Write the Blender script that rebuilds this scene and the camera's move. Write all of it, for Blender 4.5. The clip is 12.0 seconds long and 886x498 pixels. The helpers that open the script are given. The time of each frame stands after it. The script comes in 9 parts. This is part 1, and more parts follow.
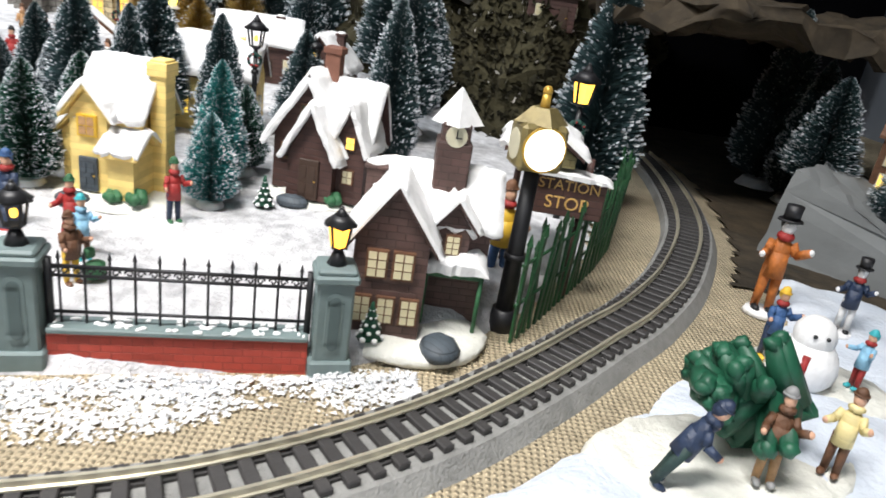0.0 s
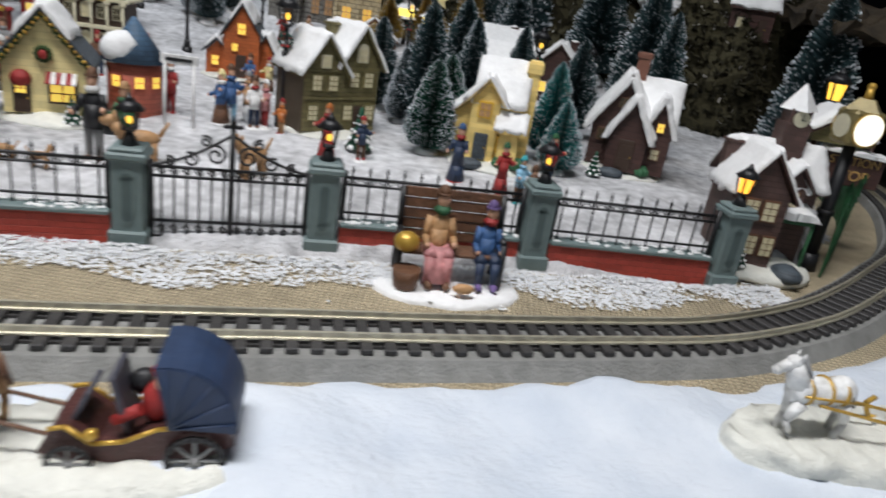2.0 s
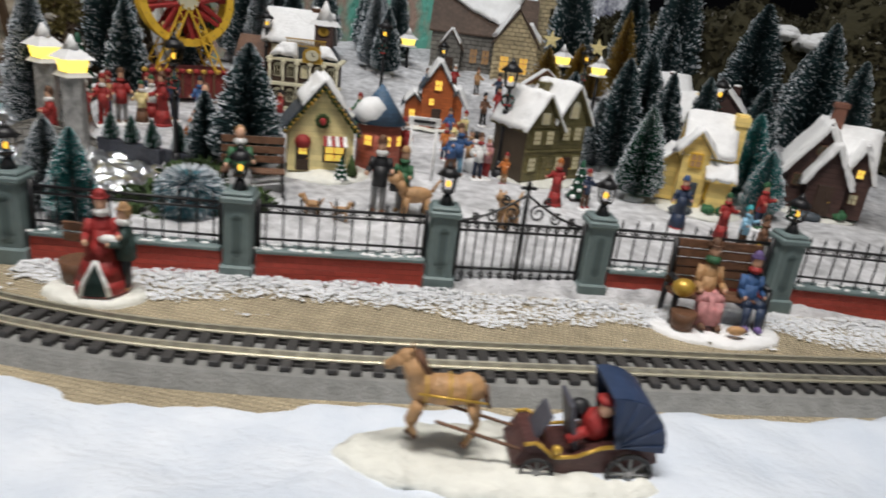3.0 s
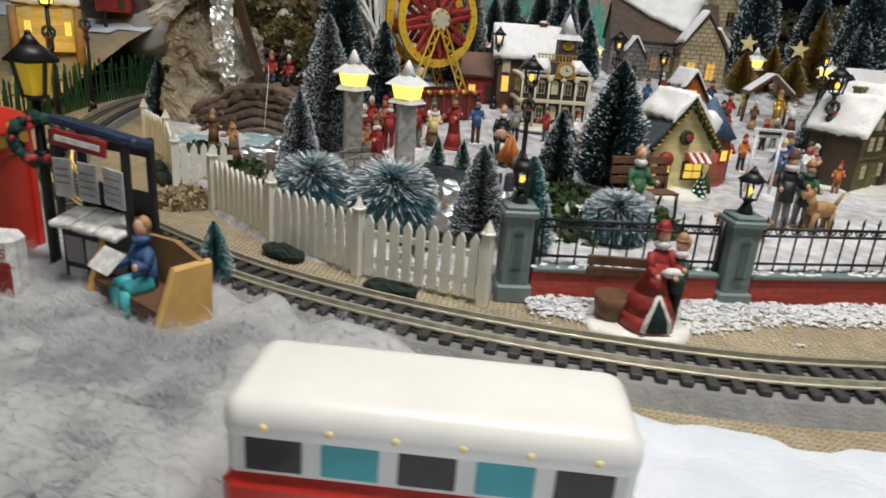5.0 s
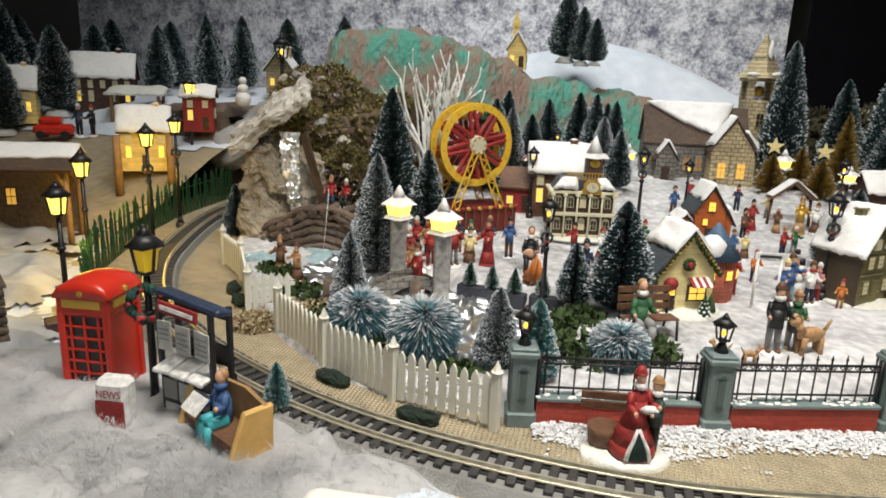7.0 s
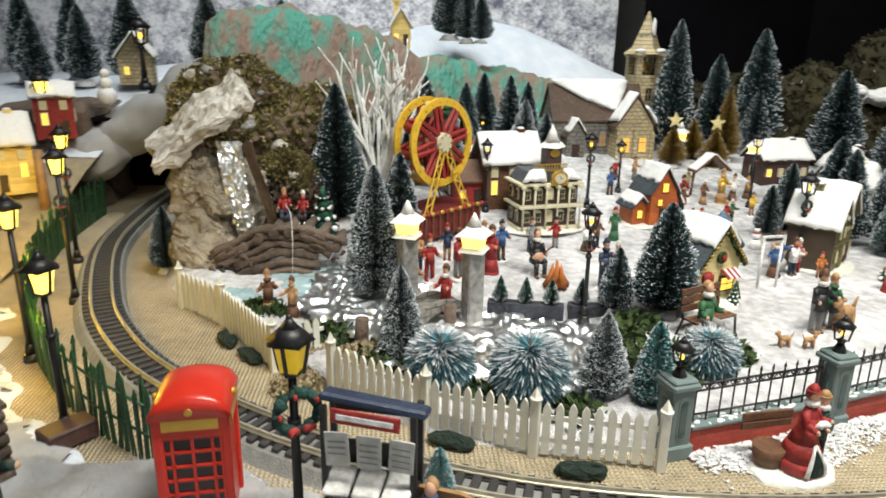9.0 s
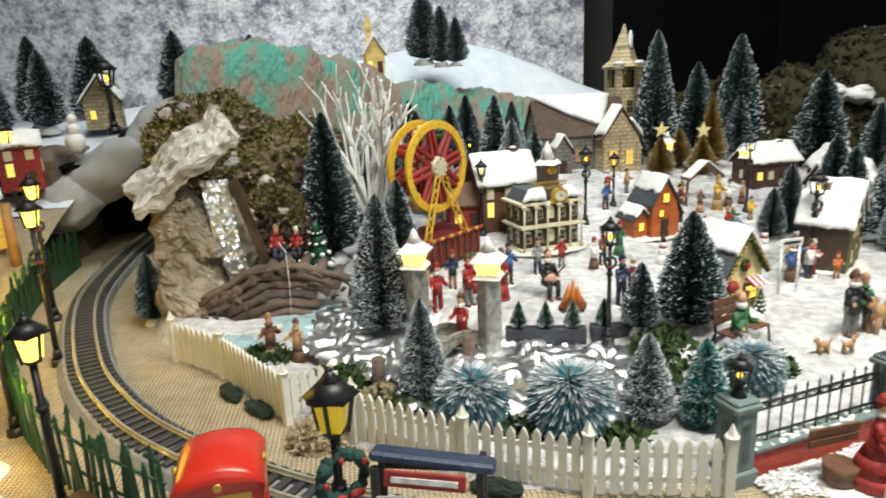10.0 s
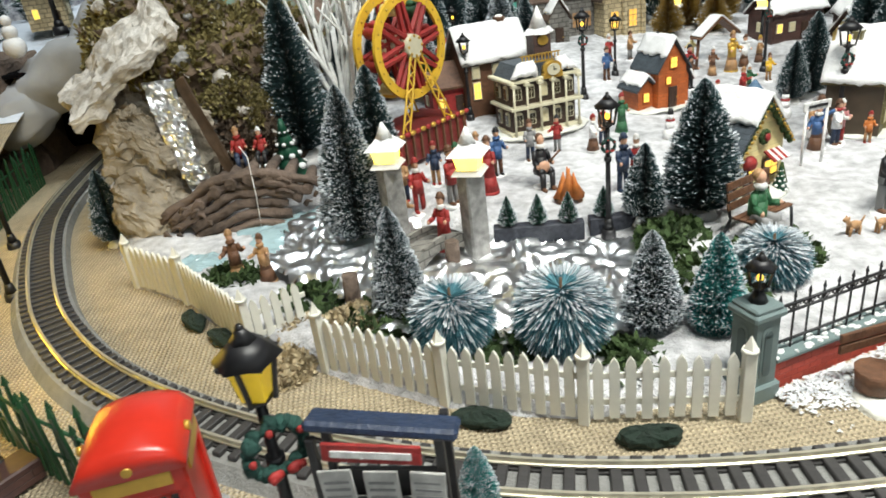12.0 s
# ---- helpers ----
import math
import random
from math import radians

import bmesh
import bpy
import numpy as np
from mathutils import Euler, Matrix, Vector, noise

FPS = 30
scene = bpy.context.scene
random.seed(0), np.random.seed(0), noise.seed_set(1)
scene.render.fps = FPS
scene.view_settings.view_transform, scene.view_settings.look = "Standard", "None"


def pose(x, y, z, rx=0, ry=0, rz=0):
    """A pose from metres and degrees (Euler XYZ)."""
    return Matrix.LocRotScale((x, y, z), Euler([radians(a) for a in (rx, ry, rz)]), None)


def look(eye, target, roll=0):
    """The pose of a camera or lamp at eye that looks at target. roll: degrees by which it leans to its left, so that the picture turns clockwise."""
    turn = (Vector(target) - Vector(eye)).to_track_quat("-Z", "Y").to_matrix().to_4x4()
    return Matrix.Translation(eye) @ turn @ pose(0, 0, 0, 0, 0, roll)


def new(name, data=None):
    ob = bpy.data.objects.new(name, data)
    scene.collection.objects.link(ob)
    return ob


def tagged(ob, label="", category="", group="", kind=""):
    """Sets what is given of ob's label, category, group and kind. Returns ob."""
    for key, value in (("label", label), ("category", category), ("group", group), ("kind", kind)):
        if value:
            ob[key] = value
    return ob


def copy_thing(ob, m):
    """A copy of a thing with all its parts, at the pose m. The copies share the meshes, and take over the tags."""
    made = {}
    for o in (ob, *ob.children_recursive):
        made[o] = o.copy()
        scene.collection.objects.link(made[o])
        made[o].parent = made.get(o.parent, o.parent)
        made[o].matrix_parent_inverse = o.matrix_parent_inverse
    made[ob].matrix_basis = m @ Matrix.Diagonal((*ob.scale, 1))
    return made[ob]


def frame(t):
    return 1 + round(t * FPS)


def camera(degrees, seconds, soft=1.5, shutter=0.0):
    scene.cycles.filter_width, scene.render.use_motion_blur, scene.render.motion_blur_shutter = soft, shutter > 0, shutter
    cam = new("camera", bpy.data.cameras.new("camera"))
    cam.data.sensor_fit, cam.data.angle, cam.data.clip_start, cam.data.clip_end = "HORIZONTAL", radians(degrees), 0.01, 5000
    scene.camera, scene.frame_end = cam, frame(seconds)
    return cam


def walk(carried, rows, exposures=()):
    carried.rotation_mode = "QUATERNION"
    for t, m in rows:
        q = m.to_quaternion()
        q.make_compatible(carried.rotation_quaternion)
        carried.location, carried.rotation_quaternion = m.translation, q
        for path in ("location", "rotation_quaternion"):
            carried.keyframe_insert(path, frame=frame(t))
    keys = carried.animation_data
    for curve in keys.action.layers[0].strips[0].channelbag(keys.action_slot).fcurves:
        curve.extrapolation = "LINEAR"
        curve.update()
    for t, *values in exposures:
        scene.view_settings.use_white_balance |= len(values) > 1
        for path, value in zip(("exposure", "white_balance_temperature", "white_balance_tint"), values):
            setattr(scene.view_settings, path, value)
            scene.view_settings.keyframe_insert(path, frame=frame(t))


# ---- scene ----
cam = camera(66.5, 12.0, soft=1.7, shutter=0.4)
PATH = [
    (0, (0.109, 0.092, 0.166), (0.22, 1.954, -0.557), 9.1),
    (0.5, (0.095, 0.062, 0.165), (0.146, 1.928, -0.552), 8.6),
    (1, (0.04, 0.03, 0.155), (0.07, 1.887, -0.586), 9.1),
    (1.5, (-0.034, -0.009, 0.151), (0.014, 1.84, -0.611), 8.7),
    (2, (-0.084, -0.044, 0.147), (-0.109, 1.819, -0.578), 9.2),
    (2.5, (-0.137, -0.073, 0.149), (-0.295, 1.79, -0.56), 7.8),
    (3, (-0.197, -0.102, 0.16), (-0.446, 1.762, -0.52), 7.0),
    (3.5, (-0.264, -0.122, 0.152), (-0.586, 1.732, -0.527), 6.9),
    (3.7, (-0.292, -0.13, 0.146), (-0.631, 1.718, -0.539), 6.6),
    (5.3, (-0.493, -0.13, 0.14), (-0.704, 1.749, -0.512), 2.6),
    (5.5, (-0.505, -0.134, 0.149), (-0.684, 1.752, -0.493), 1.7),
    (6, (-0.516, -0.16, 0.166), (-0.757, 1.759, -0.346), 3.4),
    (6.5, (-0.473, -0.189, 0.189), (-0.937, 1.68, -0.353), 2.8),
    (7, (-0.433, -0.183, 0.209), (-0.904, 1.697, -0.285), 2.2),
    (7.5, (-0.45, -0.186, 0.209), (-0.8, 1.722, -0.28), 1.5),
    (7.7, (-0.466, -0.187, 0.213), (-0.788, 1.719, -0.299), 1.2),
    (9.3, (-0.667, -0.125, 0.238), (-0.38, 1.766, -0.347), -0.6),
    (9.5, (-0.672, -0.115, 0.237), (-0.318, 1.768, -0.339), -1.7),
    (10, (-0.674, -0.107, 0.23), (-0.448, 1.814, -0.278), -2.5),
    (10.5, (-0.681, -0.08, 0.211), (-0.549, 1.809, -0.432), -3.7),
    (11, (-0.673, -0.053, 0.211), (-0.494, 1.784, -0.558), -4.4),
    (11.5, (-0.665, -0.055, 0.218), (-0.485, 1.761, -0.599), -5.7),
    (12, (-0.642, -0.047, 0.221), (-0.489, 1.764, -0.613), -7.2),
]
STOPS = [(0, 0.80, 6450, 10), (0.5, 0.66, 6350, 10), (1.0, 0.28, 6250, 10), (1.5, -0.10, 6200, 10), (2.0, -0.32, 6250, 10), (2.5, -0.40, 6450, 10), (3.5, -0.32, 6650, 10), (5.5, -0.24, 6700, 8),
         (6.5, 0.06, 6950, 8), (7.5, 0.10, 7000, 8), (9.5, 0.40, 6850, 4), (10.5, 0.40, 6850, 3), (11.3, 0.46, 6750, 2), (12.0, 0.44, 6550, 3)]
walk(cam, [(t, look(eye, target, roll)) for t, eye, target, roll in PATH], STOPS)

# ---- light: ceiling tube of the room, assumed daylight from behind the viewer, added back fill ----
world = bpy.data.worlds.new("room_air")
scene.world = world
world.use_nodes = True
world.node_tree.nodes["Background"].inputs[0].default_value = (0.75, 0.83, 1.0, 1)
world.node_tree.nodes["Background"].inputs[1].default_value = 0.02


def area_lamp(name, at, to, sx, sy, watts, color, spread=180):
    d = bpy.data.lights.new(name, "AREA")
    d.shape, d.size, d.size_y, d.energy, d.color = "RECTANGLE", sx, sy, watts, color
    d.spread = radians(spread)
    ob = new(name, d)
    ob.matrix_world = look(at, to)
    return ob


# soft cool fill for daylight assumed behind the viewer; no window is built
area_lamp("window_daylight", (-0.1, -1.5, 1.10), (-0.2, 0.3, 0.0), 1.4, 0.8, 4.5, (0.86, 0.93, 1.0))
area_lamp("ceiling_tube_light", (-0.28, -0.02, 1.10), (-0.29, 0.18, 0.0), 0.70, 0.16, 8.6, (1.0, 0.97, 0.94), 120)
# unseen fill, added to brighten the mountain and backdrop
area_lamp("ceiling_tube_back_light", (-0.72, 0.72, 1.55), (-0.52, 1.36, 0.2), 0.80, 0.12, 6.2, (0.92, 0.96, 1.0), 100)


# ---- materials ----
def mat(name, color, rough=0.6, metal=0.0, vary=0.15, scale=120.0, bump=0.15, bscale=None, emit=0.0, color2=None, spec=0.5, island=0.0, obj=0.0):
    m = bpy.data.materials.new(name)
    m.use_nodes = True
    nt = m.node_tree
    b = nt.nodes["Principled BSDF"]
    b.inputs["Roughness"].default_value, b.inputs["Metallic"].default_value = rough, metal
    b.inputs["Specular IOR Level"].default_value = spec
    tc = nt.nodes.new("ShaderNodeTexCoord")
    n1 = nt.nodes.new("ShaderNodeTexNoise")
    n1.inputs["Scale"].default_value, n1.inputs["Detail"].default_value = scale, 5
    n2 = nt.nodes.new("ShaderNodeTexNoise")
    n2.inputs["Scale"].default_value, n2.inputs["Detail"].default_value = scale * 0.13, 3
    for n in (n1, n2):
        nt.links.new(tc.outputs["Object"], n.inputs["Vector"])
    mixf = nt.nodes.new("ShaderNodeMath")
    mixf.operation = "ADD"
    nt.links.new(n1.outputs["Fac"], mixf.inputs[0])
    nt.links.new(n2.outputs["Fac"], mixf.inputs[1])
    last = mixf.outputs[0]
    for amount, node, out in ((island, "ShaderNodeNewGeometry", "Random Per Island"), (obj, "ShaderNodeObjectInfo", "Random")):
        if amount:
            g = nt.nodes.new(node)
            ma = nt.nodes.new("ShaderNodeMath")
            ma.operation = "MULTIPLY_ADD"
            ma.inputs[1].default_value = amount
            nt.links.new(g.outputs[out], ma.inputs[0])
            nt.links.new(last, ma.inputs[2])
            last = ma.outputs[0]
    ramp = nt.nodes.new("ShaderNodeMapRange")
    ramp.inputs["From Min"].default_value, ramp.inputs["From Max"].default_value = 0.65, 1.35 + island + obj
    nt.links.new(last, ramp.inputs["Value"])
    mx = nt.nodes.new("ShaderNodeMix")
    mx.data_type = "RGBA"
    c2 = color2 if color2 else tuple(min(1, c * (1 + vary)) for c in color)
    c1 = color if color2 else tuple(c * (1 - vary) for c in color)
    mx.inputs["A"].default_value, mx.inputs["B"].default_value = (*c1, 1), (*c2, 1)
    nt.links.new(ramp.outputs["Result"], mx.inputs["Factor"])
    nt.links.new(mx.outputs["Result"], b.inputs["Base Color"])
    if bump:
        bp = nt.nodes.new("ShaderNodeBump")
        bp.inputs["Strength"].default_value, bp.inputs["Distance"].default_value = bump, 0.002
        n3 = nt.nodes.new("ShaderNodeTexNoise")
        n3.inputs["Scale"].default_value, n3.inputs["Detail"].default_value = bscale or scale * 2, 6
        nt.links.new(tc.outputs["Object"], n3.inputs["Vector"])
        nt.links.new(n3.outputs["Fac"], bp.inputs["Height"])
        nt.links.new(bp.outputs["Normal"], b.inputs["Normal"])
    if emit:
        nt.links.new(mx.outputs["Result"], b.inputs["Emission Color"])
        b.inputs["Emission Strength"].default_value = emit
    return m


def burlap_mat():
    m = mat("burlap", (0.66, 0.55, 0.37), 0.95, vary=0.25, scale=90, bump=0)
    nt = m.node_tree
    b = nt.nodes["Principled BSDF"]
    tc = nt.nodes["Texture Coordinate"]
    waves = []
    for axis in ("X", "Y"):
        w = nt.nodes.new("ShaderNodeTexWave")
        w.bands_direction = axis
        w.inputs["Scale"].default_value, w.inputs["Distortion"].default_value = 105, 2.2
        w.inputs["Detail"].default_value, w.inputs["Detail Scale"].default_value = 2, 1.5
        nt.links.new(tc.outputs["Object"], w.inputs["Vector"])
        waves.append(w)
    mx = nt.nodes.new("ShaderNodeMath")
    mx.operation = "MULTIPLY"
    nt.links.new(waves[0].outputs["Fac"], mx.inputs[0])
    nt.links.new(waves[1].outputs["Fac"], mx.inputs[1])
    bp = nt.nodes.new("ShaderNodeBump")
    bp.inputs["Strength"].default_value, bp.inputs["Distance"].default_value = 0.9, 0.003
    nt.links.new(mx.outputs[0], bp.inputs["Height"])
    nt.links.new(bp.outputs["Normal"], b.inputs["Normal"])
    base = b.inputs["Base Color"].links[0].from_socket
    mul = nt.nodes.new("ShaderNodeMix")
    mul.data_type, mul.blend_type = "RGBA", "MULTIPLY"
    mul.inputs["Factor"].default_value = 0.75
    cr = nt.nodes.new("ShaderNodeMapRange")
    cr.inputs["To Min"].default_value, cr.inputs["To Max"].default_value = 0.45, 1.25
    nt.links.new(mx.outputs[0], cr.inputs["Value"])
    nt.links.new(base, mul.inputs["A"])
    nt.links.new(cr.outputs["Result"], mul.inputs["B"])
    nt.links.new(mul.outputs["Result"], b.inputs["Base Color"])
    return m


BURLAP = burlap_mat()
SNOW = mat("cotton_snow", (0.52, 0.58, 0.67), 0.95, scale=40, bump=0.8, bscale=240, color2=(0.72, 0.76, 0.82))
SNOWV = mat("village_snow", (0.26, 0.26, 0.27), 0.85, scale=110, bump=1.0, bscale=520, color2=(0.80, 0.80, 0.82))
SNOWP = mat("painted_snow", (0.82, 0.82, 0.82), 0.55, vary=0.08, scale=200, bump=0.4)
FLAKE = mat("loose_snow_flake", (0.60, 0.61, 0.63), 0.8, bump=0, color2=(0.84, 0.85, 0.86), island=1.0)
BASESNOW = mat("resin_snow", (0.72, 0.72, 0.66), 0.5, vary=0.12, scale=150, bump=0.6)
BED = mat("grey_foam_bed", (0.23, 0.23, 0.22), 0.9, vary=0.25, scale=150, bump=0.6, bscale=700)
SLEEPER = mat("dark_plastic_sleeper", (0.040, 0.038, 0.038), 0.55, vary=0.3, scale=300, obj=0.5)
RAIL = mat("nickel_rail", (0.78, 0.73, 0.58), 0.33, 0.7, vary=0.2, scale=80, bump=0.05)
STONEGREY = mat("grey_green_plastic", (0.15, 0.20, 0.20), 0.55, vary=0.12, scale=150)
BRASSY = mat("olive_brass_paint", (0.20, 0.16, 0.065), 0.45, 0.3, vary=0.3, scale=200)
GREYSHADE = mat("grey_green_recess_shade", (0.085, 0.12, 0.12), 0.6, vary=0.12, scale=150)
REDBRICK = mat("red_brick_paint", (0.42, 0.06, 0.04), 0.6, vary=0.2, scale=200, obj=0.3)
IRON = mat("black_iron_plastic", (0.012, 0.012, 0.014), 0.45, vary=0.3, scale=200, bump=0.05)
WHITEWOOD = mat("white_fence_plastic", (0.75, 0.74, 0.66), 0.5, vary=0.07, scale=150, obj=0.15)
GREENFENCE = mat("green_fence_paint", (0.014, 0.068, 0.024), 0.5, vary=0.3, scale=200, obj=0.4)
NEEDLE = mat("needles_dark", (0.010, 0.030, 0.032), 0.75, vary=0.4, scale=80, bump=0, color2=(0.075, 0.140, 0.150), island=1.0)
NEEDLEF = mat("needles_frosted", (0.020, 0.042, 0.044), 0.75, bump=0, scale=80, color2=(0.11, 0.165, 0.175), island=1.0)
NEEDLEG = mat("needles_green", (0.01, 0.06, 0.04), 0.75, bump=0, scale=80, color2=(0.03, 0.14, 0.09), island=1.0)
NEEDLET = mat("needles_teal", (0.01, 0.15, 0.15), 0.75, bump=0, scale=80, color2=(0.08, 0.40, 0.38), island=1.0)
NEEDLEB = mat("needles_blue", (0.014, 0.070, 0.100), 0.75, bump=0, scale=80, color2=(0.12, 0.32, 0.38), island=1.0)
NEEDLEGOLD = mat("needles_gold", (0.16, 0.10, 0.02), 0.4, 0.3, bump=0, scale=80, color2=(0.50, 0.34, 0.10), island=1.0)
FROST = mat("needle_frost", (0.34, 0.38, 0.42), 0.8, bump=0, color2=(0.74, 0.77, 0.80), island=1.0)
BARK = mat("twig_brown", (0.09, 0.055, 0.03), 0.8, vary=0.3)
ROCK = mat("plaster_rock", (0.13, 0.105, 0.07), 0.9, scale=60, bump=1.0, bscale=200, color2=(0.50, 0.44, 0.35))
ROCKW = mat("snowy_bark_rock", (0.20, 0.175, 0.14), 0.9, scale=70, bump=1.0, bscale=200, color2=(0.82, 0.79, 0.74))
MOSS = mat("dry_moss", (0.045, 0.036, 0.014), 0.95, scale=60, bump=1.0, bscale=260, color2=(0.36, 0.30, 0.11), island=1.0)
MOSSBR = mat("brown_peat_moss", (0.018, 0.012, 0.008), 0.95, scale=60, bump=1.0, bscale=260, color2=(0.17, 0.12, 0.08), island=1.0)
MOSSD = mat("dark_hill_moss", (0.014, 0.013, 0.005), 0.95, scale=60, bump=1.0, bscale=260, color2=(0.050, 0.043, 0.018), island=1.0)
MOSSG = mat("green_moss", (0.02, 0.045, 0.012), 0.95, scale=60, bump=1.0, bscale=260, color2=(0.07, 0.11, 0.035), island=0.6)
STRAW = mat("pale_straw", (0.26, 0.20, 0.11), 0.9, bump=0, color2=(0.62, 0.52, 0.34), island=1.0)
LOGM = mat("weathered_log", (0.008, 0.006, 0.005), 0.9, scale=150, bump=1.0, color2=(0.22, 0.16, 0.125), obj=0.5)
# near-black that stands in for shade in the tunnels and right corner
SHADEBLACK = mat("black_shade_sheet", (0.004, 0.004, 0.005), 1.0, vary=0.2, scale=40, bump=0.2, spec=0.05)
# brown paper of the tunnel roof, also the colour of the ground's shade
PAPERSHADE = mat("brown_paper_and_shade", (0.012, 0.009, 0.005), 0.9, scale=50, bump=1.0, bscale=120, color2=(0.085, 0.062, 0.036))
YELLOW = mat("yellow_house_paint", (0.80, 0.60, 0.21), 0.55, vary=0.15)
BROWN = mat("brown_house_paint", (0.065, 0.03, 0.024), 0.6, vary=0.3)
BANKBROWN = mat("bank_umber_paint", (0.060, 0.036, 0.026), 0.6, vary=0.3)
BROWN2 = mat("station_brown_paint", (0.09, 0.05, 0.042), 0.6, vary=0.25)
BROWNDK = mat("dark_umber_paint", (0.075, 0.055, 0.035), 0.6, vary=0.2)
OLIVE = mat("olive_house_paint", (0.17, 0.145, 0.06), 0.6, vary=0.2)
CREAM = mat("cream_shop_paint", (0.76, 0.64, 0.31), 0.55, vary=0.12, scale=200)
ORANGE = mat("orange_house_paint", (0.45, 0.11, 0.025), 0.6, vary=0.2)
TERRABROWN = mat("chimney_brick_paint", (0.20, 0.085, 0.055), 0.6, vary=0.2)
TERRA = mat("terracotta_paint", (0.50, 0.13, 0.08), 0.6, vary=0.15)
SLATE = mat("slate_roof_paint", (0.06, 0.075, 0.09), 0.6, vary=0.3)
SLATEB = mat("blue_roof_paint", (0.06, 0.12, 0.20), 0.6, vary=0.25)
TAN = mat("tan_stone_paint", (0.50, 0.41, 0.25), 0.65, vary=0.3, scale=220)
GREYSTONE = mat("grey_stone_paint", (0.22, 0.21, 0.19), 0.75, vary=0.35, scale=180, bump=0.5)
DOORM = mat("dark_door_paint", (0.05, 0.028, 0.018), 0.5)
FRAMEC = mat("cream_window_frame", (0.62, 0.58, 0.42), 0.5)
PANE = mat("dark_window_pane", (0.06, 0.05, 0.03), 0.2, bump=0)
PANELIT = mat("lit_window_pane", (1.0, 0.62, 0.10), 0.4, bump=0, emit=0.9)
PANEPALE = mat("pale_window_pane", (0.62, 0.56, 0.36), 0.3, bump=0)
SHINGLE = mat("brown_shingle_paint", (0.095, 0.06, 0.042), 0.7, vary=0.35, scale=200)
AMBER = mat("amber_lit_pane", (0.85, 0.48, 0.09), 0.4, bump=0, emit=0.5)
LAMPGLOW = mat("lamp_glow_yellow", (1.0, 0.55, 0.06), 0.4, bump=0, emit=2.2)
LAMPHOT = mat("lamp_glow_orange", (1.0, 0.40, 0.04), 0.4, bump=0, emit=2.6)
CLOCKGLOW = mat("clock_glow", (1.0, 0.94, 0.74), 0.4, bump=0, emit=1.6)
RED = mat("red_gloss_paint", (0.58, 0.032, 0.018), 0.28, vary=0.1, bump=0.05)
REDM = mat("red_matte_paint", (0.30, 0.022, 0.02), 0.6, vary=0.38, scale=260, bump=0.45, bscale=420)
REDDK = mat("dark_red_paint", (0.15, 0.016, 0.014), 0.6, vary=0.38, scale=260, bump=0.45, bscale=420)
GREENM = mat("green_paint", (0.03, 0.12, 0.05), 0.6, vary=0.38, scale=260, bump=0.45, bscale=420)
BLUEM = mat("blue_paint", (0.04, 0.10, 0.24), 0.6, vary=0.38, scale=260, bump=0.45, bscale=420)
LBLUE = mat("light_blue_paint", (0.24, 0.46, 0.62), 0.6, vary=0.38, scale=260, bump=0.45, bscale=420)
NAVY = mat("navy_paint", (0.02, 0.035, 0.075), 0.5, vary=0.38, scale=260, bump=0.45, bscale=420)
TEALP = mat("teal_paint", (0.05, 0.38, 0.42), 0.45, vary=0.15)
PINK = mat("dusty_pink_paint", (0.50, 0.22, 0.22), 0.6, vary=0.38, scale=260, bump=0.45, bscale=420)
SKIN = mat("peach_paint", (0.62, 0.36, 0.24), 0.6, vary=0.08)
WHITEP = mat("white_paint", (0.76, 0.75, 0.72), 0.5, vary=0.38, scale=260, bump=0.45, bscale=420)
BLACKP = mat("black_paint", (0.012, 0.012, 0.014), 0.5, vary=0.3)
BRNP = mat("brown_paint", (0.13, 0.06, 0.03), 0.6, vary=0.38, scale=260, bump=0.45, bscale=420)
TANP = mat("tan_paint", (0.42, 0.24, 0.11), 0.55, vary=0.38, scale=260, bump=0.45, bscale=420)
GOLDP = mat("gold_paint", (0.55, 0.34, 0.06), 0.35, 0.4, vary=0.2)
YEL = mat("yellow_paint", (0.72, 0.45, 0.04), 0.5, vary=0.15)
ORNG = mat("burnt_orange_paint", (0.48, 0.15, 0.03), 0.6, vary=0.38, scale=260, bump=0.45, bscale=420)
GREYP = mat("grey_paint", (0.25, 0.25, 0.25), 0.6, vary=0.2)
MOTTLED = mat("mottled_grey_resin", (0.10, 0.10, 0.10), 0.7, scale=150, bump=0.6, color2=(0.44, 0.43, 0.41))
BANKCOTTON = mat("grey_smoky_cotton", (0.20, 0.205, 0.21), 1.0, scale=14, bump=0.3, bscale=90, color2=(0.42, 0.425, 0.43), spec=0.05)
FOIL = mat("crumpled_foil", (0.90, 0.91, 0.93), 0.30, 1.0, vary=0.06, scale=60, bump=0.25, bscale=240)
WATERB = mat("blue_resin_water", (0.34, 0.47, 0.50), 0.15, vary=0.25, scale=60, bump=0.5)
NAVYBOX = mat("navy_planter", (0.012, 0.015, 0.026), 0.55, scale=260, bump=0.6, color2=(0.05, 0.055, 0.07))
WALLM = mat("room_wall_paint", (0.24, 0.24, 0.235), 0.9, vary=0.05, scale=8)
BOARDM = mat("blue_grey_board", (0.20, 0.22, 0.25), 0.8, vary=0.15, scale=6)
LAMPBRIGHT = mat("bright_lamp_glass", (1.0, 0.70, 0.12), 0.4, bump=0, emit=2.3)
WHITETWIG = mat("white_glitter_twig", (0.74, 0.74, 0.72), 0.6, vary=0.2, scale=200)
WREATHM = mat("dark_teal_wreath", (0.015, 0.060, 0.048), 0.8, vary=0.4, scale=300, bump=0.8, island=0.6)
GREENDARK = mat("dark_moss_pad", (0.010, 0.022, 0.014), 0.9, vary=0.4, scale=200, bump=0.8)
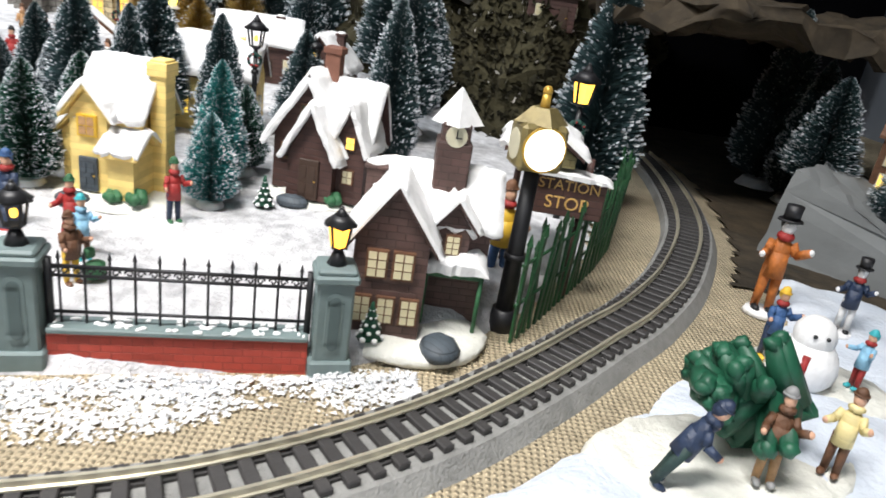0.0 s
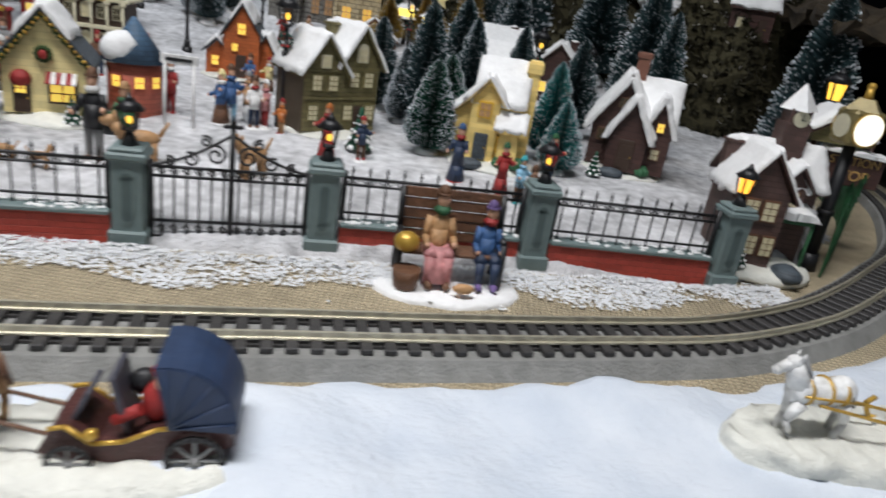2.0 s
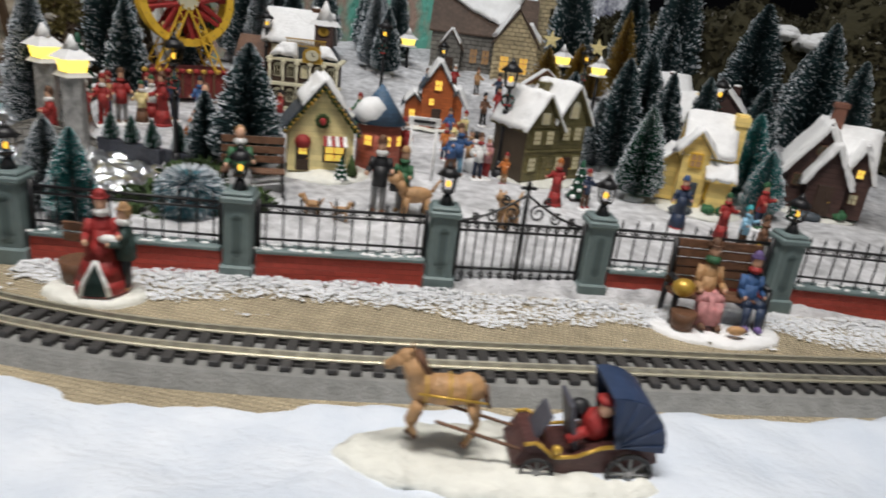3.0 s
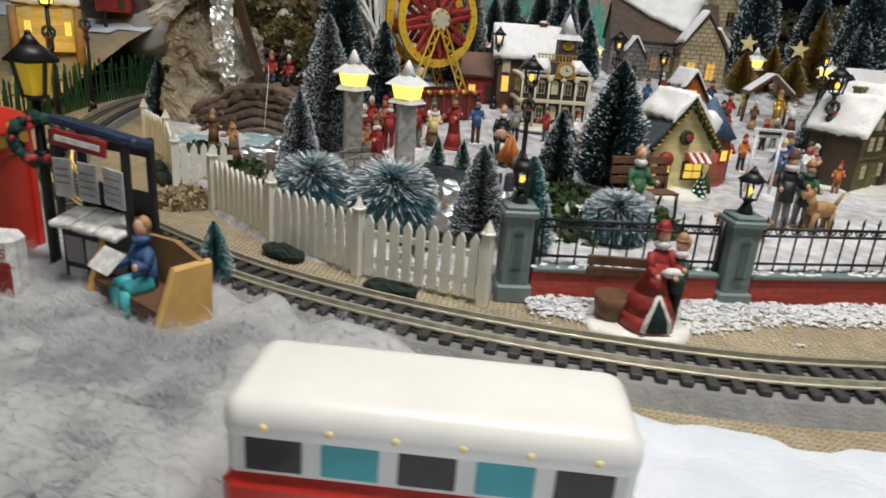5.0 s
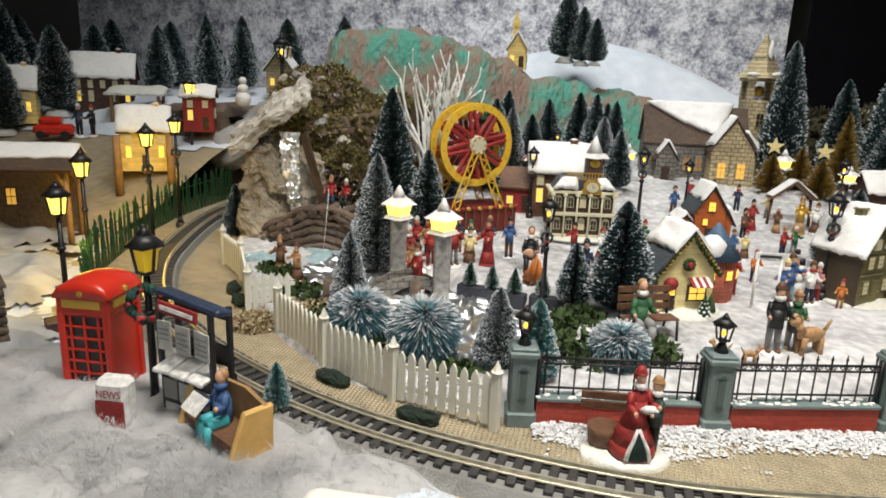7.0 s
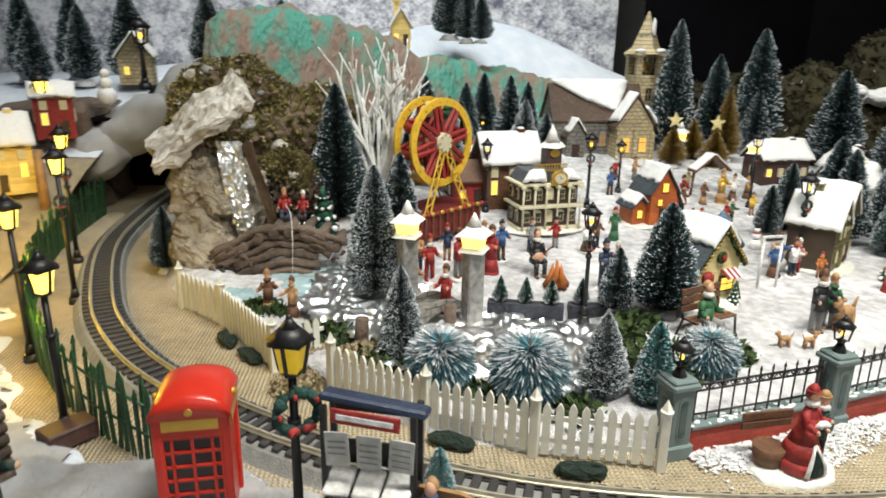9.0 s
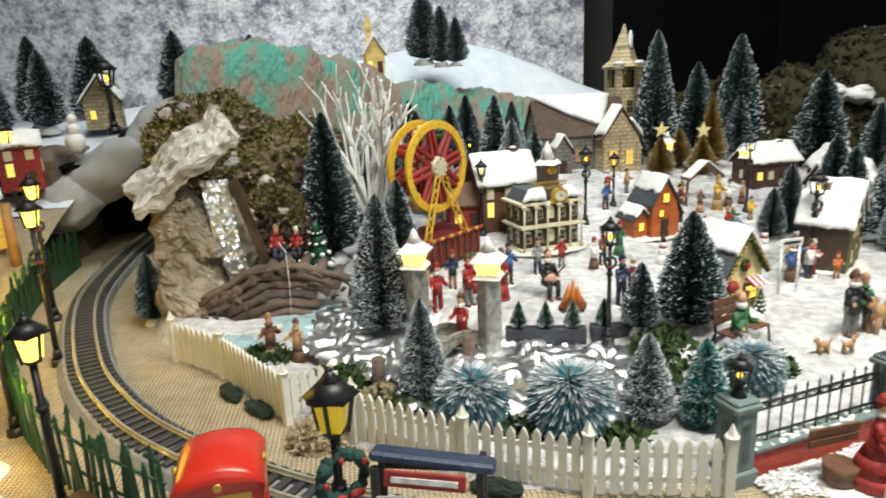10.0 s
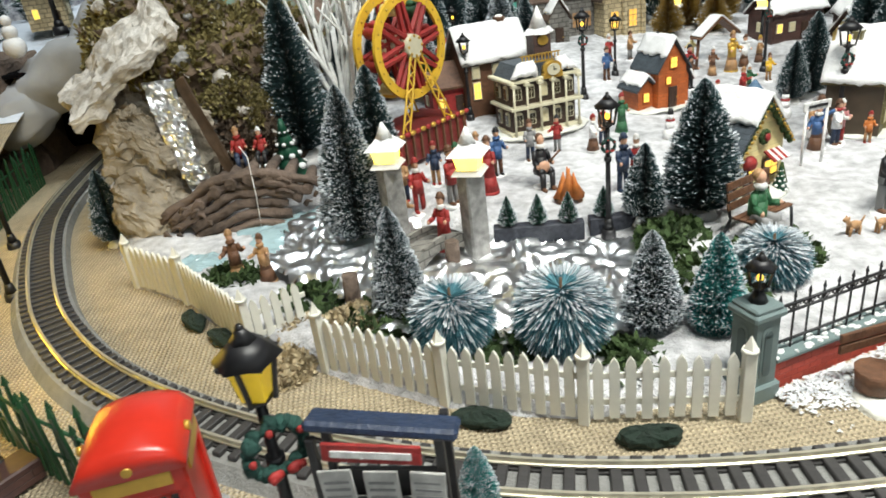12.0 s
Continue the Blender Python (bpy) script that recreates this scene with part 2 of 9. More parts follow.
NAVYBLUE = mat("slate_blue_hood_paint", (0.022, 0.040, 0.090), 0.5, vary=0.3)
GREYBLUE = mat("grey_blue_paint", (0.075, 0.075, 0.095), 0.5, vary=0.3)
CARRIAGE = mat("maroon_carriage_paint", (0.075, 0.028, 0.026), 0.4, vary=0.35, scale=260, bump=0.4, bscale=420)
FIRGREEN = mat("dark_fir_green", (0.012, 0.085, 0.045), 0.5, vary=0.4)
GREYP2 = mat("grey_white_paper", (0.20, 0.21, 0.21), 0.9, vary=0.15, scale=30, bump=0.5)
PURPLE = mat("purple_paint", (0.14, 0.09, 0.24), 0.6, vary=0.38, scale=260, bump=0.45, bscale=420)
VANWHITE = mat("van_white_enamel", (0.80, 0.79, 0.76), 0.35, vary=0.05, scale=60)
DARKGLASS = mat("dark_toy_glass", (0.025, 0.02, 0.022), 0.15, bump=0)
LAMPDULL = mat("amber_lamp_panel", (0.72, 0.48, 0.03), 0.4, bump=0, emit=0.35)
GREYPAPER = mat("printed_grey_paper", (0.50, 0.50, 0.48), 0.8, vary=0.3, scale=260)
TANBROWN = mat("rough_timber", (0.30, 0.17, 0.07), 0.75, vary=0.35)
HONEY = mat("honey_wood_paint", (0.62, 0.38, 0.12), 0.5, vary=0.2)
DKGREEN = mat("dark_uniform_green", (0.02, 0.045, 0.04), 0.6, vary=0.38, scale=260, bump=0.45, bscale=420)
COTTON = mat("loose_cotton_wool", (0.22, 0.225, 0.23), 1.0, scale=26, bump=0.35, bscale=300, color2=(0.58, 0.585, 0.59), spec=0.05)
GREENCLOTH = mat("green_painted_cloth", (0.09, 0.32, 0.25), 0.85, scale=30, bump=1.0, bscale=90, color2=(0.27, 0.185, 0.145))


def streaks(m, sx, sy, sz, lo, hi):
    """Stretch a material's noise along the folds and sharpen its two colours."""
    nt = m.node_tree
    mp = nt.nodes.new("ShaderNodeMapping")
    mp.inputs["Scale"].default_value = (sx, sy, sz)
    nt.links.new(nt.nodes["Texture Coordinate"].outputs["Object"], mp.inputs["Vector"])
    for n in nt.nodes:
        if n.type == "TEX_NOISE":
            nt.links.new(mp.outputs[0], n.inputs["Vector"])
        if n.type == "MAP_RANGE":
            n.inputs["From Min"].default_value, n.inputs["From Max"].default_value = lo, hi


streaks(GREENCLOTH, 1.5, 0.8, 0.6, 0.90, 1.13)
GREENCLOTH.node_tree.nodes["Bump"].inputs["Distance"].default_value = 0.010


def masonry(m, width, row, dark=0.5, relief=0.6, mortar=0.08):
    """Courses of moulded bricks, boards or shingles in a painted resin wall."""
    nt = m.node_tree
    b = nt.nodes["Principled BSDF"]
    sep, add, com = nt.nodes.new("ShaderNodeSeparateXYZ"), nt.nodes.new("ShaderNodeMath"), nt.nodes.new("ShaderNodeCombineXYZ")
    nt.links.new(nt.nodes["Texture Coordinate"].outputs["Object"], sep.inputs[0])
    nt.links.new(sep.outputs[0], add.inputs[0])
    nt.links.new(sep.outputs[1], add.inputs[1])
    nt.links.new(add.outputs[0], com.inputs[0])
    nt.links.new(sep.outputs[2], com.inputs[1])
    br = nt.nodes.new("ShaderNodeTexBrick")
    br.inputs["Scale"].default_value = 1.0
    br.inputs["Brick Width"].default_value, br.inputs["Row Height"].default_value = width, row
    br.inputs["Mortar Size"].default_value, br.inputs["Mortar Smooth"].default_value = row * mortar, 0.6
    br.inputs["Color1"].default_value, br.inputs["Color2"].default_value = (1.15, 1.15, 1.15, 1), (0.82, 0.82, 0.82, 1)
    br.inputs["Mortar"].default_value = (dark, dark, dark, 1)
    nt.links.new(com.outputs[0], br.inputs["Vector"])
    mul = nt.nodes.new("ShaderNodeMix")
    mul.data_type, mul.blend_type = "RGBA", "MULTIPLY"
    mul.inputs["Factor"].default_value = 0.85
    base = b.inputs["Base Color"].links[0].from_socket
    nt.links.new(base, mul.inputs["A"])
    nt.links.new(br.outputs["Color"], mul.inputs["B"])
    nt.links.new(mul.outputs["Result"], b.inputs["Base Color"])
    bp = nt.nodes.new("ShaderNodeBump")
    bp.invert = True
    bp.inputs["Strength"].default_value, bp.inputs["Distance"].default_value = relief, 0.001
    nt.links.new(br.outputs["Fac"], bp.inputs["Height"])
    if b.inputs["Normal"].links:
        nt.links.new(b.inputs["Normal"].links[0].from_socket, bp.inputs["Normal"])
    nt.links.new(bp.outputs["Normal"], b.inputs["Normal"])


masonry(BROWN, 0.060, 0.0042, 0.45)
masonry(BROWN2, 0.0085, 0.0036, 0.55)
masonry(OLIVE, 0.0080, 0.0034, 0.55)
masonry(ORANGE, 0.0080, 0.0034, 0.6)
masonry(TERRA, 0.0080, 0.0034, 0.6)
masonry(YELLOW, 0.050, 0.0040, 0.90, 0.3)
masonry(CREAM, 0.050, 0.0045, 0.88, 0.3)
masonry(TAN, 0.0100, 0.0060, 0.40, 0.9, 0.12)
masonry(GREYSTONE, 0.0110, 0.0065, 0.40, 0.9, 0.12)
masonry(SHINGLE, 0.0050, 0.0032, 0.45)
masonry(SLATE, 0.0050, 0.0032, 0.45)
masonry(SLATEB, 0.0050, 0.0032, 0.45)
masonry(REDBRICK, 0.0080, 0.0034, 0.60, 0.6)


# ---- mesh helpers ----
def add_box(bm, c, s, rot=None, bevel=0.0, mi=0):
    m = Matrix.Translation(c)
    if rot:
        m = m @ Euler([radians(a) for a in rot]).to_matrix().to_4x4()
    r = bmesh.ops.create_cube(bm, size=1, matrix=m @ Matrix.Diagonal((*s, 1)))
    vs = r["verts"]
    es = list({e for v in vs for e in v.link_edges})
    if bevel:
        out = bmesh.ops.bevel(bm, geom=es, offset=bevel, segments=1, affect="EDGES", profile=0.5)
        fs = {f for v in out["verts"] for f in v.link_faces}
    else:
        fs = {f for v in vs for f in v.link_faces}
    for f in fs:
        f.material_index = mi
    return fs


def add_tube(bm, p0, p1, r0, r1=None, n=8, mi=0):
    r1 = r0 if r1 is None else r1
    p0, p1 = Vector(p0), Vector(p1)
    d = p1 - p0
    q = d.to_track_quat("Z", "Y").to_matrix().to_4x4()
    r = bmesh.ops.create_cone(bm, cap_ends=True, segments=n, radius1=r0, radius2=max(r1, 1e-5), depth=max(d.length, 1e-5),
                              matrix=Matrix.Translation((p0 + p1) / 2) @ q)
    for f in {f for v in r["verts"] for f in v.link_faces}:
        f.material_index = mi
        f.smooth = n > 5 and len(f.verts) == 4


def add_ball(bm, c, r, n=10, mi=0, rot=None):
    r = (r, r, r) if not hasattr(r, "__len__") else r
    m = Matrix.Translation(c)
    if rot:
        m = m @ Euler([radians(a) for a in rot]).to_matrix().to_4x4()
    o = bmesh.ops.create_uvsphere(bm, u_segments=n, v_segments=max(5, n * 2 // 3), radius=1, matrix=m @ Matrix.Diagonal((*r, 1)))
    for f in {f for v in o["verts"] for f in v.link_faces}:
        f.material_index = mi
        f.smooth = True


def add_prism(bm, pts, y0, y1, mi=0):
    """A polygon in x and z, drawn out from y0 to y1."""
    a = [bm.verts.new((x, y0, z)) for x, z in pts]
    b = [bm.verts.new((x, y1, z)) for x, z in pts]
    fs = [bm.faces.new(a), bm.faces.new(b[::-1])]
    n = len(pts)
    for i in range(n):
        fs.append(bm.faces.new((a[i], b[i], b[(i + 1) % n], a[(i + 1) % n])))
    for f in fs:
        f.material_index = mi
    return fs


def add_sweep(bm, pts, r, n=6, mi=0):
    for a, b in zip(pts, pts[1:]):
        add_tube(bm, a, b, r, r, n, mi)


def sweep_tube(bm, pts, radii, n=8, mi=0):
    """One smooth tapered tube through a row of points."""
    rings = []
    for i, p in enumerate(pts):
        d = (pts[min(i + 1, len(pts) - 1)] - pts[max(i - 1, 0)]).normalized()
        u = d.orthogonal().normalized() if not rings else (ref - d * ref.dot(d)).normalized()
        ref = u
        w = d.cross(u)
        rings.append([bm.verts.new(p + (u * math.cos(k * 6.2832 / n) + w * math.sin(k * 6.2832 / n)) * radii[i]) for k in range(n)])
    for a, b in zip(rings, rings[1:]):
        for k in range(n):
            f = bm.faces.new((a[k], a[(k + 1) % n], b[(k + 1) % n], b[k]))
            f.smooth, f.material_index = True, mi
    bm.faces.new(rings[0][::-1]).material_index = mi
    bm.faces.new(rings[-1]).material_index = mi


def mesh_of(bm, mats):
    bmesh.ops.recalc_face_normals(bm, faces=bm.faces)
    me = bpy.data.meshes.new("mesh")
    bm.to_mesh(me)
    bm.free()
    for m in mats if isinstance(mats, (list, tuple)) else [mats]:
        me.materials.append(m)
    return me


def part(name, bm, material, parent, label=""):
    ob = new(name, mesh_of(bm, material))
    ob.parent = parent
    if label:
        tagged(ob, label)
    return ob


def thing(name, label, category, at, rz=0, group="", kind=""):
    ob = new(name)
    ob.empty_display_size = 0.01
    ob.matrix_basis = pose(*at, 0, 0, rz)
    return tagged(ob, label, category, group, kind)


def solid(name, bm, material, label, category, at=(0, 0, 0), rz=0, group="", kind=""):
    ob = new(name, mesh_of(bm, material))
    ob.matrix_basis = pose(*at, 0, 0, rz)
    return tagged(ob, label, category, group, kind)


def B():
    return bmesh.new()


def roughen(bm, amount, scale, seed=0.0, verts=None):
    for v in verts or bm.verts:
        n = noise.noise_vector(v.co * scale + Vector((seed, seed * 1.7, -seed)))
        v.co += n * amount


# ---- plan ----
YARD = [(0.176, 0.445), (0.152, 0.408), (0.083, 0.353), (-0.478, 0.207), (-0.56, 0.213), (-0.626, 0.245), (-0.69, 0.296), (-0.736, 0.33),
        (-0.79, 0.412), (-0.842, 0.46), (-0.90, 0.60), (-0.94, 0.80), (-0.95, 1.2), (-0.9, 2.0), (0.6, 2.0), (0.31, 0.95), (0.275, 0.75), (0.222, 0.545)]
TRACK_KNOTS = [(-0.985, 1.10), (-0.998, 0.95), (-0.996, 0.80), (-0.975, 0.63), (-0.915, 0.460), (-0.863, 0.366), (-0.805, 0.297), (-0.720, 0.230), (-0.627, 0.180), (-0.545, 0.153), (-0.460, 0.140),
               (-0.375, 0.139), (-0.300, 0.152), (-0.225, 0.172), (-0.150, 0.195), (-0.080, 0.216), (-0.010, 0.239), (0.055, 0.264), (0.120, 0.307), (0.172, 0.357), (0.215, 0.406),
               (0.252, 0.450), (0.297, 0.522), (0.345, 0.635), (0.375, 0.780), (0.385, 0.930), (0.370, 1.10)]


def spline(knots, step):
    pts = []
    k = [Vector(p) for p in knots]
    for i in range(1, len(k) - 2):
        for j in range(40):
            t = j / 40
            a, b, c, d = k[i - 1], k[i], k[i + 1], k[i + 2]
            pts.append(0.5 * (2 * b + (c - a) * t + (2 * a - 5 * b + 4 * c - d) * t * t + (3 * b - a - 3 * c + d) * t ** 3))
    out, carry = [pts[0]], 0.0
    for a, b in zip(pts, pts[1:]):
        seg = (b - a).length
        while carry + seg >= step:
            a = a + (b - a) * ((step - carry) / seg)
            seg = (b - a).length
            carry = 0.0
            out.append(a)
        carry += seg
    return out


LINE = spline(TRACK_KNOTS, 0.0098)
LINE_NP = np.array([tuple(p) for p in LINE])


def tangent(i):
    a, b = LINE[max(i - 1, 0)], LINE[min(i + 1, len(LINE) - 1)]
    return (b - a).normalized()


def outside(i, off):
    """A point beside the track, off metres to the side away from the village."""
    t = tangent(i)
    return LINE[i] + Vector((t.y, -t.x)) * off


TANG = np.array([tuple(tangent(i)) for i in range(len(LINE))])


def track_side(x, y):
    """Distance from the track's middle, positive on the outer side."""
    d = LINE_NP - (x, y)
    i = int(np.argmin((d * d).sum(1)))
    t = TANG[i]
    side = (x - LINE_NP[i][0]) * t[1] - (y - LINE_NP[i][1]) * t[0]
    return math.hypot(*d[i]) * (1 if side > 0 else -1)


YARD_NP = np.array(YARD)


def in_yard(x, y):
    """Distance inside the fenced village, negative outside."""
    a, b = YARD_NP, np.roll(YARD_NP, -1, 0)
    ab, ap = b - a, np.array((x, y)) - a
    t = np.clip((ap * ab).sum(1) / (ab * ab).sum(1), 0, 1)
    d = np.sqrt(((ap - ab * t[:, None]) ** 2).sum(1)).min()
    c = ((a[:, 1] > y) != (b[:, 1] > y)) & (x < (b[:, 0] - a[:, 0]) * (y - a[:, 1]) / (b[:, 1] - a[:, 1] + 1e-12) + a[:, 0])
    return d if c.sum() % 2 else -d


POND = np.array([(-0.735, 0.43), (-0.735, 0.50), (-0.690, 0.545), (-0.640, 0.50), (-0.580, 0.415), (-0.475, 0.375), (-0.462, 0.31), (-0.510, 0.262), (-0.590, 0.262), (-0.665, 0.320)])


def in_pond(x, y):
    """Distance inside the pond's shore, negative outside."""
    a, b = POND, np.roll(POND, -1, 0)
    ab, ap = b - a, np.array((x, y)) - a
    t = np.clip((ap * ab).sum(1) / (ab * ab).sum(1), 0, 1)
    d = np.sqrt(((ap - ab * t[:, None]) ** 2).sum(1)).min()
    c = ((a[:, 1] > y) != (b[:, 1] > y)) & (x < (b[:, 0] - a[:, 0]) * (y - a[:, 1]) / (b[:, 1] - a[:, 1] + 1e-12) + a[:, 0])
    return d if c.sum() % 2 else -d


def smooth(a, b, x):
    t = min(max((x - a) / (b - a), 0), 1)
    return t * t * (3 - 2 * t)


def village_z(x, y):
    d = (y - 0.339) * 0.970 - (x - 0.067) * 0.242
    z = float(np.interp(d, [0, 0.03, 0.12, 0.38, 0.5, 0.6, 0.8, 1.1], [0.002, 0.010, 0.020, 0.024, 0.045, 0.06, 0.08, 0.11]))
    pond = smooth(-0.025, 0.006, in_pond(x, y))
    left = smooth(-0.60, -0.75, x)
    return z * (1 - 0.80 * pond) * (1 - 0.55 * left)


def grid_mesh(x0, x1, y0, y1, step, fz):
    nx, ny = int((x1 - x0) / step) + 1, int((y1 - y0) / step) + 1
    vs, fs, keep = [], [], []
    for j in range(ny):
        for i in range(nx):
            x, y = x0 + i * step, y0 + j * step
            z = fz(x, y)
            keep.append(z is not None)
            vs.append((x, y, z if z is not None else 0))
    for j in range(ny - 1):
        for i in range(nx - 1):
            q = (j * nx + i, j * nx + i + 1, (j + 1) * nx + i + 1, (j + 1) * nx + i)
            if all(keep[k] for k in q):
                fs.append(q)
    me = bpy.data.meshes.new("sheet")
    me.from_pydata(vs, [], fs)
    me.polygons.foreach_set("use_smooth", [True] * len(fs))
    bm = B()
    bm.from_mesh(me)
    bmesh.ops.delete(bm, geom=[v for v in bm.verts if not v.link_faces], context="VERTS")
    bm.to_mesh(me)
    bm.free()
    return me


# ---- ground sheets ----
me = grid_mesh(-2.6, 1.6, -0.9, 2.2, 0.05, lambda x, y: -0.0015)
me.materials.append(BURLAP)
tagged(new("ground", me), "woven burlap cloth covering the display table", "ground", kind="structure")


def village_height(x, y):
    d = in_yard(x, y)
    if d < -0.02:
        return None
    z = village_z(x, y) + 0.003 * noise.noise(Vector((x * 30, y * 30, 0))) + 0.0012 * noise.noise(Vector((x * 120, y * 120, 3)))
    return z - 0.02 * smooth(0.008, -0.012, d)


me = grid_mesh(-0.98, 0.36, 0.17, 1.5, 0.006, village_height)
me.materials.append(SNOWV)
tagged(new("village_snow", me), "grainy white artificial snow spread over the village ground", "snow", kind="structure")


def front_height(x, y):
    if y > 0.75 and x < 0.3 or y > 0.625 and x > 0.3 or in_yard(x, y) > -0.02:
        return None
    s = track_side(x, y)
    if s < 0.02:
        return None
    edge = 0.027 + 0.006 * noise.noise(Vector((x * 14, y * 14, 5))) + 0.006 * noise.noise(Vector((x * 45, y * 45, 8)))
    edge += 0.010 * smooth(0.02, 0.20, x) + 0.030 * smooth(0.26, 0.34, x)
    up = smooth(edge - 0.005, edge + 0.012, s)
    h = 0.0025 + 0.011 * noise.noise(Vector((x * 10, y * 13, 1))) + 0.004 * noise.noise(Vector((x * 33, y * 33, 2))) + 0.0012 * noise.noise(Vector((x * 85, y * 85, 7)))
    fluff = smooth(-0.38, -0.56, x)
    h += fluff * (0.009 * (0.5 + noise.noise(Vector((x * 26, y * 26, 9)))) + 0.006 * noise.noise(Vector((x * 60, y * 60, 4))) + 0.0012 * noise.noise(Vector((x * 130, y * 130, 6))))
    if x < -0.76 and s < 0.12 and y > 0.20:
        up *= smooth(0.05, 0.12, s)
    return -0.006 + up * (max(h, -0.001) + 0.006)


def cotton_height(x, y):
    z = front_height(x, y)
    if z is None or z < 0:
        return None
    return z + 0.004 - 0.014 * smooth(-0.57, -0.47, x + 0.06 * noise.noise(Vector((x * 14, y * 14, 0))) + 0.02 * noise.noise(Vector((x * 50, y * 50, 0))))


me = grid_mesh(-1.3, -0.40, -0.45, 0.5, 0.005, cotton_height)
me.materials.append(COTTON)
tagged(new("cotton_sheet", me), "thin grey pulled cotton wool over the table edge", "cotton", kind="structure")
me = grid_mesh(-1.0, 0.70, -0.30, 0.7, 0.006, front_height)
me.materials.append(SNOW)
tagged(new("foreground_snow", me), "soft white cotton wool snow in low drifts", "snow", kind="structure")

# ---- track ----
GAUGE, RAIL_Z = 0.0185, 0.012
track = thing("railway_track", "model railway track on a grey foam bed", "railway track", (0, 0, 0))


def strip(profile, name, material, label=""):
    """Draw a closed profile of (offset, z) along the track."""
    bm = B()
    rows = []
    for i in range(len(LINE)):
        rows.append([bm.verts.new((*outside(i, o), z)) for o, z in profile])
    n = len(profile)
    for a, b in zip(rows, rows[1:]):
        for k in range(n):
            f = bm.faces.new((a[k], b[k], b[(k + 1) % n], a[(k + 1) % n]))
            f.smooth = False
    bm.faces.new(rows[0])
    bm.faces.new(rows[-1][::-1])
    return part(name, bm, material, track, label)


strip([(-0.022, -0.004), (-0.019, 0.0055), (0.019, 0.0055), (0.0285, -0.006)], "roadbed", BED, "grey foam track bed")
for side in (-1, 1):
    o = side * GAUGE / 2
    strip([(o - 0.0022, 0.0052), (o - 0.0022, 0.0068), (o + 0.0022, 0.0068), (o + 0.0022, 0.0052)], "sleeper_web", SLEEPER, "dark plastic web under the rail")
    strip([(o - 0.0013, 0.0085), (o - 0.0013, 0.0093), (o - 0.0005, 0.0096), (o - 0.0007, RAIL_Z), (o + 0.0007, RAIL_Z), (o + 0.0005, 0.0096), (o + 0.0013, 0.0093), (o + 0.0013, 0.0085)],
          "rail", RAIL, "shiny nickel silver rail")
bm = B()
add_box(bm, (0, 0, 0), (0.0050, 0.033, 0.003), bevel=0.0005)
sleeper = mesh_of(bm, SLEEPER)
for i in range(0, len(LINE)):
    t = tangent(i)
    ob = new("sleeper", sleeper)
    ob.parent = track
    ob.matrix_basis = pose(*LINE[i], 0.0069, 0, 0, math.degrees(math.atan2(t.y, t.x)))


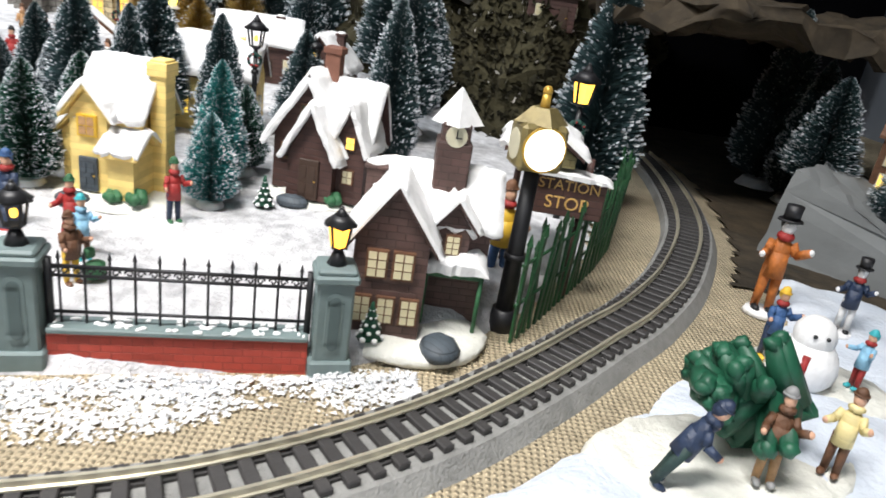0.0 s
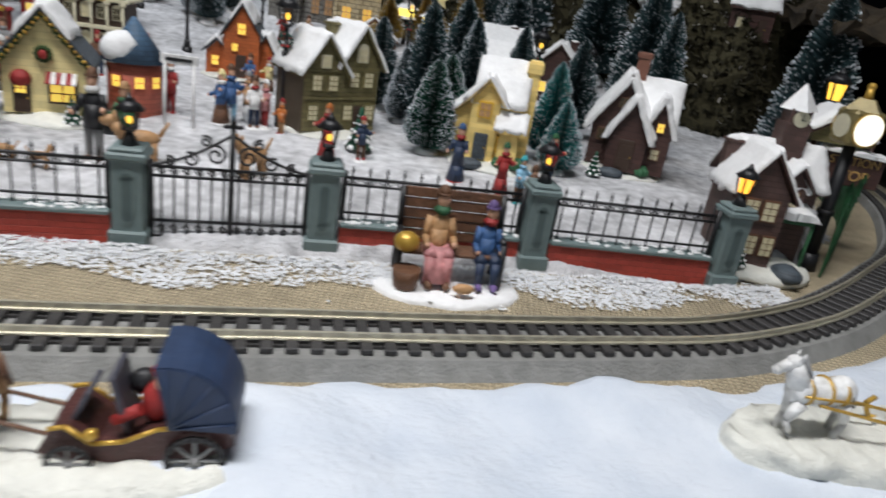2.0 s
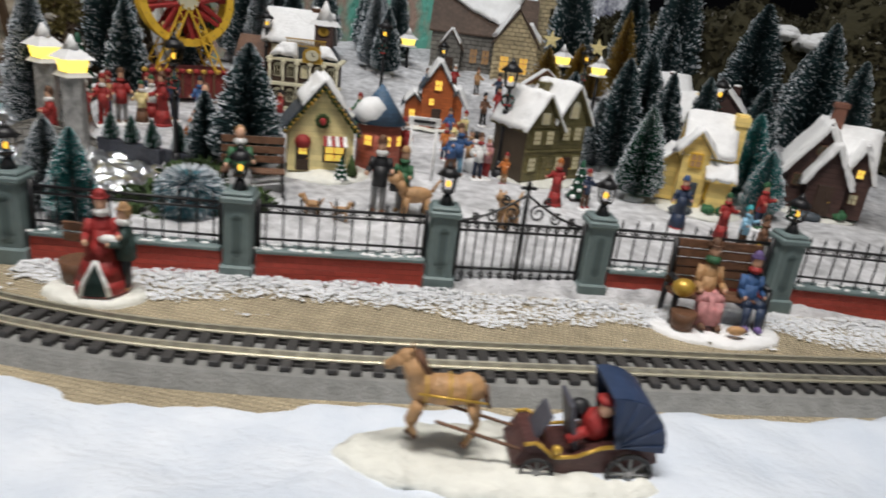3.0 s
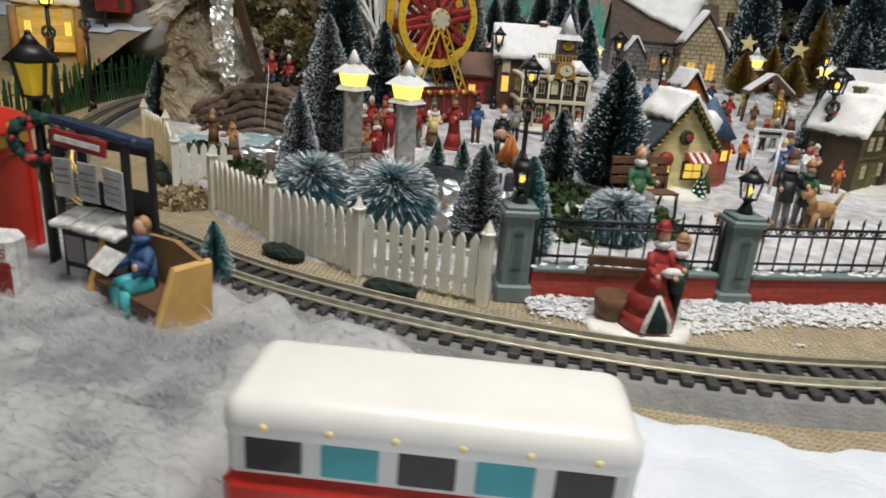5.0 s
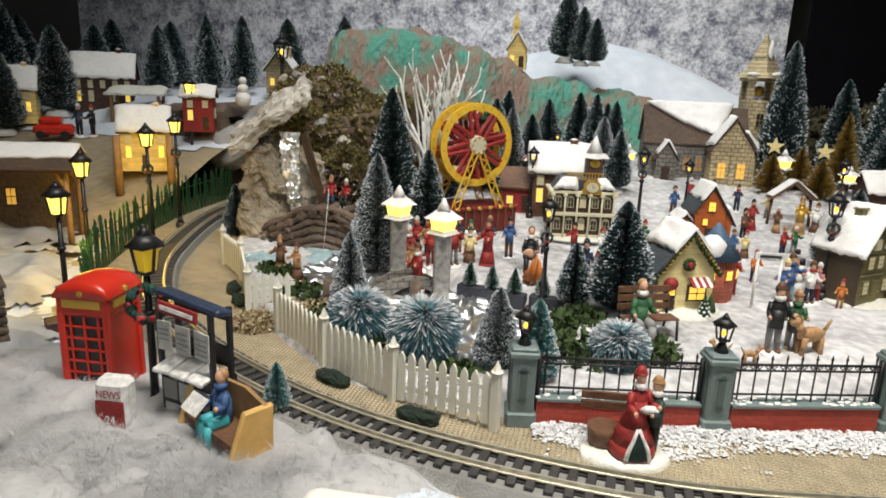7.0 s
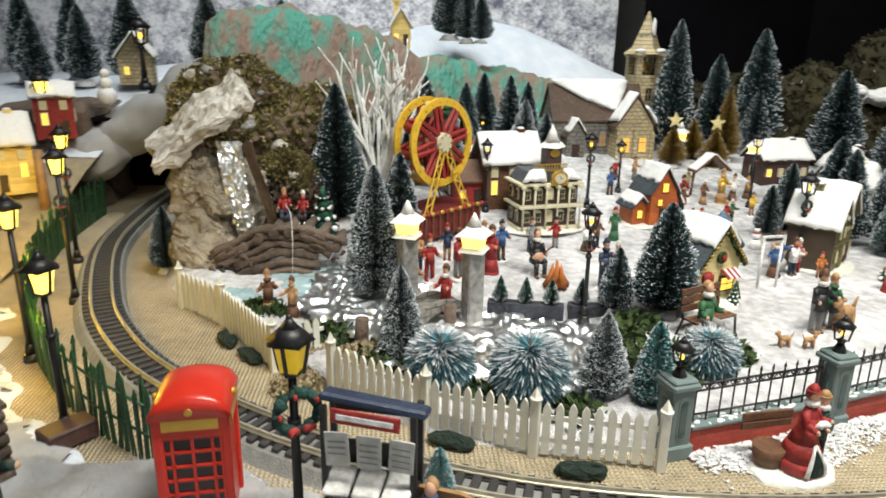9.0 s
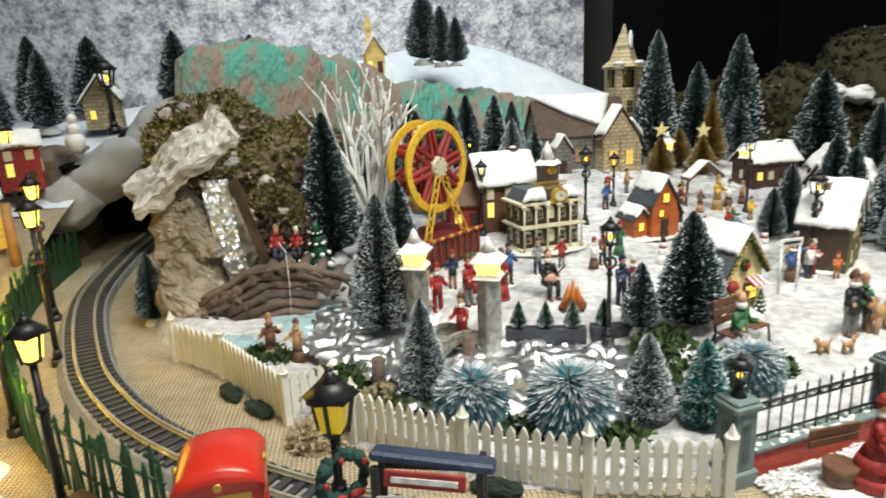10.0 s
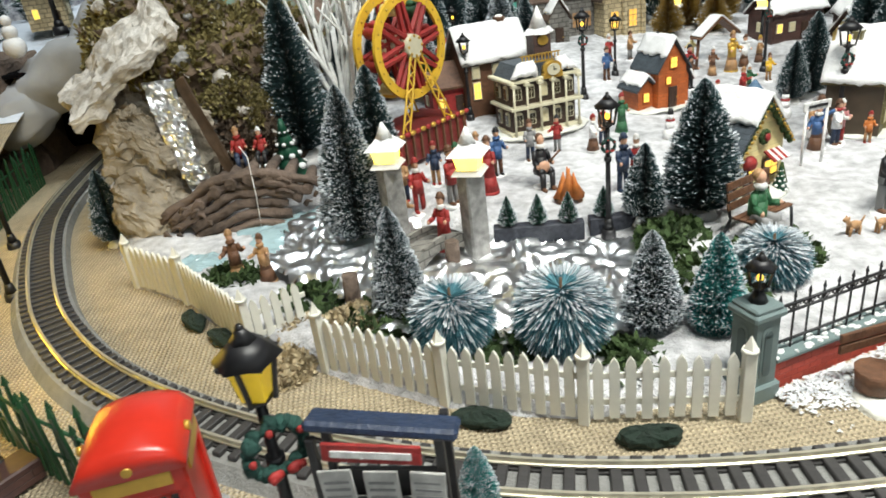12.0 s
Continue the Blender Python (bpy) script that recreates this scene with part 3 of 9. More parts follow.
# ---- bottle-brush trees ----
def brush_mesh(h, r, green, frost_share, count, seed, start=0.06, power=0.85, blade=0.0013, top=0.0, ball=False, white_tip=True):
    rng = np.random.default_rng(seed)
    n = count
    u = rng.random(n) ** (1.35 if not ball else 1.0)
    ang = rng.random(n) * 2 * np.pi
    wob = 1 + 0.10 * np.sin(ang * 3 + seed) * rng.random(n)
    if ball:
        ct = rng.random(n) * 1.75 - 0.75
        st = np.sqrt(np.clip(1 - ct * ct, 0, 1))
        d0 = np.stack([np.cos(ang) * st, np.sin(ang) * st, ct], 1)
        org = np.tile((0, 0, h * 0.5), (n, 1)) + d0 * r * 0.45 + np.array((0, 0, 0.12 * r))
        d = d0 * 0.75 - np.array((0, 0, 0.50)) + np.stack([np.cos(ang), np.sin(ang), 0 * ang], 1) * 0.35
        d /= np.linalg.norm(d, axis=1)[:, None]
        length = r * (0.52 + 0.22 * rng.random(n))
    else:
        env = r * ((1 - u) ** power) * (1 - 0.35 * np.exp(-u * 14)) + r * 0.10 * (1 - u) ** 0.4 + top * r * u
        tiers = 0.95 + 0.05 * np.sin(u * 34 + seed)
        length = env * tiers * wob * (0.86 + 0.18 * rng.random(n) ** 0.7)
        lift = 0.22 + 0.25 * rng.random(n)
        d = np.stack([np.cos(ang), np.sin(ang), lift], 1)
        d /= np.linalg.norm(d, axis=1)[:, None]
        z = h * (start + (1 - start) * u * 0.96)
        org = np.stack([0 * z, 0 * z, z], 1) + d * (length * 0.2)[:, None]
    tip = org + d * (length * 0.8)[:, None]
    side = np.cross(d, rng.normal(size=(n, 3)))
    side /= np.linalg.norm(side, axis=1)[:, None] + 1e-9
    frosty = rng.random(n) < (frost_share * (0.12 + 1.3 * np.clip(ct, 0, 1) ** 3) if ball else frost_share)
    w = blade * (0.6 + 0.8 * rng.random(n) + 0.5 * frosty * rng.random(n))[:, None]
    cut = np.where(frosty, 0.55 if ball else 0.88, 1.0)[:, None]
    mid = org + (tip - org) * cut
    f, g = frosty, ~frosty
    a0, a1 = org - side * w, org + side * w
    m0, m1 = mid + side * w * 0.8, mid - side * w * 0.8
    t0, t1 = tip + side * w * 1.1, tip - side * w * 1.1
    long = np.stack([a0[f], a1[f], m0[f], m1[f], t0[f], t1[f]], 1).reshape(-1, 3)
    short = np.stack([a0[g], a1[g], tip[g]], 1).reshape(-1, 3)
    k = np.arange(int(f.sum())) * 6
    q = np.arange(int(g.sum())) * 3 + len(long)
    fs = np.concatenate([np.stack([k, k + 1, k + 2, k + 3], 1), np.stack([k + 3, k + 2, k + 4, k + 5], 1)]).tolist() + np.stack([q, q + 1, q + 2], 1).tolist()
    mi = [0] * len(k) + [1] * len(k) + [0] * len(q)
    me = bpy.data.meshes.new("crown")
    me.from_pydata(np.concatenate([long, short]).tolist(), [], fs)
    me.materials.append(green)
    me.materials.append(FROST)
    me.polygons.foreach_set("material_index", mi)
    return me


def brush_tree(label, green, at, h, r, frost=0.3, count=5200, seed=1, group="", ball=False, power=0.85, star=False, top=0.0, kind_name="bottle_brush_tree"):
    t = thing(kind_name, label, "tree" if not ball else "bush", at, seed * 37 % 360, group)
    crown = new("crown", brush_mesh(h, r, green, frost, count, seed, ball=ball, power=power, blade=0.00026 if ball else 0.0003 + 0.0056 * r, top=top))
    crown.parent = t
    bm = B()
    add_tube(bm, (0, 0, -0.002), (0, 0, h * 0.94), 0.0018, 0.0008, 6)
    part("trunk", bm, BARK, t)
    if not ball:
        bm = B()
        add_tube(bm, (0, 0, -0.003), (0, 0, h * 0.055), r * 0.50, r * 0.30, 12)
        roughen(bm, 0.0015, 200, seed)
        part("stand", bm, SNOWP, t, "white snowy stand")
    if star:
        bm = B()
        pts = []
        for k in range(10):
            a, rr = math.pi / 2 + k * math.pi / 5, (0.013 if k % 2 == 0 else 0.0055)
            pts.append((rr * math.cos(a), h + 0.008 + rr * math.sin(a)))
        add_prism(bm, pts, -0.001, 0.001)
        s = part("star", bm, CREAM, t, "pale gold star")
        s.rotation_euler[2] = -radians(seed * 37 % 360)
    return t


def forest(label, green, spots, frost=0.3, count=17000, group="", power=0.68, protos=2, top=0.0):
    spots = [(x, y, z, h * 1.06, r * 1.12) for x, y, z, h, r in spots]
    made = []
    for k in range(protos):
        x, y, z, h, r = spots[k]
        made.append((brush_tree(label, green, (x, y, z), h, r, frost, count, seed=k + 3, group=group, power=power, top=top), h, r))
    for i, (x, y, z, h, r) in enumerate(spots[protos:]):
        src, h0, r0 = made[i % protos]
        copy_thing(src, pose(x, y, z, 0, 0, 71 * i) @ Matrix.Diagonal((r / r0, r / r0, h / h0, 1)))


# ---- houses ----
def snow_slab(bm, a, b, c, d, thick, seed=0.0, jag=0.002, nx=14, ny=9):
    """A lumpy plate of snow over the quad a, b (lower edge), c, d (upper edge)."""
    a, b, c, d = (Vector(p) for p in (a, b, c, d))
    nrm = (b - a).cross(d - a).normalized()
    if nrm.z < 0:
        nrm = -nrm
    up, lo = [], []
    for j in range(ny + 1):
        for i in range(nx + 1):
            u, v = i / nx, j / ny
            p = (a * (1 - u) + b * u) * (1 - v) + (d * (1 - u) + c * u) * v
            if j == 0:
                p += (a - d).normalized() * jag * (1.5 * noise.noise(p * 190 + Vector((seed, 0, 0))) + 0.8 * noise.noise(p * 420 + Vector((seed, 3, 0))) + 0.2)
            edge = min(i, nx - i, 2) / 2 * min(j + 0.8, 2) / 2
            up.append(bm.verts.new(p + nrm * thick * (0.40 + 0.60 * edge + 0.55 * noise.noise(p * 90 + Vector((0, seed, 0))) + 0.25 * noise.noise(p * 240 + Vector((0, seed, 2))))))
            lo.append(bm.verts.new(p - nrm * 0.0004))
    w = nx + 1
    for j in range(ny):
        for i in range(nx):
            k = j * w + i
            bm.faces.new((up[k], up[k + 1], up[k + w + 1], up[k + w])).smooth = True
            bm.faces.new((lo[k], lo[k + w], lo[k + w + 1], lo[k + 1]))
    ring = [i for i in range(w)] + [j * w + nx for j in range(1, ny + 1)] + [ny * w + i for i in range(nx - 1, -1, -1)] + [j * w for j in range(ny - 1, 0, -1)]
    for k, m in zip(ring, ring[1:] + ring[:1]):
        bm.faces.new((up[k], lo[k], lo[m], up[m]))


def gable(parent, c, w, d, z0, hw, hr, wall, roof, snow=1.0, axis="y", over=0.004, seed=0.0, names=("wall", "roof", "roof_snow"), snow_cut=0.0):
    """Walls with a gabled roof; the ridge runs along axis."""
    turn = Matrix.Translation((c[0], c[1], 0)) @ (Matrix.Rotation(radians(90), 4, "Z") if axis == "x" else Matrix.Identity(4))
    bm = B()
    add_prism(bm, [(-w / 2, z0), (w / 2, z0), (w / 2, z0 + hw), (0, z0 + hw + hr), (-w / 2, z0 + hw)], -d / 2, d / 2)
    bmesh.ops.transform(bm, matrix=turn, verts=bm.verts)
    wl = part(names[0], bm, wall, parent)
    rf, sn = B(), B()
    s = hr / (w / 2)
    y0, y1 = -d / 2 - over, d / 2 + over
    for k in (-1, 1):
        e = (k * (w / 2 + over), z0 + hw - over * s + 0.0015)
        r = (0, z0 + hw + hr + 0.0015)
        add_prism(rf, [e, r, (0, r[1] + 0.0025), (e[0], e[1] + 0.0025)], y0, y1)
        if snow:
            f = snow_cut
            low = (e[0] * (1 - f), e[1] * (1 - f) + r[1] * f)
            snow_slab(sn, (low[0] * 1.01, y0 - 0.0008, low[1] + 0.0024), (low[0] * 1.02, y1 + 0.0008, low[1] + 0.0024),
                      (0, y1 + 0.0008, r[1] + 0.003), (0, y0 - 0.0008, r[1] + 0.003), 0.0024 * snow, seed + k, 0.003)
    for bmx in (rf, sn):
        bmesh.ops.transform(bmx, matrix=turn, verts=bmx.verts)
    part(names[1], rf, roof, parent)
    if snow:
        part(names[2], sn, SNOWP, parent, "white snow on the roof")
    else:
        sn.free()
    return wl


def window(parent, at, w, h, face=0, pane=None, frame=None, bars=(1, 1), arch=False):
    """A framed window on a wall; face: degrees that its outward side turns from -y."""
    pane, frame = pane or PANELIT, frame or FRAMEC
    m = pose(*at, 0, 0, face)
    t = min(w, h) * 0.14
    bm = B()
    x1, z1 = w / 2 + t, h / 2 + t
    if arch:
        pts = [(-x1, -z1), (x1, -z1)] + [(x1 * math.cos(k * math.pi / 8), h / 2 + x1 * math.sin(k * math.pi / 8)) for k in range(9)]
    else:
        pts = [(-x1, -z1), (x1, -z1), (x1, z1), (-x1, z1)]
    add_prism(bm, pts, -0.0014, 0.0006)
    bmesh.ops.transform(bm, matrix=m, verts=bm.verts)
    f = part("window", bm, frame, parent)
    nx, nz = bars[0] + 1, bars[1] + 1
    pw, ph = (w - t * 0.6 * bars[0]) / nx, (h - t * 0.6 * bars[1]) / nz
    bm = B()
    add_box(bm, (0, 0, 0), (pw, 0.0010, ph))
    me = mesh_of(bm, pane)
    for i in range(nx):
        for j in range(nz):
            o = new("pane", me)
            o.parent = f
            o.matrix_basis = m @ pose(-w / 2 + pw / 2 + i * (pw + t * 0.6), -0.0012, -h / 2 + ph / 2 + j * (ph + t * 0.6))
    return f


def door(parent, at, w, h, face=0, material=None):
    m = pose(*at, 0, 0, face)
    bm = B()
    add_box(bm, (0, -0.0006, h / 2), (w, 0.002, h), bevel=0.0003)
    for k in (-1, 1):
        for z in (0.28, 0.70):
            add_box(bm, (k * w * 0.22, -0.0018, h * z), (w * 0.26, 0.0008, h * 0.28))
    bmesh.ops.transform(bm, matrix=m, verts=bm.verts)
    dr = part("door", bm, material or DOORM, parent)
    bm = B()
    add_ball(bm, (w * 0.36, -0.0024, h * 0.48), 0.0007, 6)
    bmesh.ops.transform(bm, matrix=m, verts=bm.verts)
    part("handle", bm, GOLDP, dr, "tiny brass knob")


def chimney(parent, at, w, d, h, material, snow=True):
    bm = B()
    add_box(bm, (at[0], at[1], at[2] + h / 2), (w, d, h), bevel=0.0004)
    add_box(bm, (at[0], at[1], at[2] + h * 0.93), (w * 1.25, d * 1.25, h * 0.10), bevel=0.0003)
    c = part("chimney", bm, material, parent)
    if snow:
        bm = B()
        add_ball(bm, (at[0], at[1], at[2] + h), (w * 0.6, d * 0.6, 0.002), 8)
        part("snow_cap", bm, SNOWP, c)


def snow_base(parent, rx, ry, at=(0, 0), path=None, seed=1.0, h=0.006):
    bm = B()
    add_ball(bm, (at[0], at[1], -0.001), (rx, ry, h), 24)
    bmesh.ops.delete(bm, geom=[v for v in bm.verts if v.co.z < -0.0045], context="VERTS")
    roughen(bm, 0.002, 90, seed)
    b = part("base", bm, BASESNOW, parent, "snow-covered resin base")
    if path:
        bm = B()
        x, y, w, l = path
        add_ball(bm, (x, y, h * 0.45), (w / 2, l / 2, h * 0.75), 12)
        roughen(bm, 0.001, 300, seed)
        part("path", bm, SLATE, b, "dark cobbled path")


def shrub(parent, at, r, material, name="shrub"):
    bm = B()
    for k in range(5):
        a = k * 2.4
        add_ball(bm, (at[0] + r * 0.5 * math.cos(a), at[1] + r * 0.4 * math.sin(a), at[2] + r * (0.4 + 0.3 * (k % 2))), r * 0.6, 7)
    roughen(bm, r * 0.18, 2 / r)
    part(name, bm, material, parent)


def yellow_cottage(at, rz):
    t = thing("cottage", "small yellow resin cottage with a snowy roof and tall chimney", "house", at, rz, "village houses")
    snow_base(t, 0.036, 0.028, (0.002, -0.006), (-0.012, -0.030, 0.018, 0.012), 1)
    gable(t, (0.001, 0.008), 0.040, 0.030, 0.004, 0.044, 0.026, YELLOW, YELLOW, 1.4, "x", seed=2)
    gable(t, (-0.008, -0.010), 0.020, 0.018, 0.004, 0.046, 0.013, YELLOW, YELLOW, 1.2, "y", seed=3)
    gable(t, (0.012, -0.013), 0.024, 0.014, 0.004, 0.026, 0.008, YELLOW, YELLOW, 1.2, "x", seed=5, names=("porch_wall", "porch_roof", "porch_snow"))
    gable(t, (-0.022, 0.008), 0.018, 0.026, 0.004, 0.030, 0.010, YELLOW, YELLOW, 1.2, "y", seed=7, names=("side_wing", "side_roof", "side_snow"))
    chimney(t, (0.0215, 0.004, 0.004), 0.009, 0.012, 0.078, YELLOW, False)
    window(t, (-0.008, -0.0195, 0.043), 0.008, 0.010, pane=TANP, frame=YEL)
    window(t, (0.009, -0.0205, 0.019), 0.009, 0.010, pane=TANP, frame=YEL)
    window(t, (0.010, -0.0095, 0.046), 0.008, 0.009, pane=TANP, frame=YEL)
    door(t, (-0.008, -0.0195, 0.005), 0.010, 0.020, material=SLATE)
    shrub(t, (0.020, -0.024, 0.004), 0.006, GREENM)
    shrub(t, (0.008, -0.026, 0.004), 0.005, GREENM)
    return t


def brown_cottage(at, rz):
    t = thing("cottage", "dark brown timbered resin cottage with white snow bargeboards", "house", at, rz, "village houses")
    snow_base(t, 0.036, 0.030, (0, -0.004), (-0.006, -0.032, 0.022, 0.014), 2)
    gable(t, (-0.006, 0.010), 0.046, 0.046, 0.004, 0.038, 0.036, BROWN, BROWN, 1.2, "y", seed=11, over=0.005)
    gable(t, (0.016, 0.008), 0.040, 0.034, 0.004, 0.036, 0.034, BROWN, BROWN, 1.2, "x", seed=12, over=0.004, names=("wing_wall", "wing_roof", "wing_snow"))
    gable(t, (0.024, -0.002), 0.022, 0.034, 0.004, 0.036, 0.026, BROWN, BROWN, 1.0, "y", seed=14, over=0.003, names=("side_gable", "side_roof", "side_snow"))
    gable(t, (0.002, -0.018), 0.030, 0.018, 0.004, 0.030, 0.028, BROWN, BROWN, 1.0, "y", seed=13, over=0.004, names=("porch_wall", "porch_roof", "porch_snow"))
    chimney(t, (0.000, 0.008, 0.060), 0.010, 0.009, 0.038, TERRABROWN, False)
    for cx, cy, top, half, drop in ((-0.006, -0.0190, 0.079, 0.029, 0.046), (0.002, -0.0318, 0.066, 0.019, 0.036), (0.024, -0.0230, 0.069, 0.014, 0.033)):
        for k in (-1, 1):
            bm = B()
            ln = math.hypot(half, drop)
            add_box(bm, (cx + k * half / 2, cy, top - drop / 2), (ln, 0.0030, 0.0042), (0, k * math.degrees(math.atan2(drop, half)), 0), 0.0008)
            bmesh.ops.subdivide_edges(bm, edges=[e for e in bm.edges if e.calc_length() > 0.012], cuts=7)
            roughen(bm, 0.0011, 420, cx * 90 + k)
            part("bargeboard", bm, SNOWP, t, "snow-white bargeboard")
    door(t, (0.002, -0.0275, 0.005), 0.013, 0.026)
    window(t, (-0.020, -0.0135, 0.030), 0.006, 0.009, pane=PANE, frame=BRNP)
    window(t, (0.025, -0.0195, 0.022), 0.006, 0.008, pane=PANEPALE, frame=BRNP)
    window(t, (0.025, -0.0195, 0.044), 0.005, 0.007, pane=PANELIT, frame=BRNP)
    window(t, (-0.008, -0.0135, 0.058), 0.006, 0.007, pane=PANE, frame=BRNP)
    shrub(t, (0.018, -0.024, 0.004), 0.006, GREENM)
    return t


def station_house(at, rz):
    t = thing("station_house", "brown resin station house with clock tower and snowy roofs", "house", at, rz, "village houses")
    snow_base(t, 0.042, 0.032, (0, -0.018), (0.016, -0.040, 0.020, 0.024), 3, 0.008)
    gable(t, (0.008, 0.010), 0.036, 0.056, 0.002, 0.052, 0.020, BROWN2, BROWN2, 1.5, "x", seed=21)
    gable(t, (-0.012, -0.018), 0.034, 0.036, 0.002, 0.050, 0.024, BROWN2, BROWN2, 1.2, "y", seed=23)
    gable(t, (0.017, -0.008), 0.016, 0.012, 0.036, 0.020, 0.010, BROWN2, BROWN2, 1.1, "y", seed=25, names=("dormer", "dormer_roof", "dormer_snow"))
    bm = B()
    add_box(bm, (0.019, -0.012, 0.034), (0.030, 0.020, 0.004), bevel=0.001)
    part("porch_roof", bm, GREENM, t)
    bm = B()
    snow_slab(bm, (0.003, -0.025, 0.036), (0.036, -0.025, 0.036), (0.036, -0.006, 0.037), (0.003, -0.006, 0.037), 0.006, 3)
    part("porch_snow", bm, SNOWP, t)
    bm = B()
    add_box(bm, (0.012, 0.006, 0.080), (0.017, 0.017, 0.028), bevel=0.0008)
    add_box(bm, (0.012, 0.006, 0.096), (0.014, 0.014, 0.014), bevel=0.0006)
    tower = part("tower", bm, BROWN2, t)
    bm = B()
    add_tube(bm, (0.012, 0.006, 0.102), (0.012, 0.006, 0.119), 0.013, 0.0005, 4)
    roughen(bm, 0.0006, 200)
    part("tower_roof", bm, SNOWP, tower, "snow-covered pointed roof")
    bm = B()
    add_tube(bm, (0.012, -0.001, 0.097), (0.012, -0.0028, 0.097), 0.0052, 0.0052, 16)
    dial = part("clock_dial", bm, FRAMEC, tower, "cream clock dial")
    bm = B()
    add_box(bm, (0.012, -0.0031, 0.0985), (0.0005, 0.0004, 0.004))
    add_box(bm, (0.0130, -0.0031, 0.0965), (0.003, 0.0004, 0.0005))
    part("clock_pointer", bm, BLACKP, dial)
    chimney(t, (-0.024, 0.004, 0.060), 0.009, 0.009, 0.018, BROWN2)
    for x in (-0.018, -0.006):
        window(t, (x, -0.0365, 0.042), 0.008, 0.012, pane=PANEPALE, frame=BRNP, bars=(1, 2))
    for x in (-0.023, -0.012, -0.001):
        window(t, (x, -0.0365, 0.019), 0.007, 0.012, pane=PANEPALE, frame=BRNP, bars=(1, 2))
    window(t, (0.017, -0.0145, 0.047), 0.006, 0.009, pane=PANEPALE, frame=BRNP, bars=(1, 2))
    for x in (0.006, 0.033):
        bm = B()
        add_tube(bm, (x, -0.021, 0.004), (x, -0.021, 0.034), 0.0012, 0.0012, 6)
        part("porch_post", bm, GREENM, t)
    return t


def olive_house(at, rz):
    t = thing("town_house", "olive green resin town house with two snowy gables", "house", at, rz, "village houses")
    snow_base(t, 0.042, 0.030, (0, -0.006), None, 4)
    gable(t, (-0.017, 0.0), 0.034, 0.044, 0.003, 0.046, 0.024, OLIVE, OLIVE, 1.3, "y", seed=31)
    gable(t, (0.016, 0.002), 0.034, 0.044, 0.003, 0.052, 0.026, OLIVE, OLIVE, 1.3, "y", seed=33)
    chimney(t, (0.004, 0.010, 0.064), 0.009, 0.007, 0.020, OLIVE)
    for x in (-0.024, -0.010):
        window(t, (x, -0.0225, 0.041), 0.007, 0.011, pane=PANEPALE, frame=OLIVE, bars=(1, 2))
    for x in (0.010, 0.023):
        window(t, (x, -0.0205, 0.044), 0.007, 0.011, pane=PANEPALE, frame=OLIVE, bars=(1, 2))
    window(t, (-0.017, -0.0225, 0.057), 0.006, 0.008, pane=PANEPALE)
    window(t, (0.016, -0.0205, 0.063), 0.007, 0.009, pane=PANEPALE, arch=True)
    for x in (-0.026, 0.006, 0.026):
        window(t, (x, -0.0225 if x < 0 else -0.0205, 0.018), 0.007, 0.011, pane=PANEPALE, frame=OLIVE, bars=(1, 2))
    door(t, (-0.011, -0.0225, 0.004), 0.009, 0.020, material=OLIVE)
    door(t, (0.016, -0.0205, 0.004), 0.008, 0.019)
    bm = B()
    for z in (0.029, 0.050):
        add_box(bm, (-0.017, -0.0222, z), (0.034, 0.0014, 0.0016))
        add_box(bm, (0.016, -0.0202, z), (0.034, 0.0014, 0.0016))
    part("cornice", bm, OLIVE, t)
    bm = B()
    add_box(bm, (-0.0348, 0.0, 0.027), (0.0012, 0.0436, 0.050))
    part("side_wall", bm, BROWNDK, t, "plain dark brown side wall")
    return t


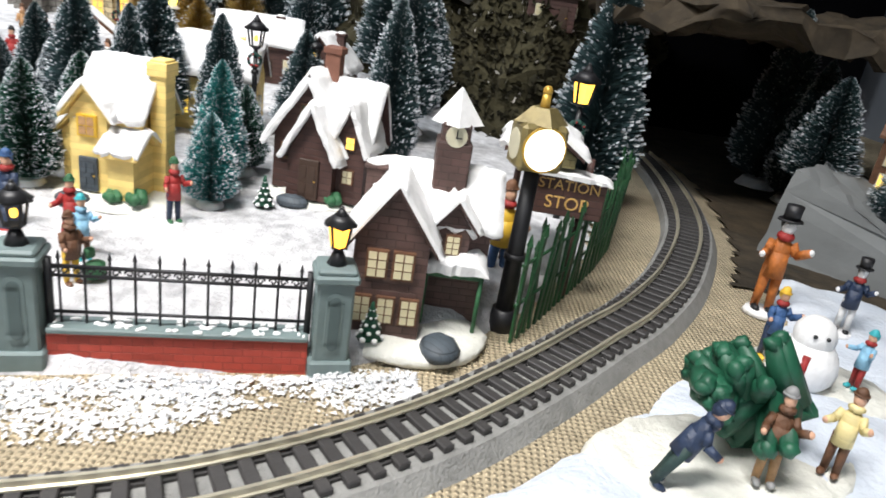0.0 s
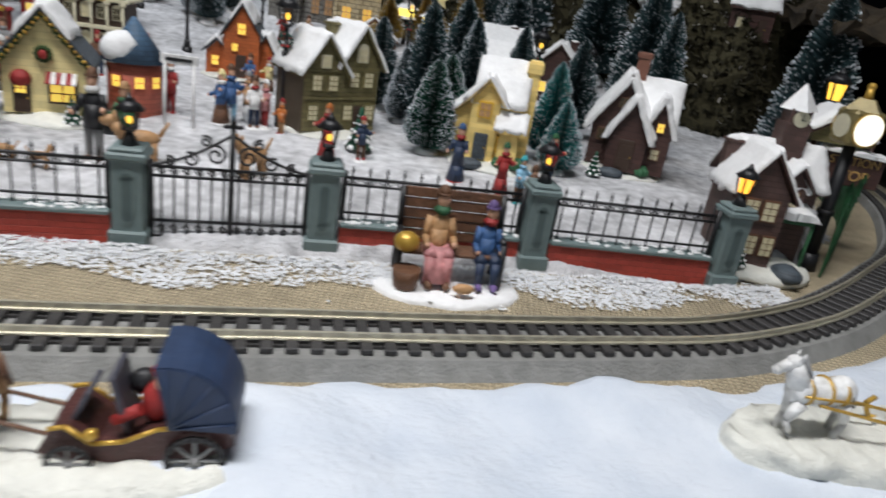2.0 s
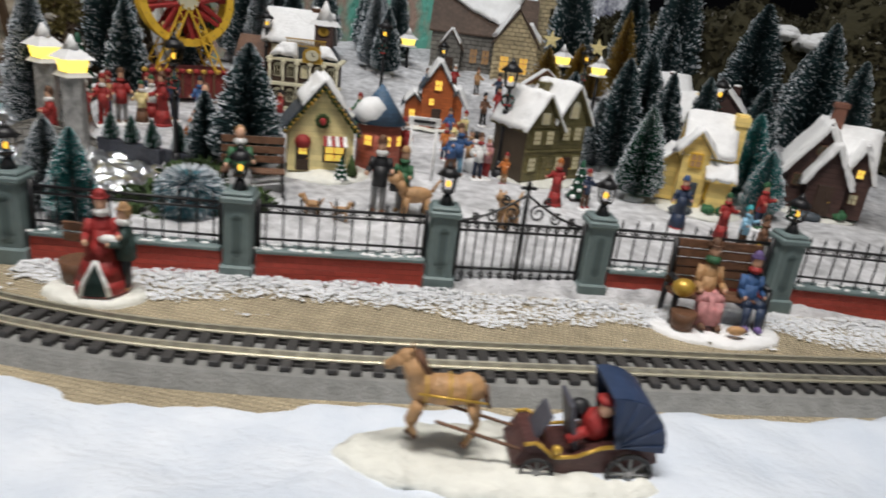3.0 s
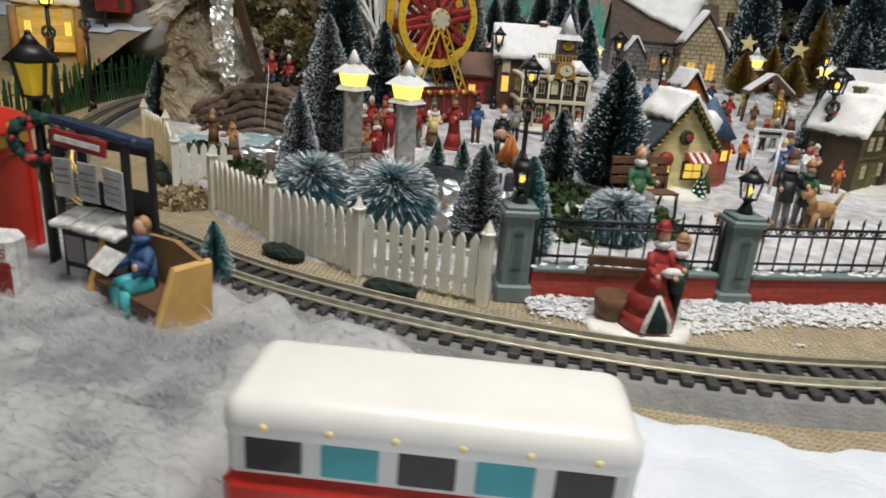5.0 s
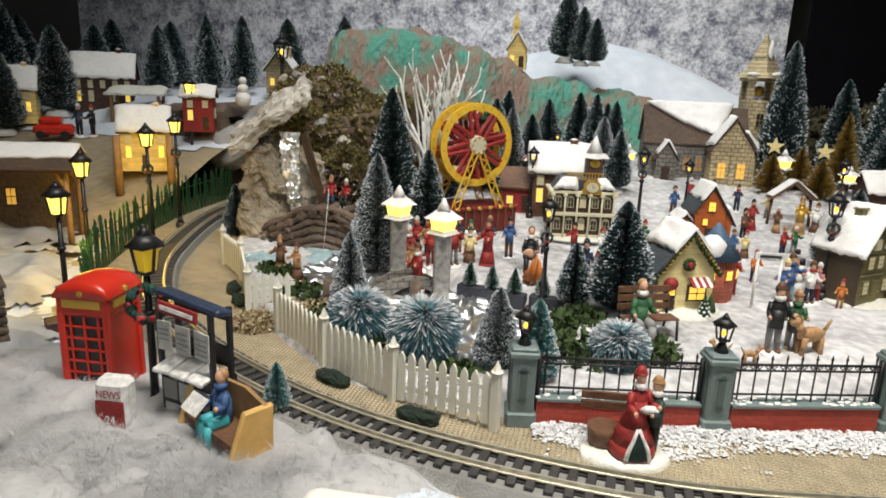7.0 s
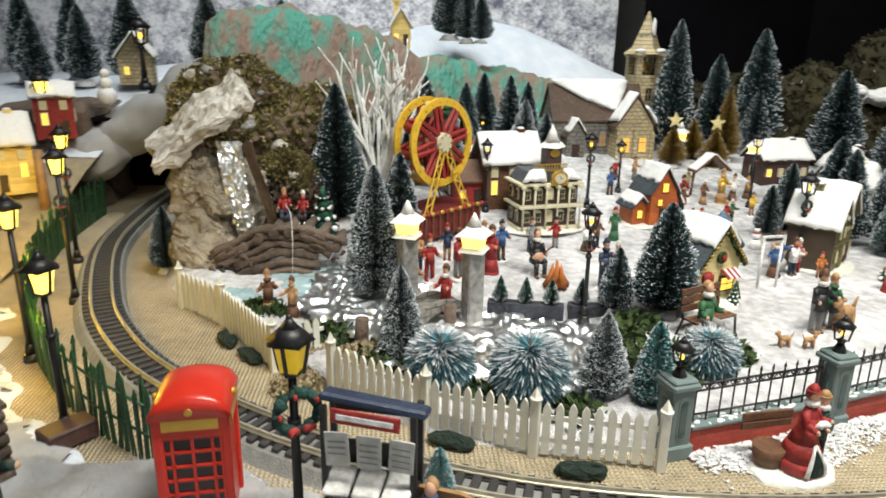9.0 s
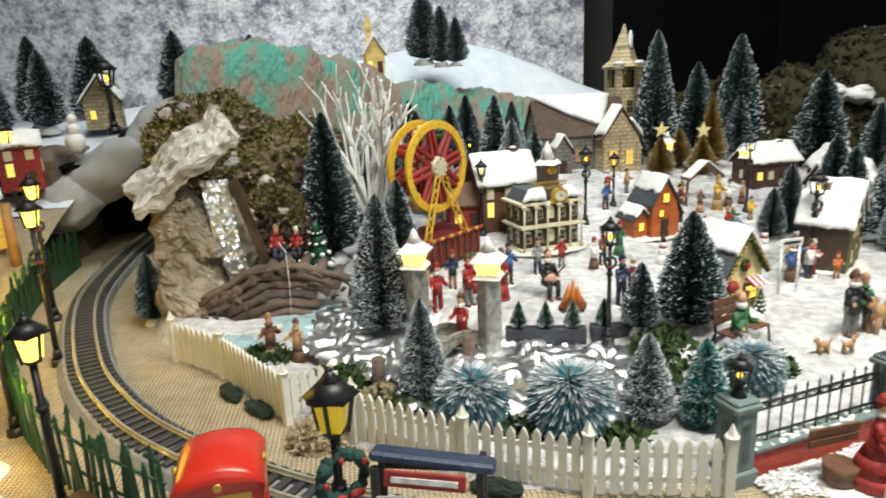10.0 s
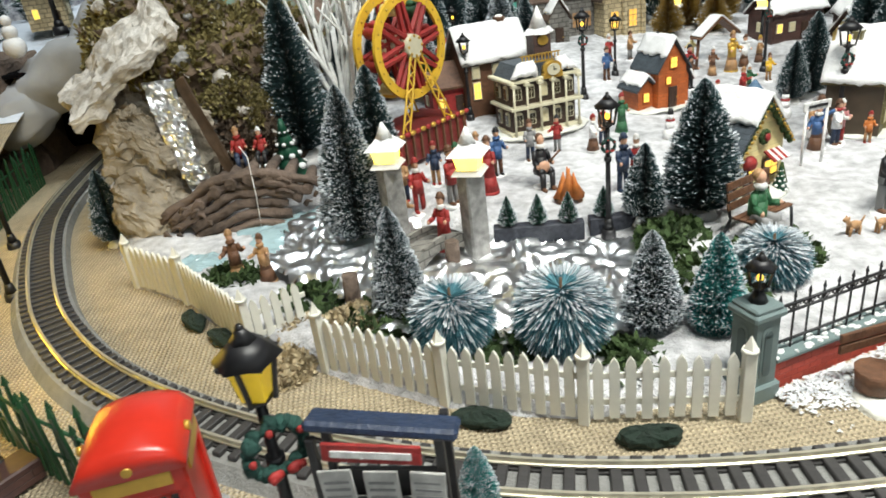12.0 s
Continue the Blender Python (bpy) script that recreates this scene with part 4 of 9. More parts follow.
def shop(at, rz):
    t = thing("shop", "cream resin shop with garland, wreath and striped awning", "house", at, rz, "village houses")
    snow_base(t, 0.038, 0.030, (0.004, -0.004), None, 5, 0.009)
    gable(t, (0, 0), 0.050, 0.040, 0.005, 0.036, 0.030, CREAM, SLATE, 1.6, "y", seed=41, snow_cut=0.48, over=0.005)
    door(t, (-0.014, -0.0205, 0.006), 0.010, 0.020)
    window(t, (0.010, -0.0205, 0.020), 0.014, 0.011, pane=PANELIT, frame=DOORM)
    window(t, (-0.014, -0.022, 0.022), 0.006, 0.006, pane=PANELIT, frame=DOORM)
    bm = B()
    for k in range(6):
        add_box(bm, (0.0025 + k * 0.003, -0.026, 0.0305), (0.003, 0.011, 0.001), (32, 0, 0), mi=k % 2)
    part("awning", bm, [REDM, WHITEP], t, "red and white striped awning")
    bm = B()
    add_ball(bm, (-0.014, -0.021, 0.028), (0.0065, 0.005, 0.006), 10)
    part("door_canopy", bm, REDM, t, "round red canopy")
    for k in (-1, 1):
        bm = B()
        for i in range(12):
            u = i / 11
            add_ball(bm, (k * 0.028 * (1 - u), -0.0235 + 0.001 * (i % 2), 0.036 + 0.034 * u), 0.0022, 6)
            add_ball(bm, (k * 0.028 * (1 - u) + 0.001, -0.0258, 0.0365 + 0.034 * u), 0.0011, 5, 1)
        roughen(bm, 0.0012, 600)
        tagged(part("garland", bm, [MOSSG, GOLDP], t, "green garland with gold lights"), kind="stuff")
    bm = B()
    for i in range(10):
        a = i * 0.628
        add_ball(bm, (0.004 * math.cos(a), -0.022, 0.045 + 0.004 * math.sin(a)), 0.0019, 6)
    w = part("wreath", bm, MOSSG, t)
    bm = B()
    add_ball(bm, (0, -0.0245, 0.045), (0.003, 0.0015, 0.003), 6)
    part("bow", bm, REDM, w, "red bow")
    bm = B()
    add_tube(bm, (0.024, -0.022, 0.004), (0.024, -0.022, 0.020), 0.005, 0.0008, 8)
    roughen(bm, 0.0008, 500)
    part("potted_tree", bm, MOSSG, t)
    return t


def red_house(at, rz):
    t = thing("round_house", "terracotta resin house with blue cone roof under snow", "house", at, rz, "village houses")
    bm = B()
    add_tube(bm, (0, 0, 0), (0, 0, 0.040), 0.019, 0.019, 14)
    part("wall", bm, TERRA, t)
    bm = B()
    add_tube(bm, (0, 0, 0.039), (0, 0, 0.070), 0.023, 0.001, 14)
    part("roof", bm, SLATEB, t)
    bm = B()
    add_ball(bm, (-0.009, -0.008, 0.048), (0.014, 0.012, 0.012), 12, rot=(30, -30, 0))
    roughen(bm, 0.002, 150)
    part("roof_snow", bm, SNOWP, t)
    for a in (-30, 15, 50):
        m = Vector((math.sin(radians(a)) * 0.0192, -math.cos(radians(a)) * 0.0192, 0.026))
        window(t, m, 0.006, 0.008, face=a, pane=PANELIT, frame=TERRA)
    return t


def orange_house(at, rz):
    t = thing("cottage", "orange resin cottage with slate roof and snow patches", "house", at, rz, "village houses")
    snow_base(t, 0.038, 0.028, (0, 0), None, 6, 0.004)
    gable(t, (0.004, 0), 0.034, 0.042, 0.001, 0.042, 0.026, ORANGE, SLATE, 1.0, "y", seed=51, snow_cut=0.45)
    gable(t, (-0.021, 0.004), 0.020, 0.030, 0.001, 0.022, 0.010, ORANGE, SLATE, 0.8, "y", seed=53, snow_cut=0.3, names=("side_wall", "side_roof", "side_snow"))
    gable(t, (0.026, 0.002), 0.014, 0.024, 0.001, 0.028, 0.012, ORANGE, SLATE, 1.8, "y", seed=55, names=("annex_wall", "annex_roof", "annex_snow"))
    window(t, (0.004, -0.0215, 0.048), 0.007, 0.010, pane=PANELIT, frame=ORNG)
    window(t, (-0.022, -0.0115, 0.014), 0.006, 0.009, pane=PANELIT, frame=ORNG)
    window(t, (-0.002, -0.0215, 0.030), 0.005, 0.007, pane=PANELIT, frame=ORNG)
    door(t, (0.004, -0.0215, 0.002), 0.010, 0.021)
    return t


def bank(at, rz):
    t = thing("bank_building", "grey resin town bank with columns, balcony and gilt clock", "house", at, rz, "village houses")
    snow_base(t, 0.052, 0.036, (0, 0), None, 7, 0.005)
    bm = B()
    add_box(bm, (0, 0.004, 0.031), (0.066, 0.042, 0.058), bevel=0.001)
    part("wall", bm, BANKBROWN, t)
    bm = B()
    add_box(bm, (0, 0.003, 0.062), (0.074, 0.052, 0.004), bevel=0.001)
    add_box(bm, (0, -0.019, 0.033), (0.074, 0.014, 0.0036), bevel=0.0006)
    add_box(bm, (-0.0345, 0.004, 0.033), (0.006, 0.044, 0.0034), bevel=0.0006)
    add_box(bm, (0, 0.002, 0.003), (0.074, 0.050, 0.004), bevel=0.0006)
    part("cornice", bm, FRAMEC, t, "cream cornice and balcony floor")
    for k in range(6):
        bm = B()
        x = -0.033 + k * 0.0132
        add_tube(bm, (x, -0.0245, 0.002), (x, -0.0245, 0.062), 0.0012, 0.0010, 8)
        add_box(bm, (x, -0.0245, 0.059), (0.005, 0.004, 0.003))
        part("column", bm, FRAMEC, t)
    for k in range(5):
        for z in (0.018, 0.048):
            window(t, (-0.0264 + k * 0.0132, -0.0175, z), 0.0055, 0.012, pane=PANEPALE if (k + int(z * 100)) % 3 == 0 else PANE, frame=FRAMEC, arch=True)
    for y in (-0.008, 0.010):
        for z in (0.018, 0.048):
            window(t, (-0.0335, y, z), 0.0055, 0.012, face=-90, pane=PANE, frame=FRAMEC, arch=True)
    bm = B()
    add_prism(bm, [(-0.032, 0.064), (0.032, 0.064), (0.024, 0.078), (-0.024, 0.078)], -0.018, 0.026)
    roof = part("roof", bm, SLATE, t)
    bm = B()
    snow_slab(bm, (-0.034, -0.021, 0.066), (-0.006, -0.021, 0.066), (-0.008, -0.014, 0.080), (-0.024, -0.014, 0.080), 0.006, 4)
    snow_slab(bm, (0.014, -0.021, 0.066), (0.034, -0.021, 0.066), (0.024, -0.014, 0.080), (0.014, -0.014, 0.080), 0.005, 6)
    part("roof_snow", bm, SNOWP, roof)
    bm = B()
    for k in range(12):
        add_box(bm, (-0.018 + k * 0.0033, -0.014, 0.083), (0.001, 0.001, 0.008))
    for z in (0.079, 0.087):
        add_box(bm, (0, -0.014, z), (0.040, 0.0016, 0.0014))
    part("roof_railing", bm, GOLDP, t, "gilt roof railing")
    bm = B()
    add_tube(bm, (0.008, -0.024, 0.070), (0.008, -0.018, 0.070), 0.0095, 0.0095, 18)
    add_box(bm, (0.008, -0.021, 0.0635), (0.020, 0.006, 0.006), bevel=0.0006)
    gb = part("clock_case", bm, GOLDP, t, "gilt clock surround")
    bm = B()
    add_tube(bm, (0.008, -0.0252, 0.070), (0.008, -0.0240, 0.070), 0.0065, 0.0065, 18)
    part("clock_dial", bm, FRAMEC, gb)
    bm = B()
    add_box(bm, (0.008, -0.0255, 0.0715), (0.0006, 0.0004, 0.004))
    add_box(bm, (0.0093, -0.0255, 0.0700), (0.003, 0.0004, 0.0006))
    part("clock_pointer", bm, BLACKP, gb)
    bm = B()
    add_box(bm, (0.014, 0.018, 0.090), (0.018, 0.018, 0.030), bevel=0.0008)
    tw = part("clock_tower", bm, BROWN2, t)
    bm = B()
    add_tube(bm, (0.014, 0.018, 0.104), (0.014, 0.018, 0.110), 0.017, 0.012, 4)
    add_tube(bm, (0.014, 0.018, 0.110), (0.014, 0.018, 0.134), 0.0095, 0.0004, 8)
    roughen(bm, 0.0006, 250)
    part("tower_roof", bm, SNOWP, tw, "white pointed snow roof")
    bm = B()
    add_tube(bm, (0.014, 0.0088, 0.097), (0.014, 0.0074, 0.097), 0.0055, 0.0055, 14)
    part("tower_dial", bm, GOLDP, tw, "gilt dial")
    return t


def church(at, rz):
    TX, TY = 0.084, 0.058
    t = thing("church", "stone resin church with square bell tower and snowy roof", "church", at, rz, "village houses")
    gable(t, (-0.018, 0.022), 0.064, 0.150, -0.01, 0.074, 0.050, GREYSTONE, SHINGLE, 0, "x", seed=61)
    gable(t, (0.032, -0.016), 0.062, 0.046, -0.01, 0.066, 0.044, TAN, SHINGLE, 0, "y", seed=63)
    gable(t, (-0.062, -0.018), 0.030, 0.026, -0.01, 0.050, 0.022, GREYSTONE, SHINGLE, 1.0, "y", seed=65, snow_cut=0.3, names=("porch_wall", "porch_roof", "porch_snow"))
    bm = B()
    snow_slab(bm, (-0.040, 0.004, 0.094), (0.014, -0.008, 0.075), (0.040, 0.022, 0.1225), (-0.094, 0.022, 0.1225), 0.005, 61, 0.008, 20, 10)
    part("roof_snow", bm, SNOWP, t, "white snow on half of the shingle roof")
    bm = B()
    snow_slab(bm, (0.0025, -0.043, 0.064), (-0.0005, -0.012, 0.063), (0.031, -0.010, 0.107), (0.031, -0.043, 0.107), 0.004, 63, 0.006)
    snow_slab(bm, (0.066, -0.043, 0.061), (0.066, -0.020, 0.061), (0.048, -0.022, 0.086), (0.050, -0.043, 0.083), 0.004, 64, 0.005)
    part("gable_snow", bm, SNOWP, t, "patches of snow on the gable roof")
    bm = B()
    add_box(bm, (TX, TY, 0.055), (0.046, 0.046, 0.150), bevel=0.001)
    for k in (-1, 1):
        for j in (-1, 1):
            add_box(bm, (TX + k * 0.018, TY + j * 0.018, 0.145), (0.010, 0.010, 0.034))
    add_box(bm, (TX, TY, 0.163), (0.052, 0.052, 0.006), bevel=0.001)
    tw = part("bell_tower", bm, TAN, t)
    bm = B()
    add_tube(bm, (TX, TY, 0.165), (TX, TY, 0.175), 0.040, 0.026, 4)
    add_tube(bm, (TX, TY, 0.174), (TX, TY, 0.233), 0.026, 0.001, 4)
    for f in bm.faces:
        f.smooth = False
    sp = part("spire", bm, TAN, tw, "pointed spire with carved diamonds")
    bm = B()
    for a in (0, 90, 180, 270):
        d = Vector((math.sin(radians(a)), -math.cos(radians(a)), 0))
        add_box(bm, Vector((TX, TY, 0.193)) + d * 0.0126, (0.011, 0.001, 0.011), (20 * -d.y if a % 180 == 0 else 0, 45, a))
    part("diamond", bm, SLATE, sp)
    bm = B()
    for k in (-1, 1):
        add_ball(bm, (TX + k * 0.018, TY - 0.020, 0.170), (0.010, 0.008, 0.004), 8)
    add_ball(bm, (TX + 0.006, TY - 0.010, 0.205), (0.004, 0.004, 0.018), 8)
    roughen(bm, 0.0012, 150)
    part("spire_snow", bm, SNOWP, tw)
    bm = B()
    add_ball(bm, (TX, TY, 0.144), (0.008, 0.008, 0.009), 10)
    part("bell", bm, GOLDP, tw)
    for x in (0.018, 0.046):
        window(t, (x, -0.0395, 0.026), 0.011, 0.022, pane=AMBER, frame=TAN, arch=True, bars=(1, 2))
    for x in (-0.072, -0.028, -0.010):
        window(t, (x, -0.0105, 0.030), 0.010, 0.020, pane=TANP, frame=GREYSTONE, arch=True)
    door(t, (-0.062, -0.0315, 0.0), 0.012, 0.026)
    for x in (0.003, 0.032, 0.061):
        bm = B()
        add_prism(bm, [(x - 0.003, -0.01), (x + 0.003, -0.01), (x + 0.003, 0.044), (x - 0.003, 0.052)], -0.0455, -0.0385)
        roughen(bm, 0.0008, 300, x)
        part("buttress", bm, TAN, t, "rough stone buttress")
    window(t, (TX, TY - 0.0235, 0.100), 0.010, 0.020, pane=PANE, frame=TAN, arch=True)
    return t


def plain_house(at, rz, w, d, hw, hr, wall, roof, label, lit=True, axis="x", snow=1.2, ch=True, cut=0.0):
    t = thing("village_house", label, "house", at, rz, "village houses")
    if axis == "x":
        gable(t, (0, 0), d, w, -0.004, hw + 0.004, hr, wall, roof, snow, "x", seed=w * 900, snow_cut=cut)
    else:
        gable(t, (0, 0), w, d, -0.004, hw + 0.004, hr, wall, roof, snow, "y", seed=w * 900, snow_cut=cut)
    n = max(2, int(w / 0.018))
    for k in range(n):
        x = -w / 2 + w * (k + 0.5) / n
        if k == n // 2:
            door(t, (x, -d / 2 - 0.0005, 0), 0.009, min(0.020, hw * 0.7))
        else:
            window(t, (x, -d / 2 - 0.0005, hw * 0.45), 0.007, hw * 0.3, pane=PANELIT if lit and k % 2 == 0 else PANEPALE)
        if hw > 0.045:
            window(t, (x, -d / 2 - 0.0005, hw * 0.8), 0.007, hw * 0.2, pane=PANEPALE)
    for k in (-1, 1):
        window(t, (k * (w / 2 + 0.0005), 0, hw * 0.5), 0.007, hw * 0.3, face=90 * k, pane=PANEPALE)
    if ch:
        chimney(t, (w * 0.25, 0, hw + hr * 0.4), 0.008, 0.008, hr * 0.9, wall)
    return t


# ---- lamps ----
def lantern(parent, z, s, glow, frame=None, snow=False, bright=True):
    """A four-sided lantern whose bottom is at z; s is its width."""
    frame = frame or IRON
    bm = B()
    add_tube(bm, (0, 0, z - s * 0.15), (0, 0, z + s * 0.05), s * 0.25, s * 0.42, 8)
    for k in range(4):
        a = radians(45 + 90 * k)
        add_tube(bm, (s * 0.45 * math.cos(a), s * 0.45 * math.sin(a), z), (s * 0.66 * math.cos(a), s * 0.66 * math.sin(a), z + s * 1.15), s * 0.075, s * 0.075, 5)
    add_tube(bm, (0, 0, z + s * 1.10), (0, 0, z + s * 1.22), s * 0.80, s * 0.84, 4)
    bmesh.ops.rotate(bm, cent=(0, 0, 0), matrix=Matrix.Rotation(0, 3, "Z"), verts=bm.verts)
    f = part("lantern", bm, frame, parent, "four-sided lantern frame")
    bm = B()
    add_tube(bm, (0, 0, z + s * 0.04), (0, 0, z + s * 1.12), s * 0.42, s * 0.60, 4)
    if bright:
        part("glass", bm, glow, f, "glowing yellow lamp glass")
    else:
        bm.free()
        bm = B()
        add_ball(bm, (0, 0, z + s * 0.55), (s * 0.17, s * 0.17, s * 0.24), 8)
        part("bulb", bm, glow, f, "small glowing bulb")
    bm = B()
    add_tube(bm, (0, 0, z + s * 1.2), (0, 0, z + s * 1.66), s * 0.88, s * 0.36, 6)
    add_tube(bm, (0, 0, z + s * 1.64), (0, 0, z + s * 2.0), s * 0.36, s * 0.10, 6)
    add_ball(bm, (0, 0, z + s * 2.0), s * 0.12, 6)
    part("lamp_roof", bm, SNOWP if snow else frame, f, "snow-covered lamp roof" if snow else "")


def wreath(parent, z, r, y=0.0, bow=True):
    bm = B()
    for i in range(20):
        a = i * 2 * math.pi / 20
        add_ball(bm, (r * math.cos(a), y + 0.1 * r * (i % 2), z + r * math.sin(a)), r * (0.24 + 0.05 * (i % 3)), 6)
    roughen(bm, r * 0.16, 3 / r)
    w = tagged(part("wreath", bm, WREATHM, parent, "small green wreath"), kind="stuff")
    if bow:
        bm = B()
        for k in (-1, 1):
            add_ball(bm, (k * r * 0.36, y - r * 0.3, z - r * 0.80), (r * 0.34, r * 0.16, r * 0.22), 6)
        for k in range(5):
            a = 0.6 + k * 1.2
            add_ball(bm, (r * math.cos(a), y - r * 0.35, z + r * math.sin(a)), r * 0.15, 5)
        part("bow", bm, REDM, w, "red bow and berries")


def street_lamp(at, h, s=0.010, label="black street lamp with a glowing lantern and wreath", glow=None, wr=True, double=False, rz=0, tilt=0, bright=False):
    t = thing("street_lamp", label, "lamp", at, rz, "street lamps")
    if tilt:
        t.rotation_euler[1] = radians(tilt)
    bm = B()
    add_tube(bm, (0, 0, -0.004), (0, 0, 0.006), s * 0.55, s * 0.45, 10)
    add_tube(bm, (0, 0, 0.006), (0, 0, 0.014), s * 0.34, s * 0.24, 10)
    add_tube(bm, (0, 0, 0.012), (0, 0, h - s * 2), s * 0.20, s * 0.15, 8)
    add_tube(bm, (0, 0, h * 0.55), (0, 0, h * 0.55 + 0.003), s * 0.26, s * 0.26, 8)
    part("pole", bm, IRON, t)
    lantern(t, h - s * 2.0, s, glow or LAMPGLOW, bright=bright)
    if wr:
        wreath(t, h * 0.66, s * 0.42, -s * 0.2)
    return t


# ---- figurines: one painted mesh each ----
def figurine(label, at, rz, h, coat, legs, hat=None, skirt=False, sit=False, hair=None, scarf=None, arms=0.5, bag=None, base=True, lean=0, extra=None, group="painted figurines", face=None, tophat=False):
    mats = [coat, legs, face or SKIN, hat or hair or BRNP, scarf or coat, bag or BRNP, SNOWP]
    bm = B()
    u = h
    if sit:
        z = 0.28 * u
        for k in (-1, 1):
            add_tube(bm, (k * 0.09 * u, 0.0, z), (k * 0.10 * u, -0.26 * u, z + 0.01 * u), 0.085 * u, 0.07 * u, 8, 1)
            add_tube(bm, (k * 0.10 * u, -0.26 * u, z), (k * 0.10 * u, -0.28 * u, 0.03 * u), 0.065 * u, 0.05 * u, 8, 1)
            add_ball(bm, (k * 0.10 * u, -0.32 * u, 0.03 * u), (0.05 * u, 0.09 * u, 0.04 * u), 8, 3)
        if skirt:
            add_tube(bm, (0, -0.24 * u, 0.0), (0, -0.10 * u, z + 0.05 * u), 0.16 * u, 0.13 * u, 12, 1)
        top = z
        body = 0.40 * u
    else:
        if skirt:
            add_tube(bm, (0, 0, 0.0), (0, 0, 0.05 * u), 0.205 * u, 0.195 * u, 14, 4)
            add_tube(bm, (0, 0, 0.045 * u), (0, 0, 0.30 * u), 0.195 * u, 0.135 * u, 14, 1)
            add_tube(bm, (0, 0, 0.29 * u), (0, 0, 0.48 * u), 0.135 * u, 0.105 * u, 14, 1)
        else:
            for k in (-1, 1):
                add_tube(bm, (k * 0.075 * u, -0.02 * u * k, 0.02 * u), (k * 0.06 * u, 0, 0.46 * u), 0.045 * u, 0.066 * u, 8, 1)
                add_ball(bm, (k * 0.08 * u, -0.05 * u, 0.025 * u), (0.05 * u, 0.09 * u, 0.035 * u), 8, 3)
        top = 0.42 * u
        body = 0.36 * u
    add_tube(bm, (0, 0, top - 0.06 * u), (0, 0, top + body * 0.55), 0.125 * u, 0.115 * u, 12, 0)
    add_ball(bm, (0, 0, top + body * 0.55), (0.130 * u, 0.10 * u, 0.14 * u), 10, 0)
    add_ball(bm, (0, -0.01 * u, top + body * 0.98), (0.10 * u, 0.10 * u, 0.05 * u), 8, 4)
    hz = top + body + 0.085 * u
    for k in (-1, 1):
        el = Vector((k * 0.165 * u, -0.06 * u, top + body * (0.30 + 0.25 * arms)))
        hd = Vector((k * (0.12 + 0.14 * arms) * u, -0.20 * u, top + body * (0.15 + 0.65 * arms * (1 if k > 0 else 0.6))))
        add_tube(bm, (k * 0.11 * u, 0, top + body * 0.78), el, 0.052 * u, 0.045 * u, 8, 0)
        add_tube(bm, el, hd, 0.045 * u, 0.038 * u, 8, 0)
        add_ball(bm, hd, 0.034 * u, 7, 2)
    add_ball(bm, (0, -0.01 * u, hz), (0.070 * u, 0.074 * u, 0.088 * u), 12, 2)
    add_ball(bm, (0, 0.02 * u, hz + 0.025 * u), (0.078 * u, 0.076 * u, 0.082 * u), 12, 3)
    if tophat:
        add_tube(bm, (0, 0, hz + 0.06 * u), (0, 0, hz + 0.075 * u), 0.135 * u, 0.130 * u, 14, 3)
        add_tube(bm, (0, 0, hz + 0.07 * u), (0, 0, hz + 0.21 * u), 0.088 * u, 0.098 * u, 14, 3)
    elif hat:
        add_tube(bm, (0, 0, hz + 0.05 * u), (0, 0, hz + 0.065 * u), 0.092 * u, 0.088 * u, 12, 3)
        add_ball(bm, (0, 0, hz + 0.065 * u), (0.072 * u, 0.072 * u, 0.075 * u), 12, 3)
    if bag:
        add_box(bm, (0.24 * u, -0.10 * u, top - 0.02 * u), (0.16 * u, 0.10 * u, 0.14 * u), None, 0.02 * u, 5)
    if base:
        add_tube(bm, (0, -0.02 * u, -0.003), (0, -0.02 * u, 0.010 * u), 0.20 * u, 0.18 * u, 14, 6)
    if extra:
        extra(bm, u, top, body)
    bmesh.ops.scale(bm, vec=(0.82, 0.86, 1.0), verts=bm.verts)
    roughen(bm, 0.012 * u, 6 / u, rz * 0.1)
    for fc in bm.faces:
        fc.smooth = True
    ob = solid("figurine", bm, mats, label, "figurine", at, rz, group)
    if lean:
        ob.rotation_euler[0] = radians(lean)
    return ob


def on_snow(x, y, dz=0.0):
    return (x, y, village_z(x, y) + dz)


# ---- iron fence with lantern pillars ----
PILLARS = [(0.0815, 0.355), (-0.038, 0.333), (-0.157, 0.304), (-0.2485, 0.273), (-0.359, 0.238), (-0.477, 0.209)]


